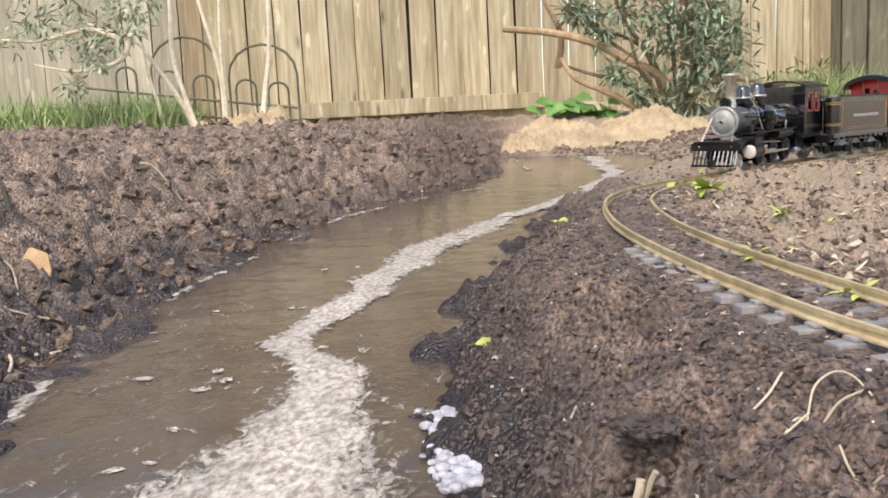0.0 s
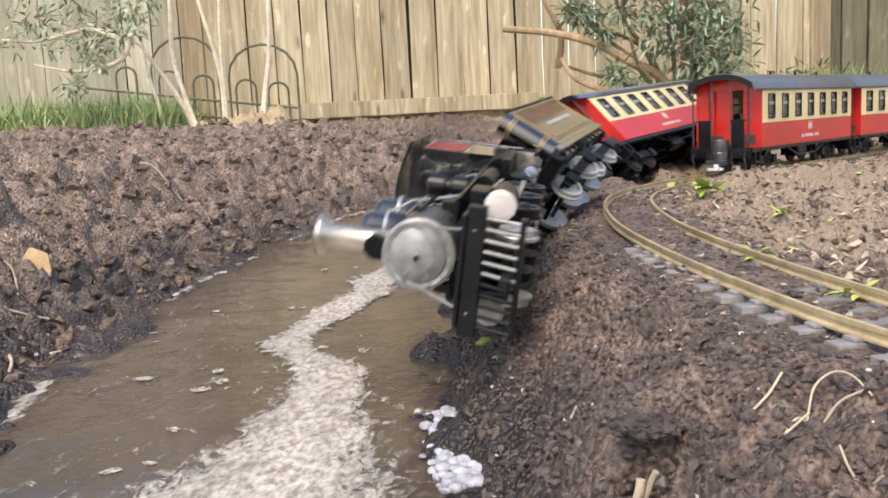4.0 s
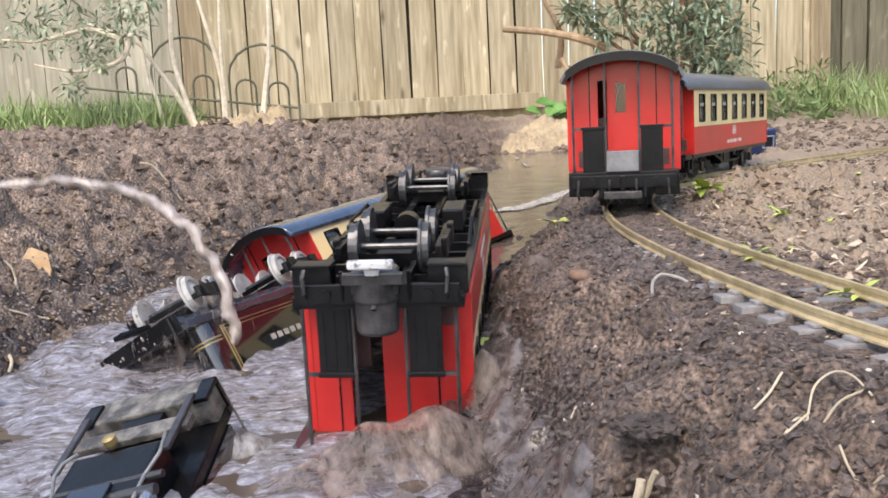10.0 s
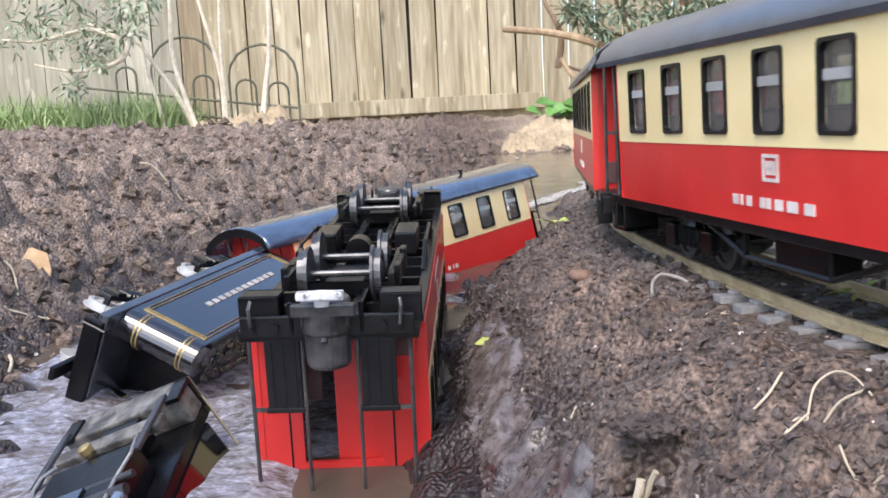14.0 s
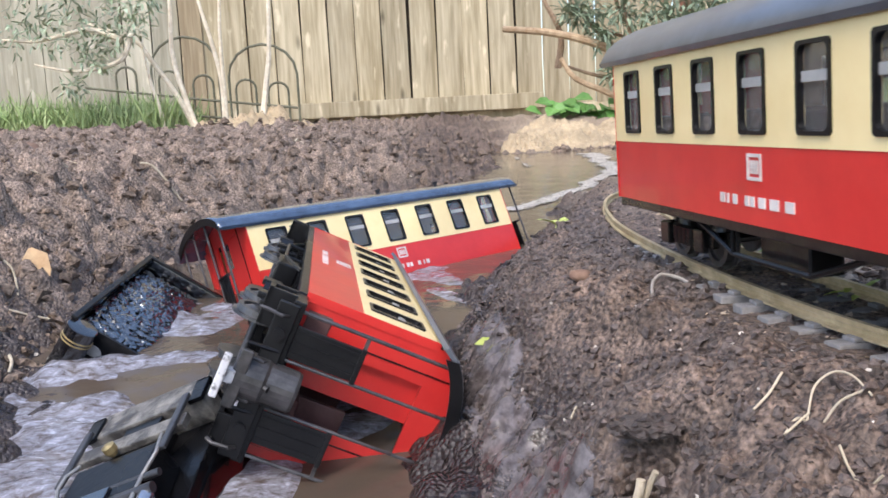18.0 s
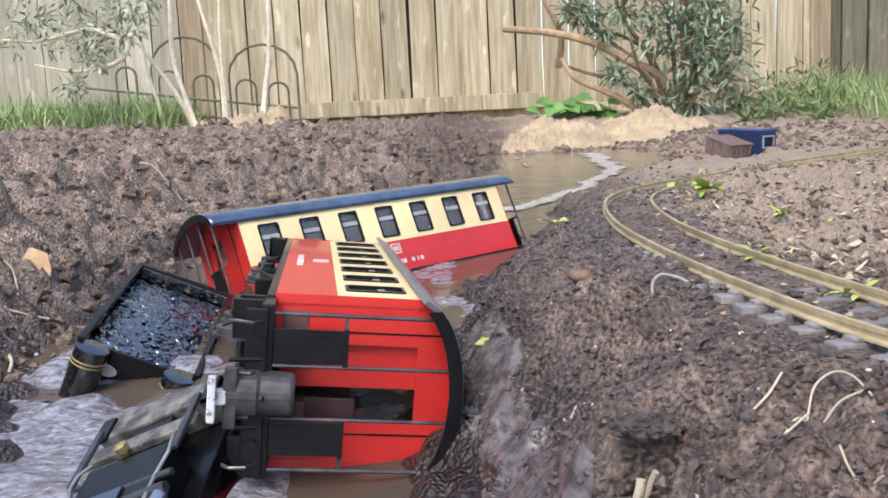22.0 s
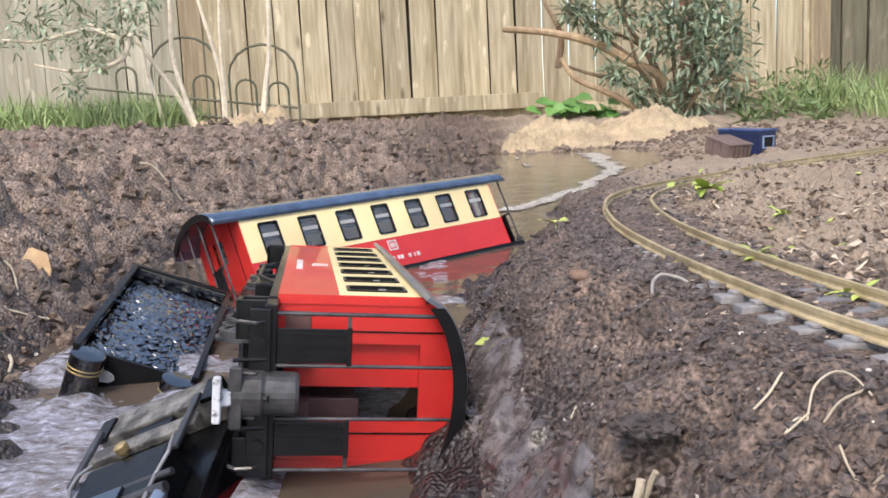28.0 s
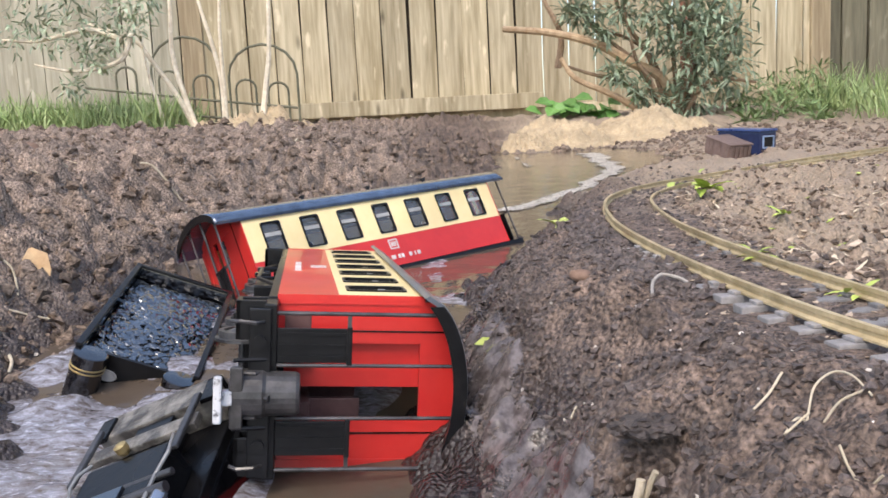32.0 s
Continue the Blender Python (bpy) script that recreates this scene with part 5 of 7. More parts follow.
def build_garden():
    build_fence()
    build_wire_fence()
    shrub("leafy_shrub", "tall shrub with pale bare stems and grey-green leaves",
          [[(-.974, 3.3, .0), (-1.003, 3.3, .173), (-1.036, 3.3, .317), (-1.051, 3.3, .458)], [(-.866, 3.35, .03), (-.941, 3.35, .212), (-1.031, 3.35, .36), (-1.096, 3.35, .445), (-1.265, 3.35, .514)],
           [(-.854, 3.3, .03), (-.906, 3.3, .209), (-.943, 3.3, .373), (-.938, 3.3, .532), (-.937, 3.3, .65), (-.95, 3.32, .95)], [(-.798, 3.4, .05), (-.797, 3.4, .269), (-.821, 3.4, .415), (-.856, 3.4, .56), (-.872, 3.4, .662), (-.9, 3.4, 1.0)],
           [(-.79, 3.4, .05), (-.791, 3.4, .269), (-.79, 3.4, .455), (-.777, 3.4, .658), (-.76, 3.4, 1.0)], [(-.649, 3.3, .06), (-.614, 3.3, .256), (-.593, 3.3, .396), (-.585, 3.3, .633), (-.6, 3.3, 1.0)], [(-1.09, 3.2, .43), (-1.2, 3.2, .47), (-1.38, 3.2, .44), (-1.5, 3.2, .45)], [(-1.05, 3.2, .45), (-1.1, 3.2, .36), (-1.25, 3.2, .33), (-1.4, 3.2, .36)]],
          STEMM, .0112, LEAFG, [(-1.169, 3.2, .493, .09), (-1.086, 3.2, .527, .07), (-.987, 3.2, .552, .06), (-1.263, 3.2, .536, .09), (-1.382, 3.2, .523, .09), (-1.116, 3.2, .432, .06), (-1.033, 3.2, .477, .05), (-1.216, 3.2, .418, .07), (-1.313, 3.2, .442, .08), (-1.1, 3.2, .62, .14), (-1.448, 3.2, .468, .08), (-1.183, 3.2, .358, .05), (-1.27, 3.2, .284, .05), (-1.35, 3.2, .7, .2)], 62, .038, .01, 21)
    shrub("brown_stemmed_shrub", "old shrub with tangled brown stems and grey-green leaves",
          [[(.895, 3.5, .03), (.788, 3.5, .258), (.639, 3.5, .394), (.493, 3.5, .569)], [(.906, 3.5, .03), (.832, 3.5, .278), (.727, 3.5, .453), (.687, 3.5, .602), (.66, 3.5, .9)], [(.928, 3.5, .03), (.92, 3.5, .273), (.89, 3.5, .466), (.881, 3.5, .592), (.87, 3.5, .9)], [(.939, 3.5, .03), (1.007, 3.5, .248), (1.052, 3.5, .416), (1.096, 3.5, .561), (1.15, 3.5, .9)],
           [(.884, 3.5, .03), (.743, 3.5, .196), (.592, 3.5, .247), (.462, 3.5, .296)], [(.917, 3.5, .03), (1.028, 3.5, .182), (1.138, 3.5, .305), (1.182, 3.5, .452)], [(.472, 3.5, .274), (.487, 3.5, .401), (.427, 3.5, .531), (.408, 3.5, .615)], [(.9, 3.52, .03), (.86, 3.52, .25), (.78, 3.54, .36), (.6, 3.54, .43)], [(.91, 3.46, .03), (.95, 3.45, .2), (.97, 3.45, .36), (.96, 3.45, .6)], [(.89, 3.47, .03), (.82, 3.45, .2), (.76, 3.45, .3), (.72, 3.45, .5)], [(.93, 3.47, .03), (.99, 3.43, .16), (1.08, 3.42, .2), (1.2, 3.4, .18)]],
          BARK, .014, LEAFS, [(.844, 3.45, .379, .08), (.928, 3.45, .312, .09), (1.015, 3.45, .37, .1), (1.057, 3.45, .262, .09), (.97, 3.45, .2, .07), (.824, 3.45, .463, .08), (.909, 3.45, .438, .1), (1.037, 3.45, .453, .1), (1.122, 3.45, .365, .07), (.63, 3.45, .389, .05), (.717, 3.45, .468, .07), (.59, 3.45, .475, .06), (.883, 3.45, .123, .06), (.991, 3.45, .11, .07), (.691, 3.45, .239, .05), (1.1, 3.45, .18, .07), (.775, 3.45, .17, .05), (.526, 3.45, .478, .05), (.9, 3.45, .6, .2), (1.1, 3.45, .62, .18), (.98, 3.42, .3, .12), (1.08, 3.42, .42, .13), (1.02, 3.42, .52, .14), (1.12, 3.42, .26, .1)], 105, .056, .0115, 22)
    br = empty("fallen_branch", "dry peeling brown branch caught in a shrub", "branch")
    part("limb", tube(B(), curve_points([(.26, 3.42, .423), (.444, 3.42, .399), (.616, 3.44, .352), (.745, 3.47, .282), (.875, 3.5, .211), (.93, 3.5, .05)]), .012, 9, .022), BARK2, br)
    part("limb", tube(B(), curve_points([(.474, 3.42, .306), (.526, 3.42, .229), (.655, 3.44, .168), (.742, 3.46, .12), (.85, 3.5, .05)]), .009, 8, .016), BARK2, br)
    # broad green leaves by the sand
    rng = random.Random(4)
    pl = empty("green_leaf_plant", "low plant with broad bright green leaves", "plant")
    for cx, cz in ((.441, .126), (.508, .144), (.575, .13), (.641, .105), (.697, .113), (.48, .1), (.54, .11), (.61, .1), (.66, .09)):
        for k in range(4):
            bm = B()
            base = (cx + rng.uniform(-.02, .02), 3.62, .03)
            tip = Vector((cx + rng.uniform(-.04, .04), 3.55 + rng.uniform(-.04, .04), cz + rng.uniform(-.03, .02)))
            leaf_bm(bm, tip, (rng.uniform(-1, 1), rng.uniform(-1, .1), rng.uniform(-.3, .5)), (0, -.6, .8), .075, .062, .2)
            part("leaf", bm, LEAFB, pl)
        bm = B()
        tube(bm, [base, tip], .002, 5)
        part("stalk", bm, LEAFB, pl)
    grass_patch("grass", -1.9, -.98, 3.25, 3.9, 2600, .06, .17, 31, "tuft of long green lawn grass by the fence")
    grass_patch("grass", 1.45, 2.6, 2.9, 4.0, 2600, .06, .2, 32, "rough green grass along the fence foot")
    shrub("weeds", "low tangle of green weeds at the fence foot", [[(1.3, 3.5, .0), (1.33, 3.5, .08), (1.4, 3.5, .12)], [(1.6, 3.7, .0), (1.58, 3.7, .1), (1.5, 3.65, .15)]], BARK, .006, LEAFD,
          [(1.2, 3.3, .04, .06), (1.296, 3.4, .06, .08), (1.4, 3.5, .07, .08), (1.508, 3.6, .09, .09), (1.62, 3.7, .1, .1), (1.1, 3.2, .03, .05), (1.42, 3.3, .04, .07), (1.28, 3.6, .1, .1), (1.42, 3.75, .14, .1), (1.18, 3.5, .09, .08), (1.56, 3.85, .16, .1), (1.7, 3.9, .17, .1), (1.36, 3.2, .03, .05)], 120, .06, .009, 25)
    # heaps of yellow sand
    for nm, cx, cy, rx, ry, h, sd in (("sand_mound", .43, 3.1, .22, .2, .078, 1), ("sand_mound", .76, 3.15, .28, .22, .074, 2), ("sand_mound", -.66, 3.3, .26, .16, .05, 3), ("sand_mound", .3, 2.95, .12, .1, .06, 4)):
        xs, ys = np.linspace(-1, 1, 81), np.linspace(-1, 1, 65)
        gx, gy = np.meshgrid(xs, ys)
        r = np.hypot(gx, gy)
        g0 = ground_at(cx, cy - ry * .6)
        z = h * smooth(1.02 - r) * (.95 + .35 * vnoise(gx * 3 + sd * 9, gy * 3, sd) + .2 * vnoise(gx * 6 + sd * 9, gy * 6, sd)) + (.012 * np.abs(vnoise(gx * 9, gy * 9, sd)) + .008 * vnoise(gx * 19, gy * 17, sd + 1) + .004 * vnoise(gx * 38, gy * 36, sd + 2)) * smooth(1.4 - r) - .05 * smooth((r - .75) / .3)
        base = ground_z(cx + gx * rx, cy + gy * ry)
        tagged(grid_mesh(nm, cx + xs * rx, cy + ys * ry, np.maximum(base, base * 0 + g0) * .5 + base * .5 + z, SAND), "heap of crumbly yellow builders sand", "sand")
    # post with a black collar behind the shrub
    p = empty("garden_post", "red-brown round post with a black collar", "post")
    part("shaft", rod(B(), (1.041, 3.75, .0), (1.045, 3.75, 1.3), .03, .03, 18), REDPOLE, p)
    part("collar", rod(B(), (1.041, 3.75, .415), (1.041, 3.75, .44), .042, .042, 18), BLACK, p)


def build_toy():
    c = empty("blue_toy_wagon", "derailed dark blue model wagon body on the soil", "model wagon", m=pose(.672, 1.98, ground_at(.672, 1.98) + .008, 0, 2, -58))
    bm = B()
    box(bm, (-.05, -.028, .0), (.062, .028, .05), .004)
    part("body", bm, BLUE, c)
    bm = B()
    for x0, x1 in ((-.052, -.014), (-.01, .064)):
        box(bm, (x0, -.03, .05), (x1, .03, .0555), .0018)
    part("roof", bm, LITBLUE, c, "blue roof in two pieces, coloured as lit from above")
    bm = B()
    for lo, hi in (((-.018, .014), (.018, .017)), ((-.018, .038), (.018, .041)), ((-.018, .014), (-.015, .041)), ((.015, .014), (.018, .041))):
        box(bm, (.0615, lo[0], lo[1]), (.065, hi[0], hi[1]), .0008)
    part("end_frame", bm, LIGHTBLUE, c, "pale blue window frame")
    part("end_window", box(B(), (.0612, -.015, .017), (.0628, .015, .038)), BLACK, c)
    w = empty("brown_wagon", "brown slatted model wagon lying tipped on the soil", "model wagon", m=pose(.585, 1.84, ground_at(.585, 1.84) + .006, 0, 14, -70))
    part("body", box(B(), (-.033, -.026, 0), (.045, .026, .034), .003), BROWNTOY, w)
    for k in range(5):
        part("slat", box(B(), (.0445, -.024 + k * .0104, .003), (.0472, -.017 + k * .0104, .031), .0005), BROWNTOY, w)
    for k in range(1, 7):
        part("board", box(B(), (-.044 + k * .0126, -.0278, .002), (-.0325 + k * .0126, -.0255, .0335), .0005), BROWNTOY, w)
    part("cover", box(B(), (-.034, -.029, .0335), (.0475, .029, .0365), .0012), BROWNTOY, w)


LATE = []


def build_litter():
    rng = np.random.default_rng(2)

    def bank(r):
        while True:
            y = .3 + 2.9 * r.random() ** 1.5
            x = np.interp(y, [p[0] for p in SHORE_L], [p[1] for p in SHORE_L]) - .01 - r.random() ** 1.3 * (.5 + .3 * y)
            return x, y

    def bank_r(r):
        y = .17 + 1.3 * r.random() ** 1.6
        x = np.interp(y, [p[0] for p in SHORE_R], [p[1] for p in SHORE_R])
        tx = float(np.interp(y, TRACK[:, 1], TRACK[:, 0])) - .05
        return x + .005 + r.random() * max(.03, tx - x), y

    def inside(r):
        s = .2 + 2.2 * r.random()
        p = track_at(s)
        d = .05 + .9 * r.random() ** 1.3 * (.3 + .5 * s)
        a = track_at(s + .01) - p
        a.normalize()
        return p.x + a.y * d, p.y - a.x * d

    def bed(r):
        s = -.2 + 2.4 * r.random()
        p = track_at(s)
        d = r.uniform(-.06, .06)
        a = track_at(s + .01) - p
        a.normalize()
        return p.x + a.y * d, p.y - a.x * d

    scatter("soil_clods", 17000, bank, lambda r: .001 + .0085 * r.random() ** 4, CLOD, "crumbling brown clods of dug soil", "soil")
    scatter("soil_crumbs", 24000, bank_r, lambda r: .0005 + .0026 * r.random() ** 6, DAMPCLOD, "dark crumbs of damp soil", "soil")
    scatter("soil_lumps", 15000, inside, lambda r: .001 + .0045 * r.random() ** 3.5, CLOD, "dry crumbs of soil inside the curve", "soil")
    scatter("bark_chips", 19000, inside, lambda r: .0007 + .0023 * r.random() ** 3, CHIP, "pale bark chips and dry litter", "bark chips", squash=(.15, .4), stretch=2.2)
    def far_bank(r):
        y = 1.2 + 1.9 * r.random()
        x = np.interp(y, [p[0] for p in SHORE_L], [p[1] for p in SHORE_L]) - .03 - r.random() * (.5 + .5 * y)
        return x, y

    def far_end(r):
        return .36 + .75 * r.random(), 2.5 + .5 * r.random()

    scatter("soil_heap", 4500, far_bank, lambda r: .003 + .011 * r.random() ** 4, CLOD, "large crumbling lumps of dug soil", "soil", jag=.3)
    scatter("soil_heap", 420, far_end, lambda r: .004 + .011 * r.random() ** 2, CLOD, "brown lumps of soil below the sand", "soil", sub=2, jag=.16)

    def beyond(r):
        y = 1.9 + 1.2 * r.random()
        return .42 + .06 * r.random() + r.random() * (1.9 - .5) * (y / 3.1), y

    scatter("soil_heap", 5500, beyond, lambda r: .002 + .008 * r.random() ** 4, CLOD, "brown crumbs of soil beyond the rails", "soil")
    scatter("bark_chips", 3500, beyond, lambda r: .0015 + .004 * r.random() ** 3, CHIP, "pale chips and litter beyond the rails", "bark chips", squash=(.15, .4), stretch=2.2)
    scatter("leaf_scraps", 160, inside, lambda r: .0015 + .003 * r.random(), LEAFY, "yellow-green leaf scraps on the soil", "leaves", squash=(.1, .25), stretch=1.8)
    def outer(r):
        s = .5 + .42 * r.random()
        p = track_at(s)
        d = -.026 - .035 * r.random()
        a = track_at(s + .01) - p
        a.normalize()
        return p.x + a.y * d, p.y - a.x * d

    LATE.append((scatter("thrown_soil", 2600, outer, lambda r: .0012 + .0035 * r.random() ** 3, DAMPCLOD, "dark soil flung over the sleeper ends", "soil"), Matrix()))
    scatter("track_grit", 4200, bed, lambda r: .0008 + .0026 * r.random() ** 3, DAMPCLOD, "dark soil crumbs between the sleepers", "grit")
    scatter("track_grit", 900, bed, lambda r: .0006 + .0016 * r.random() ** 2, CHIP, "pale chips and grit between the rails", "grit", squash=(.2, .5), stretch=1.6)
    scatter("pale_grit", 170, bank_r, lambda r: .0006 + .0012 * r.random(), GRIT, "scattered pale grit on dark soil", "grit")
    scatter("pale_grit", 240, bank, lambda r: .001 + .0022 * r.random(), GRIT, "scattered pale grit on the bank", "grit")
    scatter("twigs", 2400, inside, lambda r: .0006 + .0007 * r.random(), STRAW, "dry straw and twigs on the soil", "straw", squash=(.25, .4), stretch=6)
    scatter("twigs", 120, bank, lambda r: .0012 + .0016 * r.random(), STRAW, "dry straw and roots on the bank", "straw", squash=(.25, .4), stretch=7)

    def straw(pts, r, label="bent dry straw stem lying on the soil", material=STRAW, name="straw"):
        q = [(x, y, ground_at(x, y) + h) for x, y, h in pts]
        ob = tagged(part(name, tube(B(), curve_points(q, 5), r, 7), material), label, "straw")
        if name == "root":
            LATE.append((ob, Matrix()))

    straw([(.1185, .288, .002), (.121, .292, .004), (.125, .297, .006), (.1315, .298, .007), (.134, .289, .004), (.1345, .276, .003)], .00042)
    straw([(.1235, .286, .002), (.128, .284, .003), (.134, .278, .003)], .00045)
    straw([(.118, .262, .003), (.1175, .254, .004), (.119, .247, .003), (.122, .243, .002)], .00045)
    straw([(.106, .303, .002), (.113, .307, .003), (.119, .311, .003)], .0005)
    straw([(.105, .272, .002), (.111, .277, .004), (.117, .279, .003)], .0005)
    straw([(.104, .268, .003), (.112, .27, .004)], .0004)
    straw([(.055, .40, .002), (.059, .41, .004)], .0006)
    straw([(.113, .482, .002), (.1165, .495, .004), (.122, .502, .005), (.1275, .503, .005), (.133, .499, .004), (.136, .494, .003)], .001, "curled pale root on dark soil", GRIT, "root")
    straw([(.066, .312, .0), (.067, .311, .005), (.0675, .311, .009)], .0018, "short broken plant stub in the soil", STRAW, "plant_stub")
    straw([(.069, .312, .0), (.0715, .312, .005), (.073, .311, .008)], .0013, "short broken plant stub in the soil", STRAW, "plant_stub")
    straw([(-.415, .83, .004), (-.405, .83, .007), (-.395, .815, .006), (-.388, .8, .004)], .001)
    straw([(-.4, .9, .003), (-.403, .885, .006), (-.402, .87, .004)], .0011)
    straw([(-.385, .775, .003), (-.372, .785, .006), (-.36, .795, .004)], .001)
    straw([(-.352, .7, .003), (-.346, .69, .006), (-.34, .67, .004)], .0014)
    straw([(-.6, 1.36, .004), (-.575, 1.35, .01), (-.56, 1.38, .008)], .0022)
    straw([(-.45, 1.3, .004), (-.415, 1.3, .008), (-.38, 1.31, .004)], .0016)
    straw([(-.12, 1.5, .004), (-.09, 1.52, .01), (-.06, 1.53, .004)], .0018)
    for nm, x, y, s, material, lab in (("stone", .087, .566, .0062, ORANGESTONE, "small orange-brown stone on dark soil"), ("stone", -.915, 2.0, .036, ORANGESTONE, "rounded brown stone on the bank"), ("stone", .145, .46, .003, GRIT, "small pale stone beside the track")):
        bm = B()
        bmesh.ops.create_icosphere(bm, subdivisions=2, radius=1)
        for v in bm.verts:
            v.co = Vector((v.co.x * 1.25, v.co.y, v.co.z * .7)) * s * (1 + .12 * noise.noise(v.co * 1.7))
        ob = tagged(part(nm, bm, material, smooth=True), lab, "stone")
        ob.matrix_world = pose(x, y, ground_at(x, y) + s * .35, 5, 8, 30 * x)
        if material == ORANGESTONE and y < 1:
            LATE.append((ob, ob.matrix_world.copy()))
    bm = B()
    bmesh.ops.create_icosphere(bm, subdivisions=4, radius=1)
    for v in bm.verts:
        v.co = Vector((v.co.x * .0145, v.co.y * .0078, v.co.z * .0028)) * (1 + .35 * noise.noise(v.co * 2.3)) + noise.noise_vector(v.co * 6) * .0016 + noise.noise_vector(v.co * 14) * .0007
    ob = tagged(part("soil_ledge", bm, DAMPCLOD), "crust of soil overhanging a dark hollow", "soil")
    ob.matrix_world = pose(.0748, .3285, ground_at(.0748, .338) + .0005, 12, 0, 5)
    rg = random.Random(6)
    for nm, x, y, n, ln, material, lab in (("weed", .272, .915, 13, .034, LEAFY, "small pale green weed by the rails"), ("weed", .295, .748, 4, .014, LEAFY, "small yellow-green seedling on the soil"), ("weed", .431, 1.12, 5, .018, LEAFY, "small yellow-green seedling on the soil"), ("weed", .206, .589, 4, .012, LEAFY, "yellow leaf scraps between the rails"), ("weed", .42, 1.47, 3, .022, LEAFY, "small yellow-green seedling on the soil"), ("weed", .155, 1.12, 4, .03, LEAFY, "limp green leaf at the water's edge"), ("weed", .205, .44, 7, .013, LEAFY, "yellow-green leaf scraps between the rails"), ("weed", .2, .56, 5, .014, LEAFY, "yellow leaf scraps between the rails"), ("weed", .268, .7, 5, .016, LEAFY, "small yellow-green seedling on the soil"), ("weed", .345, .98, 5, .018, LEAFY, "small yellow-green seedling on the soil"), ("weed", .13, .99, 4, .026, LEAFY, "limp green leaf at the water's edge"), ("weed", .285, 1.13, 4, .03, LEAFY, "small green leaf beside the rails"), ("weed", .5, 1.2, 4, .02, LEAFY, "small yellow-green seedling on the soil")):
        c = empty(nm, lab, "weed")
        for k in range(n):
            bm = B()
            a = rg.uniform(0, math.tau)
            leaf_bm(bm, (x + rg.uniform(-.004, .004), y + rg.uniform(-.004, .004), ground_at(x, y) + .001), (math.cos(a), math.sin(a), rg.uniform(.1, .9)), (0, 0, 1), ln * rg.uniform(.7, 1.2), ln * .32, .3)
            part("leaf", bm, material, c)
    for nm, x, y, z, ln, w, material, lab, d in (("dead_leaf", -.412, .885, 0, .05, .026, DEADLEAF, "curled dead brown leaf on the bank", (.45, -.6, -.5)), ("fallen_leaf", .018, .6, 0, .022, .009, LEAFY, "yellow-green leaf at the water's edge", (.9, .3, .1))):
        bm = B()
        leaf_bm(bm, (x, y, ground_at(x, y) + .008), d, (0, -.5, .8), ln, w, .3)
        tagged(part(nm, bm, material), lab, "leaf")


# ---- water ----
HINGE = .82


def build_water():
    for y0, y1 in ((-.6, HINGE), (HINGE, 3.3)):
        xs, ys = np.arange(-.6, 1.0, .02), np.linspace(y0, y1, int((y1 - y0) / .02) + 1)
        gx, gy = np.meshgrid(xs, ys)
        z = level_at(gy) + .0007 * vnoise(gx * 20, gy * 20, 2)
        near = y1 == HINGE
        origin = HINGE if near else 2.0
        ob = grid_mesh("water", xs, ys - origin, z - float(level_at(origin)), WATER)
        tagged(ob, "still brown muddy water in a dug channel", "water", kind="structure")
        SHEETS.append((ob, origin))


SHEETS = []


def run_off(y, t):
    """How far the water has fallen at y by t seconds: the wreck dams it up behind and churns it out of the near end."""
    return max(0.0, HINGE - y) * .062 * float(smooth((t - 7) / 7)) - .0095 * float(smooth((t - 5) / 4))


def foam_raft(rx, ry, seed, material=None, thick=.0006):
    """A thin ragged raft of scum with holes in it."""
    rng = np.random.default_rng(seed)
    n = 54 if rx > .015 else 24
    xs, ys = np.linspace(-1, 1, n), np.linspace(-1, 1, n)
    gx, gy = np.meshgrid(xs, ys)
    v = vnoise(gx * 3 + seed * 7, gy * 3, seed) * .6 + vnoise(gx * 8 + seed, gy * 8, seed + 1) * .5 + vnoise(gx * 19 + seed, gy * 19, seed + 2) * .35
    keep = (1.0 - np.hypot(gx, gy) ** 2 + v * .8 > .25) & (v > -.42)
    bm = B()
    vs = {}
    z = lambda i, j: thick * (.4 + .6 * abs(float(v[j, i])))
    for j in range(n - 1):
        for i in range(n - 1):
            if keep[j, i] and keep[j + 1, i] and keep[j, i + 1] and keep[j + 1, i + 1]:
                q = []
                for a, b in ((i, j), (i + 1, j), (i + 1, j + 1), (i, j + 1)):
                    if (a, b) not in vs:
                        vs[a, b] = bm.verts.new((xs[a] * rx, ys[b] * ry, z(a, b)))
                    q.append(vs[a, b])
                bm.faces.new(q)
    ex = bmesh.ops.extrude_face_region(bm, geom=bm.faces[:])
    bmesh.ops.translate(bm, vec=(0, 0, -thick), verts=[g for g in ex["geom"] if isinstance(g, bmesh.types.BMVert)])
    return bm


FOAM_ROWS = []


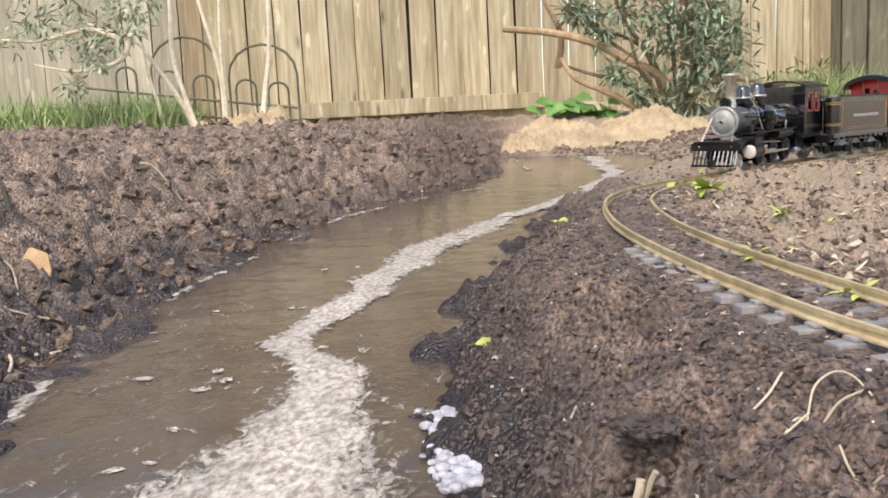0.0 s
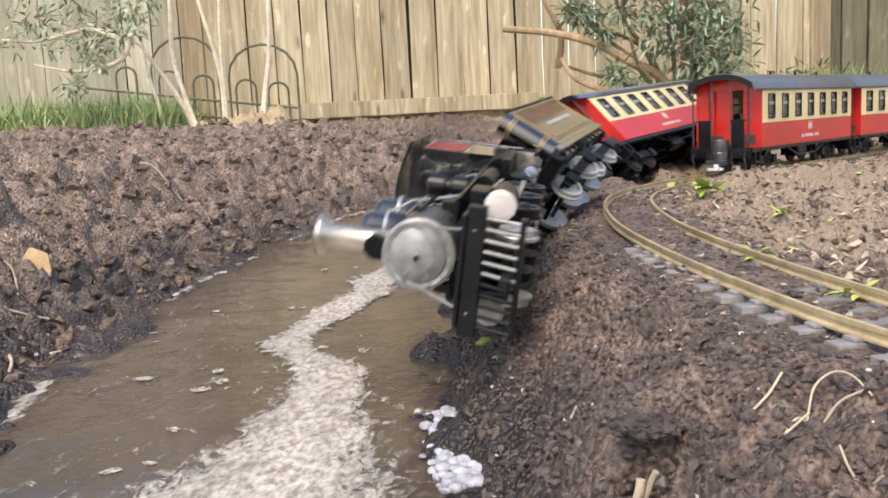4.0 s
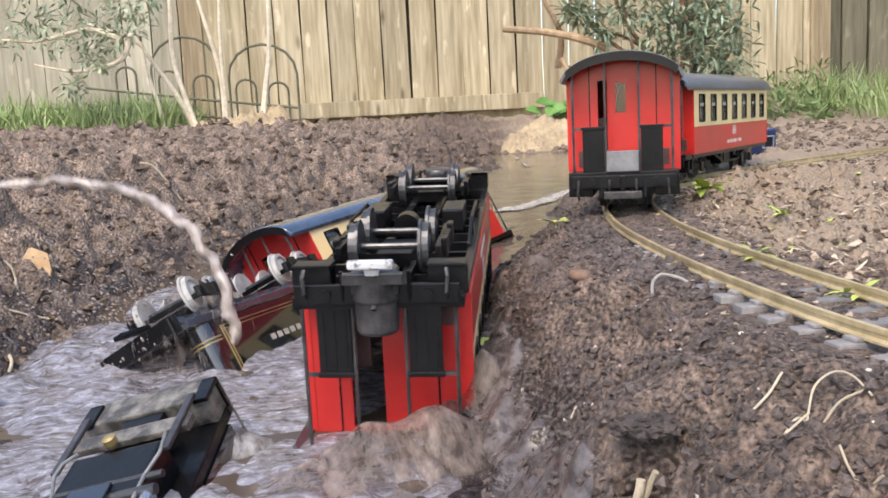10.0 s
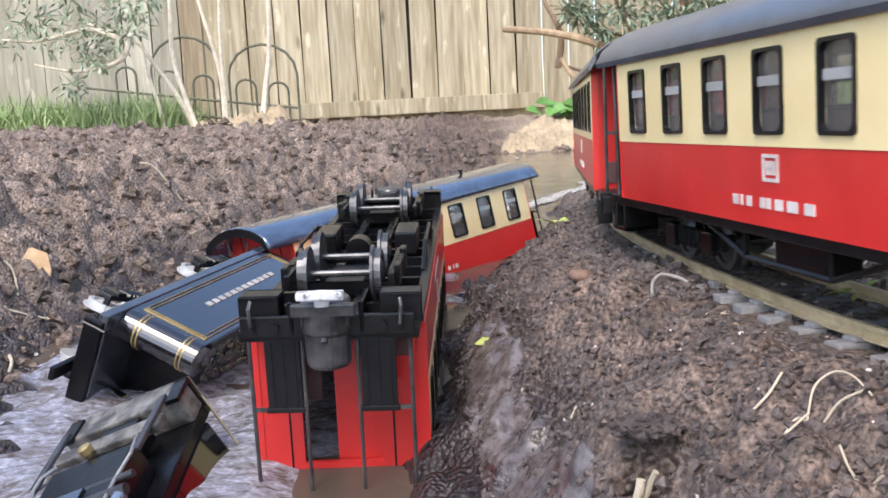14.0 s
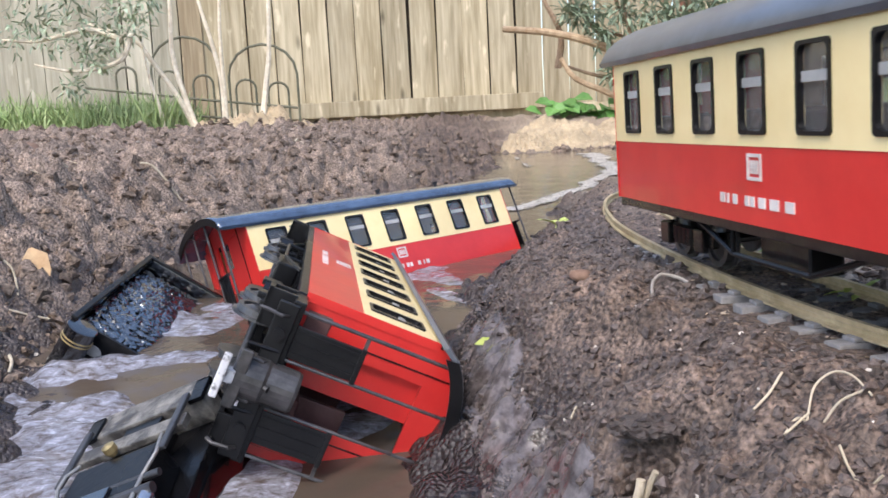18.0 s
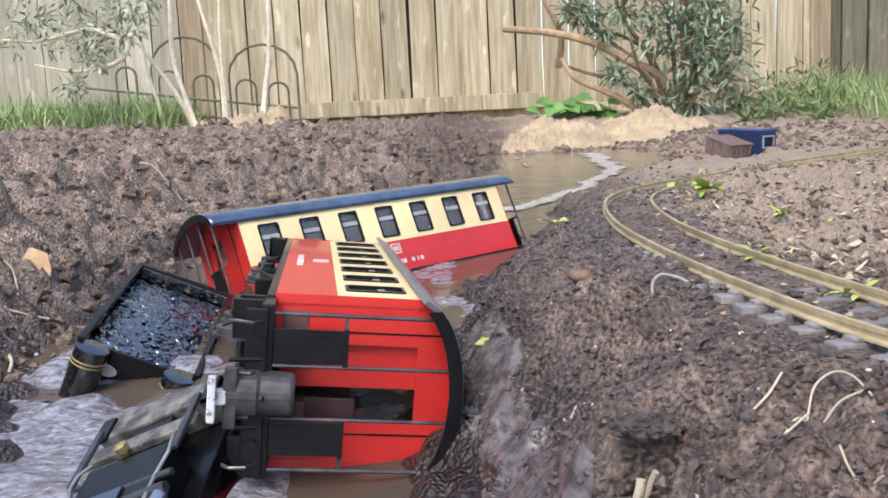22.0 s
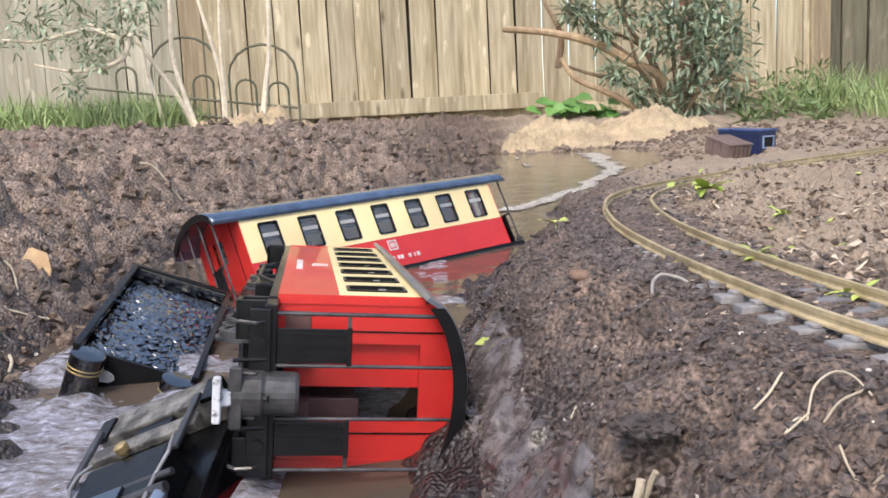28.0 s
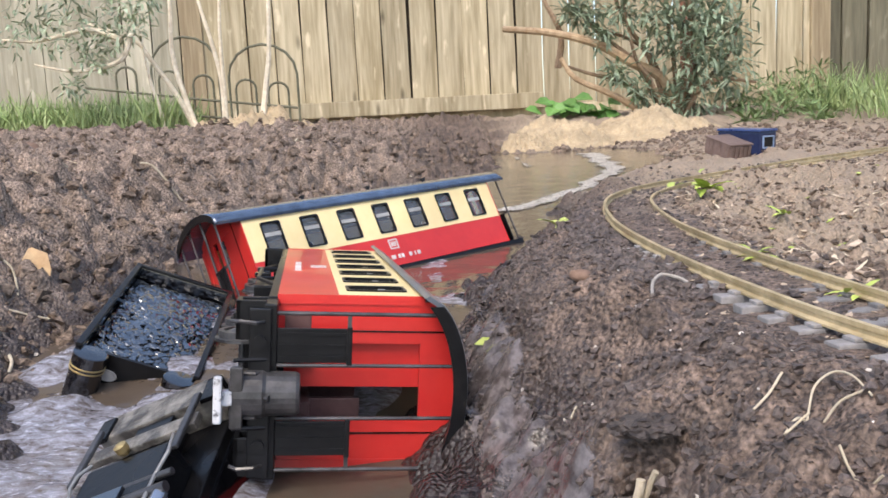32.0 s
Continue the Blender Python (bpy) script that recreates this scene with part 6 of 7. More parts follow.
def build_foam():
    # a pale streak winds down the channel
    streak = [(-0.109, 0.434, 0.04), (-0.106, 0.463, 0.039), (-0.102, 0.493, 0.037), (-0.097, 0.527, 0.032), (-0.094, 0.565, 0.027), (-0.094, 0.61, 0.023), (-0.103, 0.656, 0.019), (-0.121, 0.708, 0.018), (-0.141, 0.757, 0.018), (-0.136, 0.804, 0.018), (-0.114, 0.842, 0.02), (-0.095, 0.897, 0.023), (-0.079, 0.967, 0.025), (-0.065, 1.052, 0.027), (-0.044, 1.14, 0.031), (-0.007, 1.231, 0.035), (0.036, 1.331, 0.032), (0.084, 1.416, 0.027), (0.138, 1.506, 0.024), (0.199, 1.608, 0.022), (0.266, 1.745, 0.02), (0.347, 1.944, 0.02), (0.415, 2.133, 0.025), (0.438, 2.362, 0.03), (0.444, 2.479, 0.032)]
    wide = [(.3, 2.3), (.434, 1.75), (.5, 1.45), (.57, 1.3), (.66, 1.15), (3, 1.0)]
    sy_, sx_, sw_ = [p[1] for p in streak], [p[0] for p in streak], [p[2] * float(np.interp(p[1], [q[0] for q in wide], [q[1] for q in wide])) for p in streak]
    sy_, sx_, sw_ = [.3] + sy_, [-.12] + sx_, [.1] + sw_
    for nm, y0, y1, step, go in (("scum", .3, 1.47, .005, 1), ("scum", 1.47, 2.7, .012, 0)):
        ys = np.arange(y0, y1 + step / 2, step)
        xs = np.arange(-.42, .12 if go else .8, step)
        gx, gy = np.meshgrid(xs, ys)
        d = np.abs(gx - np.interp(gy, sy_, sx_) - .012 * vnoise(gx * 0 + 3, gy * 16, 5) - .008 * vnoise(gx * 30, gy * 30, 6)) / np.interp(gy, sy_, sw_)
        dl, dr, de = shore(gx, gy)
        edge = .75 * np.exp(-((dl + .004) / .007) ** 2) * smooth(.6 + 1.2 * vnoise(gx * 11, gy * 11, 9))
        cover = (.8 if go else .74) * smooth((1.5 - d) / 1.1) + .85 * edge + (.13 * smooth((1.4 - gy) / .8) + .06) * (.75 + .5 * vnoise(gx * 14, gy * 9, 7))
        ob = tagged(grid_mesh(nm, xs - xs.mean(), ys - ys.mean(), level_at(gy) - float(level_at(ys.mean())) + .0009 + .0006 * vnoise(gx * 70, gy * 70, 4), SCUM, True, cover), "lacy streak of pale scum floating on the muddy water", "foam", kind="stuff")
        SCUM_ROWS.append((ob, float(xs.mean()), float(ys.mean()), go))
    rng = random.Random(12)
    for k in range(22):
        y = rng.uniform(.4, 1.1)
        x = rng.uniform(-.24, -.1)
        r = rng.uniform(.0025, .006)
        ob = tagged(part("foam_fleck", foam_raft(r * 1.6, r, 90 + k), FOAM), "small fleck of pale scum on the water", "foam", "flecks of scum")
        FOAM_ROWS.append((ob, x, y, rng.uniform(0, 180), k))
    # bubbles heaped against the bank
    bm = B()
    for k in range(240):
        u = rng.random()
        bmesh.ops.create_icosphere(bm, subdivisions=2, radius=rng.uniform(.001, .0042), matrix=Matrix.Translation((rng.gauss(0, .0075), -.065 + .13 * u, rng.uniform(-.002, .004))) @ Matrix.Diagonal((1.3, 1.3, .8, 1)))
    ob = tagged(part("froth", bm, FROTH, smooth=True), "thick white froth caught against the bank", "foam", kind="stuff")
    FOAM_ROWS.append((ob, .0, .5, 6, 3))


SCUM_ROWS = []
SPLASHES = []


def drop_cloud(n, rx, ry, rz, size, seed, streak=(0, 0, 1), pull=2.2):
    """Drops thrown up by water: uneven beads drawn out along their flight."""
    rng = np.random.default_rng(seed)
    bm = B()
    bmesh.ops.create_icosphere(bm, subdivisions=1, radius=1)
    iv = np.array([v.co[:] for v in bm.verts])
    fi = np.array([[v.index for v in f.verts] for f in bm.faces])
    bm.free()
    s = np.array(streak, float)
    s /= np.linalg.norm(s)
    vs, fs = [], []
    for k in range(n):
        p = rng.normal(0, .45, 3) * [rx, ry, rz]
        p[2] = abs(p[2])
        r = size * .33 * (.2 + rng.random() ** 4) * (.8 if pull < 4 else .55)
        d = s + rng.normal(0, .35, 3) if pull < 4 else p - np.array([.1, -.02, -.06]) + rng.normal(0, .03, 3)
        d /= np.linalg.norm(d)
        q = iv * (1 + .2 * rng.standard_normal((12, 1))) * r
        q = q + np.outer(q @ d, d) * (pull * rng.random())
        vs.append(q + p)
        fs.append(fi + 12 * k)
    me = bpy.data.meshes.new("water_splash")
    me.from_pydata(np.concatenate(vs).tolist(), [], np.concatenate(fs).tolist())
    me.polygons.foreach_set("use_smooth", np.ones(len(me.polygons), bool))
    return me


def wave_mesh(rx, ry, h, seed):
    """A heap of broken water, thinning out to its edge."""
    n = 64
    xs, ys = np.linspace(-1, 1, n), np.linspace(-1, 1, n)
    gx, gy = np.meshgrid(xs, ys)
    r = np.hypot(gx, gy)
    v = vnoise(gx * 2.2 + seed, gy * 2.2, seed) * .5 + vnoise(gx * 5, gy * 5 + seed, seed + 1) * .2 + vnoise(gx * 11, gy * 11, seed + 2) * .04
    cover = .95 * smooth((1.0 - r) * 1.9) + .25 * v
    return xs * rx, ys * ry, h * smooth(1.05 - r) ** .8 * (.72 + .6 * v) - .02 * smooth((r - .8) / .2), cover


def build_splashes():
    """Each: a thing, where it lies under the water at first, and (time, place, turn) on its way."""
    def keep(ob, label, cat, rows):
        tagged(ob, label, cat, kind="stuff" if cat == "splash" else "")
        SPLASHES.append((ob, rows))

    for k, (mt, t0, t1, t2, x, y, rx, ry, h, dx, dy) in enumerate((
            (FROTHY, 4.3, 5.0, 7.1, -.22, .52, .17, .12, .2, -.08, .02), (FROTHY, 4.4, 5.3, 7.1, -.28, .6, .15, .13, .16, -.08, .0), (FROTHY, 4.4, 5.3, 7.2, -.14, .45, .17, .08, .16, -.06, -.01), (FROTHY, 4.6, 5.4, 7.3, -.05, .46, .1, .07, .07, .02, .0),
            (FROTHY, 4.2, 5.1, 7.1, -.22, .38, .18, .07, .12, -.07, .0), (FROTHY, 4.2, 5.2, 6.9, -.22, .62, .13, .12, .12, -.06, .01), (FROTHY, 4.3, 5.2, 7.1, -.1, .37, .12, .06, .07, .01, .0), (MUDDY, 4.2, 5.2, 6.8, -.22, .74, .1, .12, .1, -.03, .02), (MUDDY, 4.4, 5.3, 6.7, .04, .62, .08, .13, .06, .01, .0), (MUDDY, 4.6, 5.4, 6.9, .07, .86, .07, .16, .06, .01, -.02), (MUDDY, 4.8, 5.5, 7.2, .05, .5, .07, .09, .06, .01, -.01), (FROTHY, 4.5, 5.3, 6.9, -.13, .6, .1, .09, .07, -.02, .0), (FROTHY, 4.6, 5.5, 7.0, .0, .53, .06, .08, .05, .0, .0),
            (MUDDY, 9.0, 9.8, 11.6, -.03, .47, .1, .05, .05, .0, .0), (MUDDY, 9.2, 10.0, 11.7, .03, .53, .06, .06, .09, .01, .0), (MUDDY, 9.0, 10.0, 11.5, .07, .74, .06, .1, .11, .01, .0), (MUDDY, 9.1, 9.9, 11.4, .06, .64, .05, .08, .1, .01, .0), (MUDDY, 9.0, 9.7, 11.2, -.2, .72, .08, .07, .1, -.02, .0), (FROTHY, 9.4, 10.0, 11.5, -.14, .52, .07, .05, .025, -.01, .0))):
        xs, ys, z, cover = wave_mesh(rx, ry, h, 50 + k)
        ob = grid_mesh("wave", xs, ys, z, mt, True, cover)
        lab = "heap of churned grey and white water" if mt == FROTHY else "ragged wave of thrown-up muddy water"
        keep(ob, lab, "wave", [(0, x, y, -.4, 0), (t0, x, y, -.4, 0), (t1, x, y, -.11, 10), (t1 + .9, x + dx, y + dy, -.104, 34), (t2, x + 2 * dx, y + 2 * dy, -.4, 50), (32, x + 2 * dx, y + 2 * dy, -.4, 50)])
    for k, (mt, n, t0, t1, t2, x, y, rx, ry, rz, size, dx, dy, up, st) in enumerate((
            (MUDSPRAY, 900, 4.4, 5.4, 6.4, .04, .62, .08, .12, .09, .003, .03, -.02, -.01, (.3, 0, .9)),
            (MUDSPRAY, 500, 4.6, 5.8, 6.6, .05, .8, .06, .12, .08, .003, .02, -.02, -.01, (.3, 0, .9)),
            (MUDSPRAY, 350, 5.0, 6.0, 6.9, .0, .5, .06, .06, .05, .003, .03, .0, -.02, (.4, 0, .8)),
            (JETW, 160, 9.0, 9.7, 10.8, -.2, .68, .07, .05, .08, .0035, -.04, .0, .0, (-.8, 0, .5)),
            (MUDSPRAY, 300, 9.0, 10.0, 11.2, -.25, .72, .1, .05, .1, .003, -.05, .0, .02, (-.7, 0, .6)),
            (JETW, 120, 9.4, 10.3, 11.3, -.18, .62, .05, .03, .12, .0035, -.05, .0, .02, (-.4, 0, .9)),
            (MUDSPRAY, 300, 9.2, 9.9, 11.0, .06, .66, .06, .06, .05, .003, .04, .0, -.01, (.6, 0, .7)),
            (MUDSPRAY, 300, 9.4, 10.4, 11.6, .01, .47, .08, .05, .04, .003, .03, .0, -.02, (.5, 0, .8)))):
        me = drop_cloud(n * 4, rx, ry, rz, size, 70 + k, st)
        me.materials.append(mt)
        ob = new("water_splash", me)
        lab = "brown spray of muddy drops in the air" if mt == MUDSPRAY else "grey spray of water drops in the air"
        keep(ob, lab, "splash", [(0, x, y, -.42, 0), (t0, x, y, -.42, 0), (t1, x + dx * .6, y + dy, -.08 + up, 4), (t1 + .3, x + dx, y + dy, -.085 + up, 9), (t2, x + 1.5 * dx, y + dy, -.42, 16), (32, x + 1.5 * dx, y + dy, -.42, 16)])
    # bursts of grey water that fly out to the side one after another
    for k, (mt, t1, x, y, rx, ry, rz, size, ux, uz) in enumerate((
            (SPRAYW, 5.0, -.24, .5, .16, .1, .09, .009, -.5, .25), (SPRAYW, 5.4, -.27, .52, .16, .1, .1, .009, -.5, .2), (JETW, 5.5, -.2, .44, .17, .08, .08, .01, -.5, .15), (SPRAYW, 5.75, -.2, .46, .17, .09, .08, .008, -.55, .1), (SPRAYW, 6.0, -.3, .56, .15, .1, .11, .009, -.45, .15), (JETW, 6.05, -.22, .45, .18, .1, .08, .01, -.5, .05),
            (SPRAYW, 6.1, -.1, .42, .13, .06, .05, .008, .35, .1), (SPRAYW, 6.35, -.26, .5, .15, .1, .09, .008, -.45, .0), (SPRAYW, 6.6, -.28, .46, .13, .08, .07, .007, -.4, -.05), (SPRAYW, 6.9, -.25, .44, .13, .08, .05, .006, -.3, -.05))):
        me = drop_cloud(1500, rx, ry, rz, size * .9, 170 + k, (ux, 0, uz + .1), 4.5)
        me.materials.append(mt)
        ob = new("water_splash", me)
        keep(ob, "grey burst of thrown-up water drops", "splash", [(0, x - ux * .4, y, -.45, 0), (t1 - .4, x - ux * .4, y, -.45, 0), (t1 - .12, x - ux * .12, y, -.09 - uz * .12, 0), (t1, x, y, -.085, 2), (t1 + .12, x + ux * .12, y, -.085 + uz * .12, 4), (t1 + .5, x + ux * .35, y, -.45, 8), (32, x + ux * .35, y, -.45, 8)])
    # thin arcs of water thrown up over the tender
    rg = random.Random(8)
    for k, (pts, r, t1) in enumerate(((((-.21, .68, -.1), (-.2, .68, -.06), (-.193, .68, -.02), (-.2, .69, .02), (-.22, .7, .05), (-.25, .71, .075), (-.29, .72, .092), (-.34, .73, .098), (-.4, .74, .097)), .0055, 10.25),
                                      (((-.205, .67, -.09), (-.22, .67, -.055), (-.245, .68, -.035), (-.275, .69, -.03), (-.3, .69, -.035)), .005, 10.3), (((-.2, .66, -.11), (-.19, .63, -.09), (-.17, .6, -.09), (-.15, .57, -.11)), .006, 10.4))):
        bm = tube(B(), curve_points(pts, 7), r, 8, r * .6)
        for v in bm.verts:
            v.co += noise.noise_vector(v.co * 60) * .006 + noise.noise_vector(v.co * 190) * .003
        ob = part("water_jet", bm, JETW, smooth=True)
        keep(ob, "thin arc of muddy water flung into the air", "water jet", [(0, .05, 0, -.35, 0), (9.3, .05, 0, -.35, 0), (t1 - .3, .03, 0, -.06, 0), (t1, .01, 0, -.01, 0), (t1 + .25, 0, 0, 0, 0), (t1 + .5, -.01, 0, -.02, 0), (t1 + 1.0, -.03, 0, -.35, 0), (32, -.03, 0, -.35, 0)])
    # wet mud washed up over the near bank
    for k, (x0, x1, y0, y1) in enumerate(((-.02, .08, .27, .72), (.0, .12, .68, 1.1))):
        xs, ys = np.arange(x0, x1, .003), np.arange(y0, y1, .003)
        gx, gy = np.meshgrid(xs, ys)
        u, v = (gx - x0) / (x1 - x0), (gy - y0) / (y1 - y0)
        dr = shore(gx, gy)[1]
        cover = (1.15 - .5 * k) * np.exp(-((dr - .024) / .018) ** 2) * smooth(np.minimum(v, 1 - v) * 6) * smooth(np.minimum(u, 1 - u) * 8) * (.8 + .5 * vnoise(gx * 22, gy * 15, 3)) * smooth((dr + .002) / .012)
        cover = cover - .7 * (1 - smooth(cover * 2.5))
        ob = grid_mesh("wet_mud", xs - x0, ys - y0, ground_z(gx, gy) + .0016 + .0022 * vnoise(gx * 110, gy * 110, 4), WETMUD, True, cover)
        keep(ob, "film of wet glistening mud washed up on the bank", "mud", [(0, x0, y0, -.03, 0), (5.5, x0, y0, -.03, 0), (7.5 + k, x0, y0, .0, 0), (32, x0, y0, .0, 0)])
    # choppy water that stays unsettled round the wreck
    for k, (x, y, rx, ry, h) in enumerate(((-.22, .54, .14, .17, .01), (-.27, .44, .14, .15, .011), (-.18, .36, .13, .1, .009), (-.05, .46, .09, .12, .009), (-.12, .66, .12, .14, .009), (-.03, .7, .08, .16, .007), (.03, .95, .09, .2, .006), (-.27, .7, .12, .17, .016), (-.22, .9, .12, .16, .012))):
        n = 64
        xs, ys = np.linspace(-1, 1, n), np.linspace(-1, 1, n)
        gx, gy = np.meshgrid(xs, ys)
        r = np.hypot(gx, gy)
        z = h * smooth((1.1 - r) * 1.6) * (.45 + .5 * vnoise(gx * 3 + k, gy * 4, k) + .2 * vnoise(gx * 9 + gy * 4, gy * 11, k + 3) + .07 * vnoise(gx * 19, gy * 24, k + 5)) - .006 * smooth((r - .8) / .2) + .03 * gy * ry + .002
        ob = grid_mesh("choppy_water", xs * rx, ys * ry, z, CHOPF)
        lev = float(level_at(y))
        rows = [(0, x, y, lev - .03, 0), (4.1 + .1 * k, x, y, lev - .03, 0), (5.0 + .1 * k, x, y, lev - .003, 8)]
        for j, t in enumerate(np.arange(6.0, 24.0, 1.5)):
            rows.append((float(t), x + .008 * math.sin(t * 1.9 + k), y + .008 * math.cos(t * 1.3 + k), lev - .003 - .0002 * (t - 6) - (.45 if k < 3 else 1) * run_off(y, t) - (.002 * float(smooth((t - 13) / 3)) if k in (7, 8) else 0) + .002 * math.sin(t * 2.3 + k * 2), 8 + 9 * math.sin(t * .8 + k)))
        if k in (3, 5):
            rows = [r_ for r_ in rows if r_[0] < 10.6] + [(12.0, x, y, lev - .014, 6), (13.5, x, y, lev - .03, 4), (20.0, x, y, lev - .036, 4)]
            lev -= .028
        if k not in (3, 5):
            lev -= (.45 if k < 3 else 1) * run_off(y, 32) + (.002 if k in (7, 8) else 0)
        rows += [(27.0, x - .005, y, lev - .0055, 4), (32.0, x - .01, y, lev - .006, 0)]
        keep(ob, "unsettled choppy brown water round the wreck", "water", rows)


# ---- build ----
BARK2 = mat("peeling_bark", (.32, .21, .12), (.48, .35, .22), .8, scale=40, bump=.5)
LEAFS = mat("dull_green_leaf", (.15, .2, .12), (.34, .41, .29), .55, scale=40, spread=.45)
LEAFD = mat("dark_weed_leaf", (.1, .17, .06), (.2, .27, .11), .55, scale=40, spread=.4)
LINKW = mat("scuffed_white_plastic", (.16, .16, .17), (.7, .7, .72), .4, scale=160, bump=.3, contrast=(.4, .5))
# toy roof blue, paler than the body: light from above painted in
LITBLUE = mat("lit_blue_roof", (.03, .055, .17), (.06, .1, .26), .3, scale=50)
LIGHTBLUE = mat("pale_blue_plastic", (.2, .28, .45), (.28, .36, .5), .4, scale=60)
FROTHY = lacy("churned_water", (.12, .1, .092), (.8, .78, .79), .3, 55, .5, .6, (.9, .45, .5), most=.55)
MUDDY = lacy("thrown_mud_water", (.1, .075, .06), (.38, .3, .26), .45, 60, .45, .62, (1, .6, .4), most=.6)
JETW = mat("flung_muddy_water", (.2, .155, .13), (.46, .41, .39), .2, scale=120, spread=.2)
SPRAYW = mat("grey_spray", (.34, .32, .32), (.6, .59, .6), .3, scale=150, spread=.4)
# near-black colour for the painted shade between fence boards
GAPSHADE = mat("gap_shade", (.03, .022, .014), (.06, .045, .03), .9, scale=20)
build_ground()
build_water()
build_garden()
build_toy()
build_litter()
build_foam()
build_splashes()
coach_a = build_coach()
coach_b = copy_thing(coach_a, Matrix())
coach_c = copy_thing(coach_a, Matrix())
coach_d = copy_thing(coach_a, Matrix())
bm_ = B()
box(bm_, (.2225, -.0125, .005), (.229, .0125, .0095), .0012)
box(bm_, (.216, -.004, .0065), (.224, .004, .0145), .0012)
part("coupling_link", bm_, LINKW, coach_b, "scuffed white plastic coupling link")
for ob_ in [q for q in coach_b.children if q.name.startswith("end_door")]:
    sx_ = 1 if ob_.data.vertices[0].co.x > 0 else -1
    for q in list(ob_.children):
        bpy.data.objects.remove(q)
    bpy.data.objects.remove(ob_)
    bm_ = box(B(), (sx_ * (BL / 2 - .006) - .0012, -.0275, ZR + .002), (sx_ * (BL / 2 - .006) + .0012, .0038, .1215), .0004)
    for v_ in bm_.verts:
        v_.co.y *= sx_
    part("end_door", bm_, RED, coach_b, "red end door slid open")
for q in [p_ for pf_ in coach_b.children for p_ in pf_.children if p_.name.startswith("fall_plate")]:
    bpy.data.objects.remove(q)
for sx_ in (-1, 1):
    e_ = sx_ * (BL / 2 + OVER)
    bm_ = lathe(B(), [(.008, .012), (.0125, .0125), (.0135, .014), (.0135, .03), (.0125, .032), (.012, .048), (.011, .05), (.004, .0505)], Matrix.Translation((e_ + sx_ * .001, 0, 0)), 24)
    part("coupler_drum", bm_, POSTGREY, coach_b, "worn dark coupler housing")
for ob_ in coach_a.children:
    if ob_.name.split(".")[0] == "roof":
        ob_.data = ob_.data.copy()
        ob_.data.materials[0] = SKYROOF
# the last coach has lost its rear platform fittings; only the corner posts hang from the roof
for ob_ in list(coach_d.children_recursive):
    if ob_.type != "MESH" or max(v.co.x for v in ob_.data.vertices) > -BL / 2 + .004 and ob_.name.split(".")[0] != "roof":
        continue
    kind_ = ob_.name.split(".")[0]
    if kind_ in ("gate", "step", "handrail", "fall_plate", "headstock", "coupler", "coupling_hook"):
        bpy.data.objects.remove(ob_)
    elif kind_ in ("roof", "roof_end_board", "corner_post", "roof_post", "platform"):
        ob_.data = ob_.data.copy()
        for v_ in ob_.data.vertices:
            if v_.co.x < -BL / 2:
                v_.co.x = -BL / 2 + (v_.co.x + BL / 2) * (.1 if kind_ == "platform" else .55)
engine = build_engine()
tender = build_tender()
build_track()


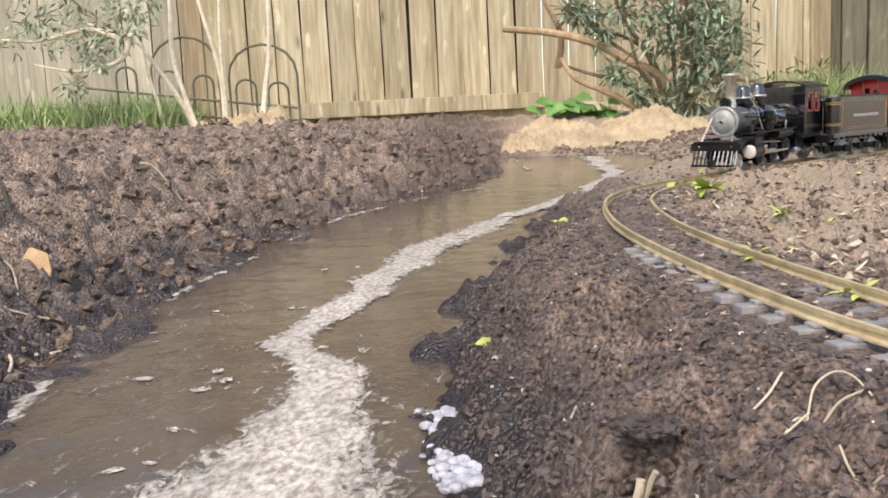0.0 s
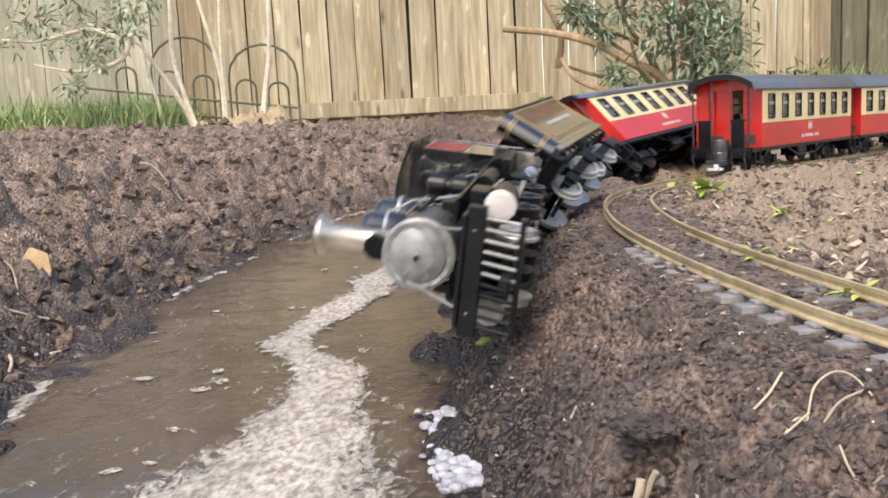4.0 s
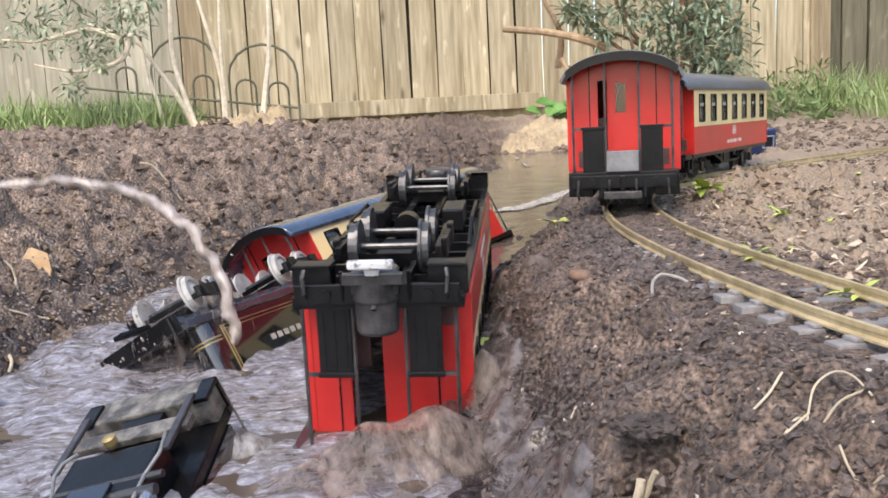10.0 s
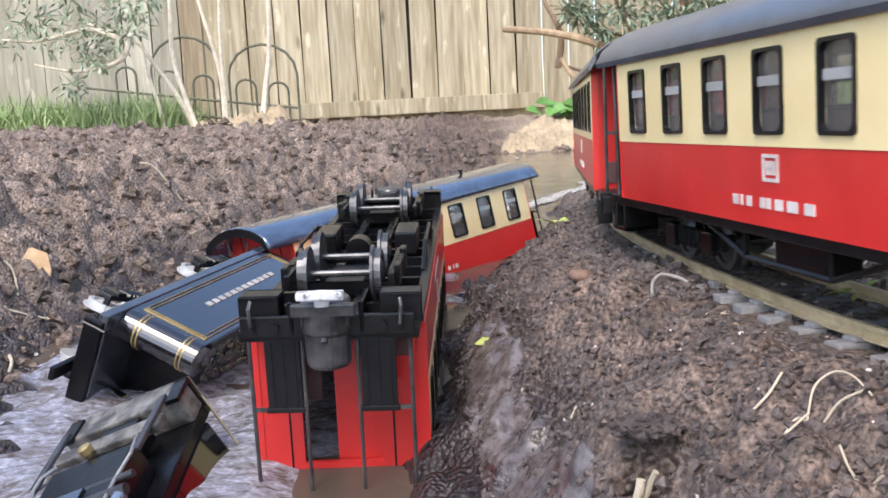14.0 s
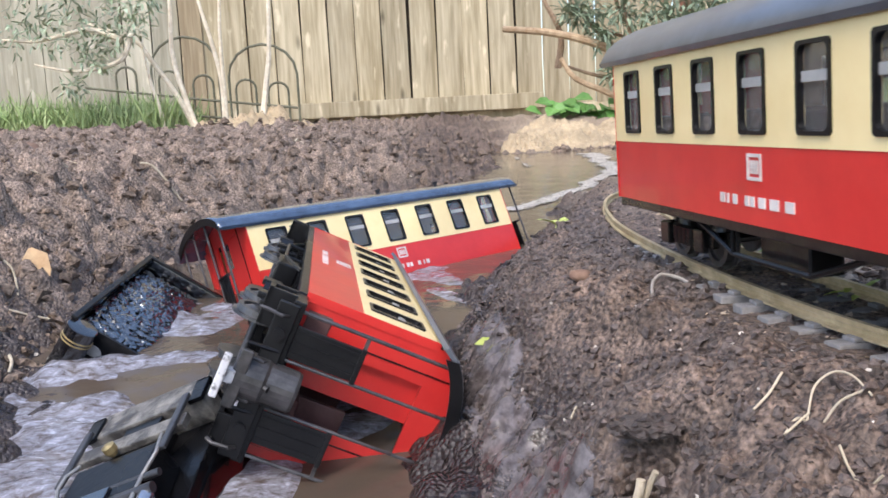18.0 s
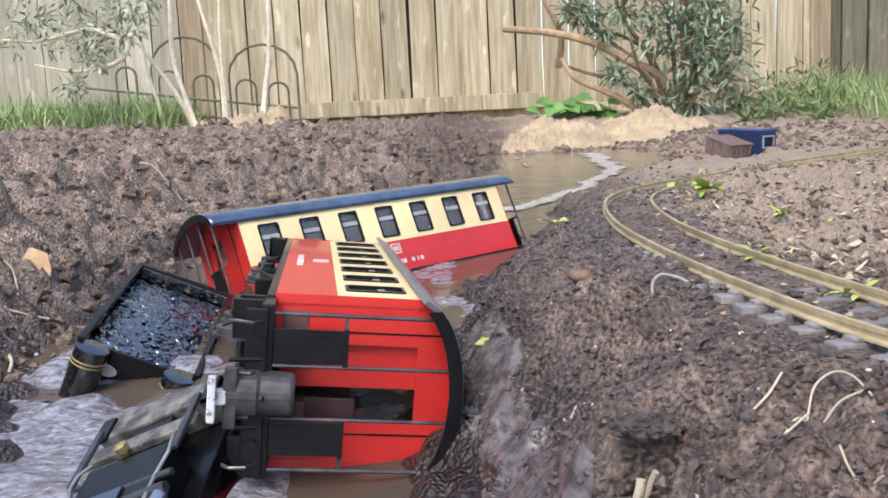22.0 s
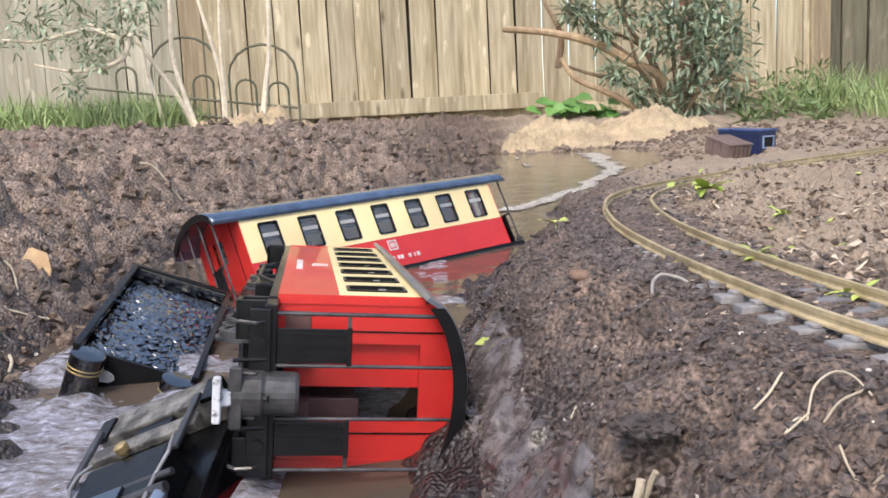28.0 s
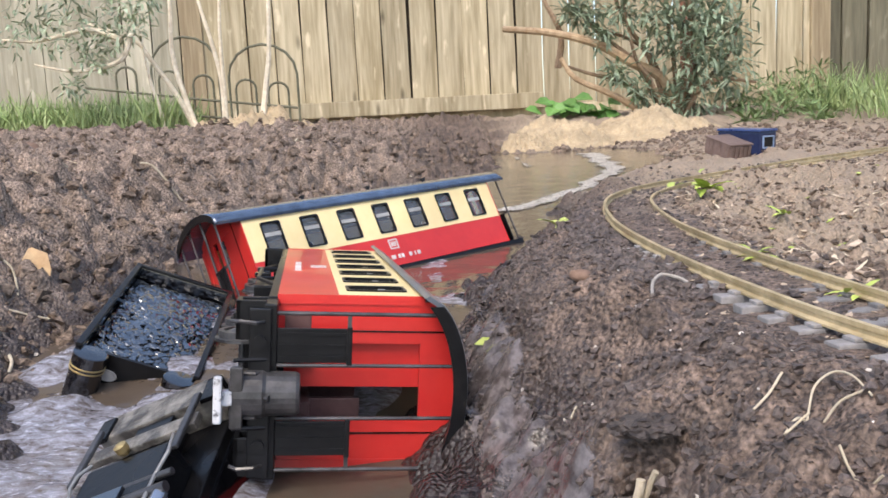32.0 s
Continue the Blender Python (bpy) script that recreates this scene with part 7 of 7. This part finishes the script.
def motions():
    """Everything that moves: the train along the rails and into the water, the foam, the splashes."""
    gone = [(22, .125), (23, .02), (25.5, -.25), (27.5, -.36), (29, -.4), (32, -.4)]
    c_d = [(0, 3.36), (1, 3.19), (2, 2.91), (3, 2.69), (3.5, 2.56), (4.5, 2.35), (5.5, 2.17), (6, 2.08), (11, 1.27), (12, 1.13), (13, .98), (14, .845), (15.25, .71), (16.5, .58)] + gone
    c_c = [(0, 2.95), (1, 2.78), (2, 2.5), (3, 2.28), (3.5, 2.15), (4.5, 1.95), (15.25, .3), (16.5, .17), (17, .125), (18, .04), (19, -.05), (20, -.14), (21, -.21)] + [(t, s - .42) for t, s in gone]

    def level(x, y, head, lean=0):
        return Matrix.Translation((x, y, track_z(y) + .002)) @ Matrix.Rotation(radians(head), 4, "Z") @ Matrix.Rotation(radians(lean), 4, "X")

    fixed_d = [(7, .771, 1.712, -139.8), (8, .606, 1.569, -135.4), (9, .504, 1.5, -131.2), (10, .389, 1.341, -124.1), (17, .185, .518, -84.7, 1.5), (18, .192, .405, -82.1, 1.5), (19, .205, .322, -80.8, 1.5), (20, .22, .238, -76), (21, .261, .185, -67)]
    fixed_c = [(5.5, .667, 1.616, -135.2), (6, .594, 1.56, -134.5), (7, .462, 1.432, -129), (8, .336, 1.253, -120.6), (9, .271, 1.166, -112.3), (10, .216, 1.019, -103.7), (11, .186, .828, -99.6), (12, .171, .682, -90.8), (13, .176, .535, -85.3, 1), (14, .195, .395, -81, 1.5)]
    walk(coach_d, sorted([(t, on_rails(s, .115)) for t, s in c_d] + [(r_[0], level(*r_[1:])) for r_ in fixed_d], key=lambda r_: r_[0]))
    walk(coach_c, sorted([(t, on_rails(s, .115)) for t, s in c_c] + [(r_[0], level(*r_[1:])) for r_ in fixed_c], key=lambda r_: r_[0]))
    c_b = [(0, 2.536), (1, 2.366), (2, 2.086), (3, 1.871), (3.5, 1.736), (4.5, 1.55), (5.2, 1.43)]
    walk(coach_b, [(t, on_rails(s, .115)) for t, s in c_b] + [
        (5.5, facing((.384, 1.298, -.005), (-.565, -.825, -.002), (-.076, .05, .996))),
        (6, facing((.33, 1.254, 0), (-.493, -.87, .01), (-.122, .081, .989))),
        (6.5, facing((.292, 1.192, .004), (-.42, -.907, .012), (-.24, .12, .96))),
        (7, facing((.252, 1.129, .009), (-.346, -.938, .014), (-.387, .156, .909))),
        (7.5, facing((.22, 1.03, .012), (-.3, -.95, .05), (-.67, .21, .7))),
        (8, facing((.187, .923, .008), (-.265, -.961, .083), (-.882, .276, .382))),
        (8.5, facing((.13, .865, .025), (-.19, -.98, -.01), (-.9, .22, -.25))),
        (9, facing((.065, .814, .034), (-.136, -.986, -.098), (-.653, .163, -.739))),
        (9.5, facing((.015, .75, .04), (-.1, -.99, -.09), (-.28, .12, -.95))),
        (10, facing((-.02, .701, .04), (-.09, -.993, -.075), (-.01, .077, -.997))),
        (11, facing((-.037, .683, .035), (-.089, -.994, -.06), (-.051, .065, -.997))),
        (12, facing((-.049, .672, .029), (-.062, -.996, -.06), (-.038, .062, -.997))),
        (13, facing((-.056, .679, .027), (-.038, -.997, -.066), (-.016, .067, -.998))),
        (14.5, facing((-.059, .679, .026), (-.034, -.997, -.064), (-.005, .067, -.998))),
        (16.5, facing((-.11, .705, .005), (.005, -.998, -.055), (.3, .055, -.95))),
        (17, facing((-.121, .712, -.003), (.016, -.998, -.053), (.484, .054, -.873))),
        (17.5, facing((-.142, .7, -.02), (.075, -.996, -.025), (.7, .08, -.7))),
        (18, facing((-.158, .69, -.036), (.125, -.992, .005), (.885, .12, -.44))),
        (18.5, facing((-.164, .682, -.048), (.142, -.99, .016), (.96, .14, -.24))),
        (19, facing((-.166, .678, -.052), (.147, -.989, .02), (.975, .142, -.172))),
        (24, facing((-.163, .681, -.056), (.134, -.99, .036), (.984, .129, -.122))),
        (28, facing((-.164, .68, -.06), (.145, -.988, .05), (.984, .138, -.106))),
        (31, facing((-.165, .68, -.062), (.151, -.987, .058), (.984, .145, -.099))),
        (32, facing((-.165, .68, -.062), (.151, -.987, .058), (.984, .145, -.099)))])
    walk(coach_a, [(0, on_rails(2.23, .115)), (1, level(.866, 1.794, -140.1)), (2, level(.648, 1.604, -136.5, 1.5)),
        (3, facing((.453, 1.394, -.006), (-.684, -.729, -.002), (-.093, .085, .992))),
        (3.5, facing((.43, 1.439, -.007), (-.611, -.79, -.048), (-.312, .185, .932))),
        (4.2, facing((.33, 1.4, .005), (-.6, -.79, -.06), (-.68, .45, .57))),
        (4.9, facing((.22, 1.37, 0), (-.58, -.8, -.07), (-.75, .52, -.2))),
        (5.5, facing((.11, 1.34, -.025), (-.57, -.81, -.08), (-.65, .48, -.55))),
        (6, facing((.04, 1.3, -.04), (-.57, -.81, -.09), (-.63, .47, -.6))),
        (7, facing((-.021, 1.193, -.066), (-.644, -.751, -.143), (-.646, .635, -.424))),
        (8, facing((-.009, 1.06, -.094), (-.37, -.928, -.035), (-.855, .325, .403))),
        (9, facing((-.046, 1.1, -.12), (-.423, -.902, -.086), (-.511, .159, .845))),
        (10, facing((-.034, 1.05, -.128), (-.5, -.86, -.07), (-.42, .15, .89))),
        (11, facing((-.026, 1.001, -.134), (-.546, -.836, -.059), (-.327, .148, .934))),
        (12, facing((-.034, 1.011, -.128), (-.613, -.784, -.101), (-.196, .027, .98))),
        (13, facing((-.034, .995, -.126), (-.655, -.75, -.092), (-.171, .028, .985))),
        (14.5, facing((-.04, 1.0, -.127), (-.68, -.73, -.07), (-.19, .08, .98))),
        (16.5, facing((-.062, 1.018, -.13), (-.725, -.688, -.02), (-.27, .26, .93))),
        (17, facing((-.064, 1.02, -.131), (-.732, -.681, -.013), (-.282, .285, .916))),
        (19, facing((-.058, 1.018, -.13), (-.768, -.64, -.024), (-.262, .28, .924))),
        (24, facing((-.072, 1.029, -.126), (-.766, -.643, -.019), (-.283, .31, .907))),
        (28, facing((-.07, 1.04, -.126), (-.752, -.658, -.026), (-.3, .31, .9))),
        (31, facing((-.069, 1.045, -.126), (-.746, -.665, -.03), (-.312, .309, .898))),
        (32, facing((-.069, 1.048, -.126), (-.745, -.666, -.03), (-.314, .309, .897)))])
    walk(engine, [(0, facing((.524, 1.466, .0), (-.655, -.756, -.01), (0, -.02, 1))), (1, facing((.401, 1.333, .004), (-.576, -.817, -.006), (.0, -.015, 1))), (2, facing((.28, 1.153, .006), (-.45, -.893, -.012), (-.07, .015, .997))),
        (2.5, facing((.238, 1.045, .01), (-.37, -.93, -.015), (-.22, .05, .97))),
        (3, facing((.19, .926, .019), (-.268, -.963, -.019), (-.459, .11, .881))),
        (3.5, facing((.13, .75, .012), (-.2, -.978, .0), (-.68, .13, .72))),
        (4.0, facing((.075, .68, .006), (-.15, -.985, -.05), (-.95, .12, .15))),
        (4.5, facing((0, .63, .006), (-.2, -.96, -.15), (-.85, .25, -.5))),
        (5, facing((-.106, .468, -.089), (-.253, -.869, -.425), (-.283, .486, -.827))),
        (5.5, facing((-.168, .378, -.102), (-.252, -.826, -.504), (.08, .501, -.862))),
        (6, facing((-.183, .37, -.11), (-.182, -.887, -.424), (.054, .421, -.905))),
        (6.5, facing((-.16, .365, -.104), (-.121, -.924, -.362), (.002, .364, -.931))),
        (7, facing((-.15, .364, -.104), (-.1, -.931, -.35), (-.02, .354, -.935))),
        (8, facing((-.185, .36, -.106), (-.1, -.931, -.35), (.099, .341, -.935))),
        (9, facing((-.186, .36, -.107), (-.1, -.931, -.35), (.129, .337, -.933))),
        (10, facing((-.197, .355, -.111), (-.08, -.933, -.351), (.281, .317, -.906))),
        (11, facing((-.204, .355, -.112), (-.06, -.939, -.34), (.381, .293, -.877))),
        (13, facing((-.21, .355, -.114), (-.06, -.939, -.34), (.401, .289, -.869))),
        (17, facing((-.205, .355, -.114), (-.06, -.939, -.34), (.401, .289, -.869))),
        (19, facing((-.19, .355, -.114), (-.06, -.939, -.34), (.401, .289, -.869))),
        (32, facing((-.19, .355, -.114), (-.06, -.939, -.34), (.401, .289, -.869)))])
    walk(tender, [(0, on_rails(1.87, .06)), (1, on_rails(1.69, .06)), (2, on_rails(1.5, .06)),
        (3, facing((.318, 1.19, -.002), (-.45, -.89, 0), (-.1, .03, 1))),
        (3.5, facing((.235, 1.06, .003), (-.38, -.925, 0), (-.38, .12, .92))),
        (4.1, facing((.15, .97, .01), (-.34, -.93, -.1), (-.85, .25, .4))),
        (4.7, facing((.05, .88, .02), (-.36, -.9, -.22), (-.7, .4, -.55))),
        (5.2, facing((-.01, .8, .015), (-.35, -.88, -.3), (-.2, .4, -.88))),
        (5.5, facing((-.03, .74, .012), (-.33, -.89, -.3), (-.1, .35, -.93))),
        (6, facing((-.054, .663, .007), (-.316, -.905, -.283), (-.074, .321, -.944))),
        (6.5, facing((-.085, .66, .004), (-.36, -.91, -.2), (0, .21, -.97))),
        (7, facing((-.11, .657, .001), (-.401, -.906, -.135), (.077, .114, -.991))),
        (7.5, facing((-.142, .74, -.018), (-.49, -.865, -.13), (.26, -.03, -.96))),
        (8, facing((-.17, .811, -.034), (-.566, -.816, -.119), (.422, -.162, -.892))),
        (9, facing((-.168, .765, -.034), (-.5, -.862, .0), (.45, -.26, -.85))),
        (10, facing((-.195, .78, -.035), (-.43, -.9, .0), (.43, -.21, -.88))),
        (11, facing((-.22, .785, -.038), (-.36, -.932, .0), (.46, -.19, -.87))),
        (12, facing((-.24, .76, -.05), (-.33, -.94, .02), (.68, -.24, -.69))),
        (13, facing((-.246, .726, -.043), (-.303, -.952, -.047), (.835, -.242, -.494))),
        (14.5, facing((-.26, .74, -.06), (-.28, -.956, -.06), (.92, -.28, -.28))),
        (15.5, facing((-.31, .79, -.12), (-.12, -.985, -.09), (.85, -.15, .45))),
        (16.5, facing((-.33, .818, -.15), (-.03, -.995, -.092), (.6, -.09, .79))),
        (17, facing((-.332, .819, -.152), (-.028, -.995, -.092), (.593, -.09, .8))),
        (19, facing((-.314, .798, -.157), (.027, -.994, -.109), (.536, -.078, .84))),
        (24, facing((-.283, .745, -.159), (.092, -.987, -.135), (.404, -.087, .911))),
        (32, facing((-.284, .757, -.161), (.081, -.986, -.148), (.395, -.105, .913)))])
    # the scum lies still, then the wave carries it off along the channel and mixes it in
    for ob, x, y, a, k in FOAM_ROWS:
        go = 3.9 + .05 * (k % 7)
        lev = float(level_at(y))
        sunk = lev - .03
        walk(ob, [(0, pose(x, y, lev + .0012, 0, 0, a)), (go, pose(x, y, lev + .0012, 0, 0, a)), (go + .6, pose(x - .06, y - .04, lev - .004, 0, 0, a + 20)), (go + 1.1, pose(x - .1, y - .06, sunk, 0, 0, a + 40)), (32, pose(x - .1, y - .06, sunk, 0, 0, a + 40))] if y < 1.6 else [(0, pose(x, y, lev + .0012, 0, 0, a)), (32, pose(x, y, lev + .0012, 0, 0, a))])
    for ob, m in LATE:
        low = Matrix.Translation((0, 0, -.03)) @ m
        walk(ob, [(0, low), (4.6, low), (5.4, m), (32, m)])
    for ob, x, y, go in SCUM_ROWS:
        lev = float(level_at(y))
        walk(ob, [(0, pose(x, y, lev)), (4.0, pose(x, y, lev)), (4.5, pose(x - .02, y - .03, lev - .004, 0, 0, -2)), (5.0, pose(x - .03, y - .05, lev - .03, 0, 0, -3)), (32, pose(x - .03, y - .05, lev - .03, 0, 0, -3))] if go else [(t, pose(x, y, lev + .0008 - run_off(2.0, t))) for t in (0, 5, 6, 7, 8, 9, 10.5, 12, 14, 32)])
    for ob, y in SHEETS:
        walk(ob, [(t, pose(0, y, float(level_at(y)) - run_off(y, t), math.degrees(math.atan(run_off(y - 1, t) - run_off(y, t))) if y == HINGE else 0)) for t in (0, 5, 6, 7, 8, 9, 10.5, 12, 14, 32)])
    for ob, rows in SPLASHES:
        walk(ob, [(t, pose(x, y, z, 0, 0, a)) for t, x, y, z, a in rows])


motions()
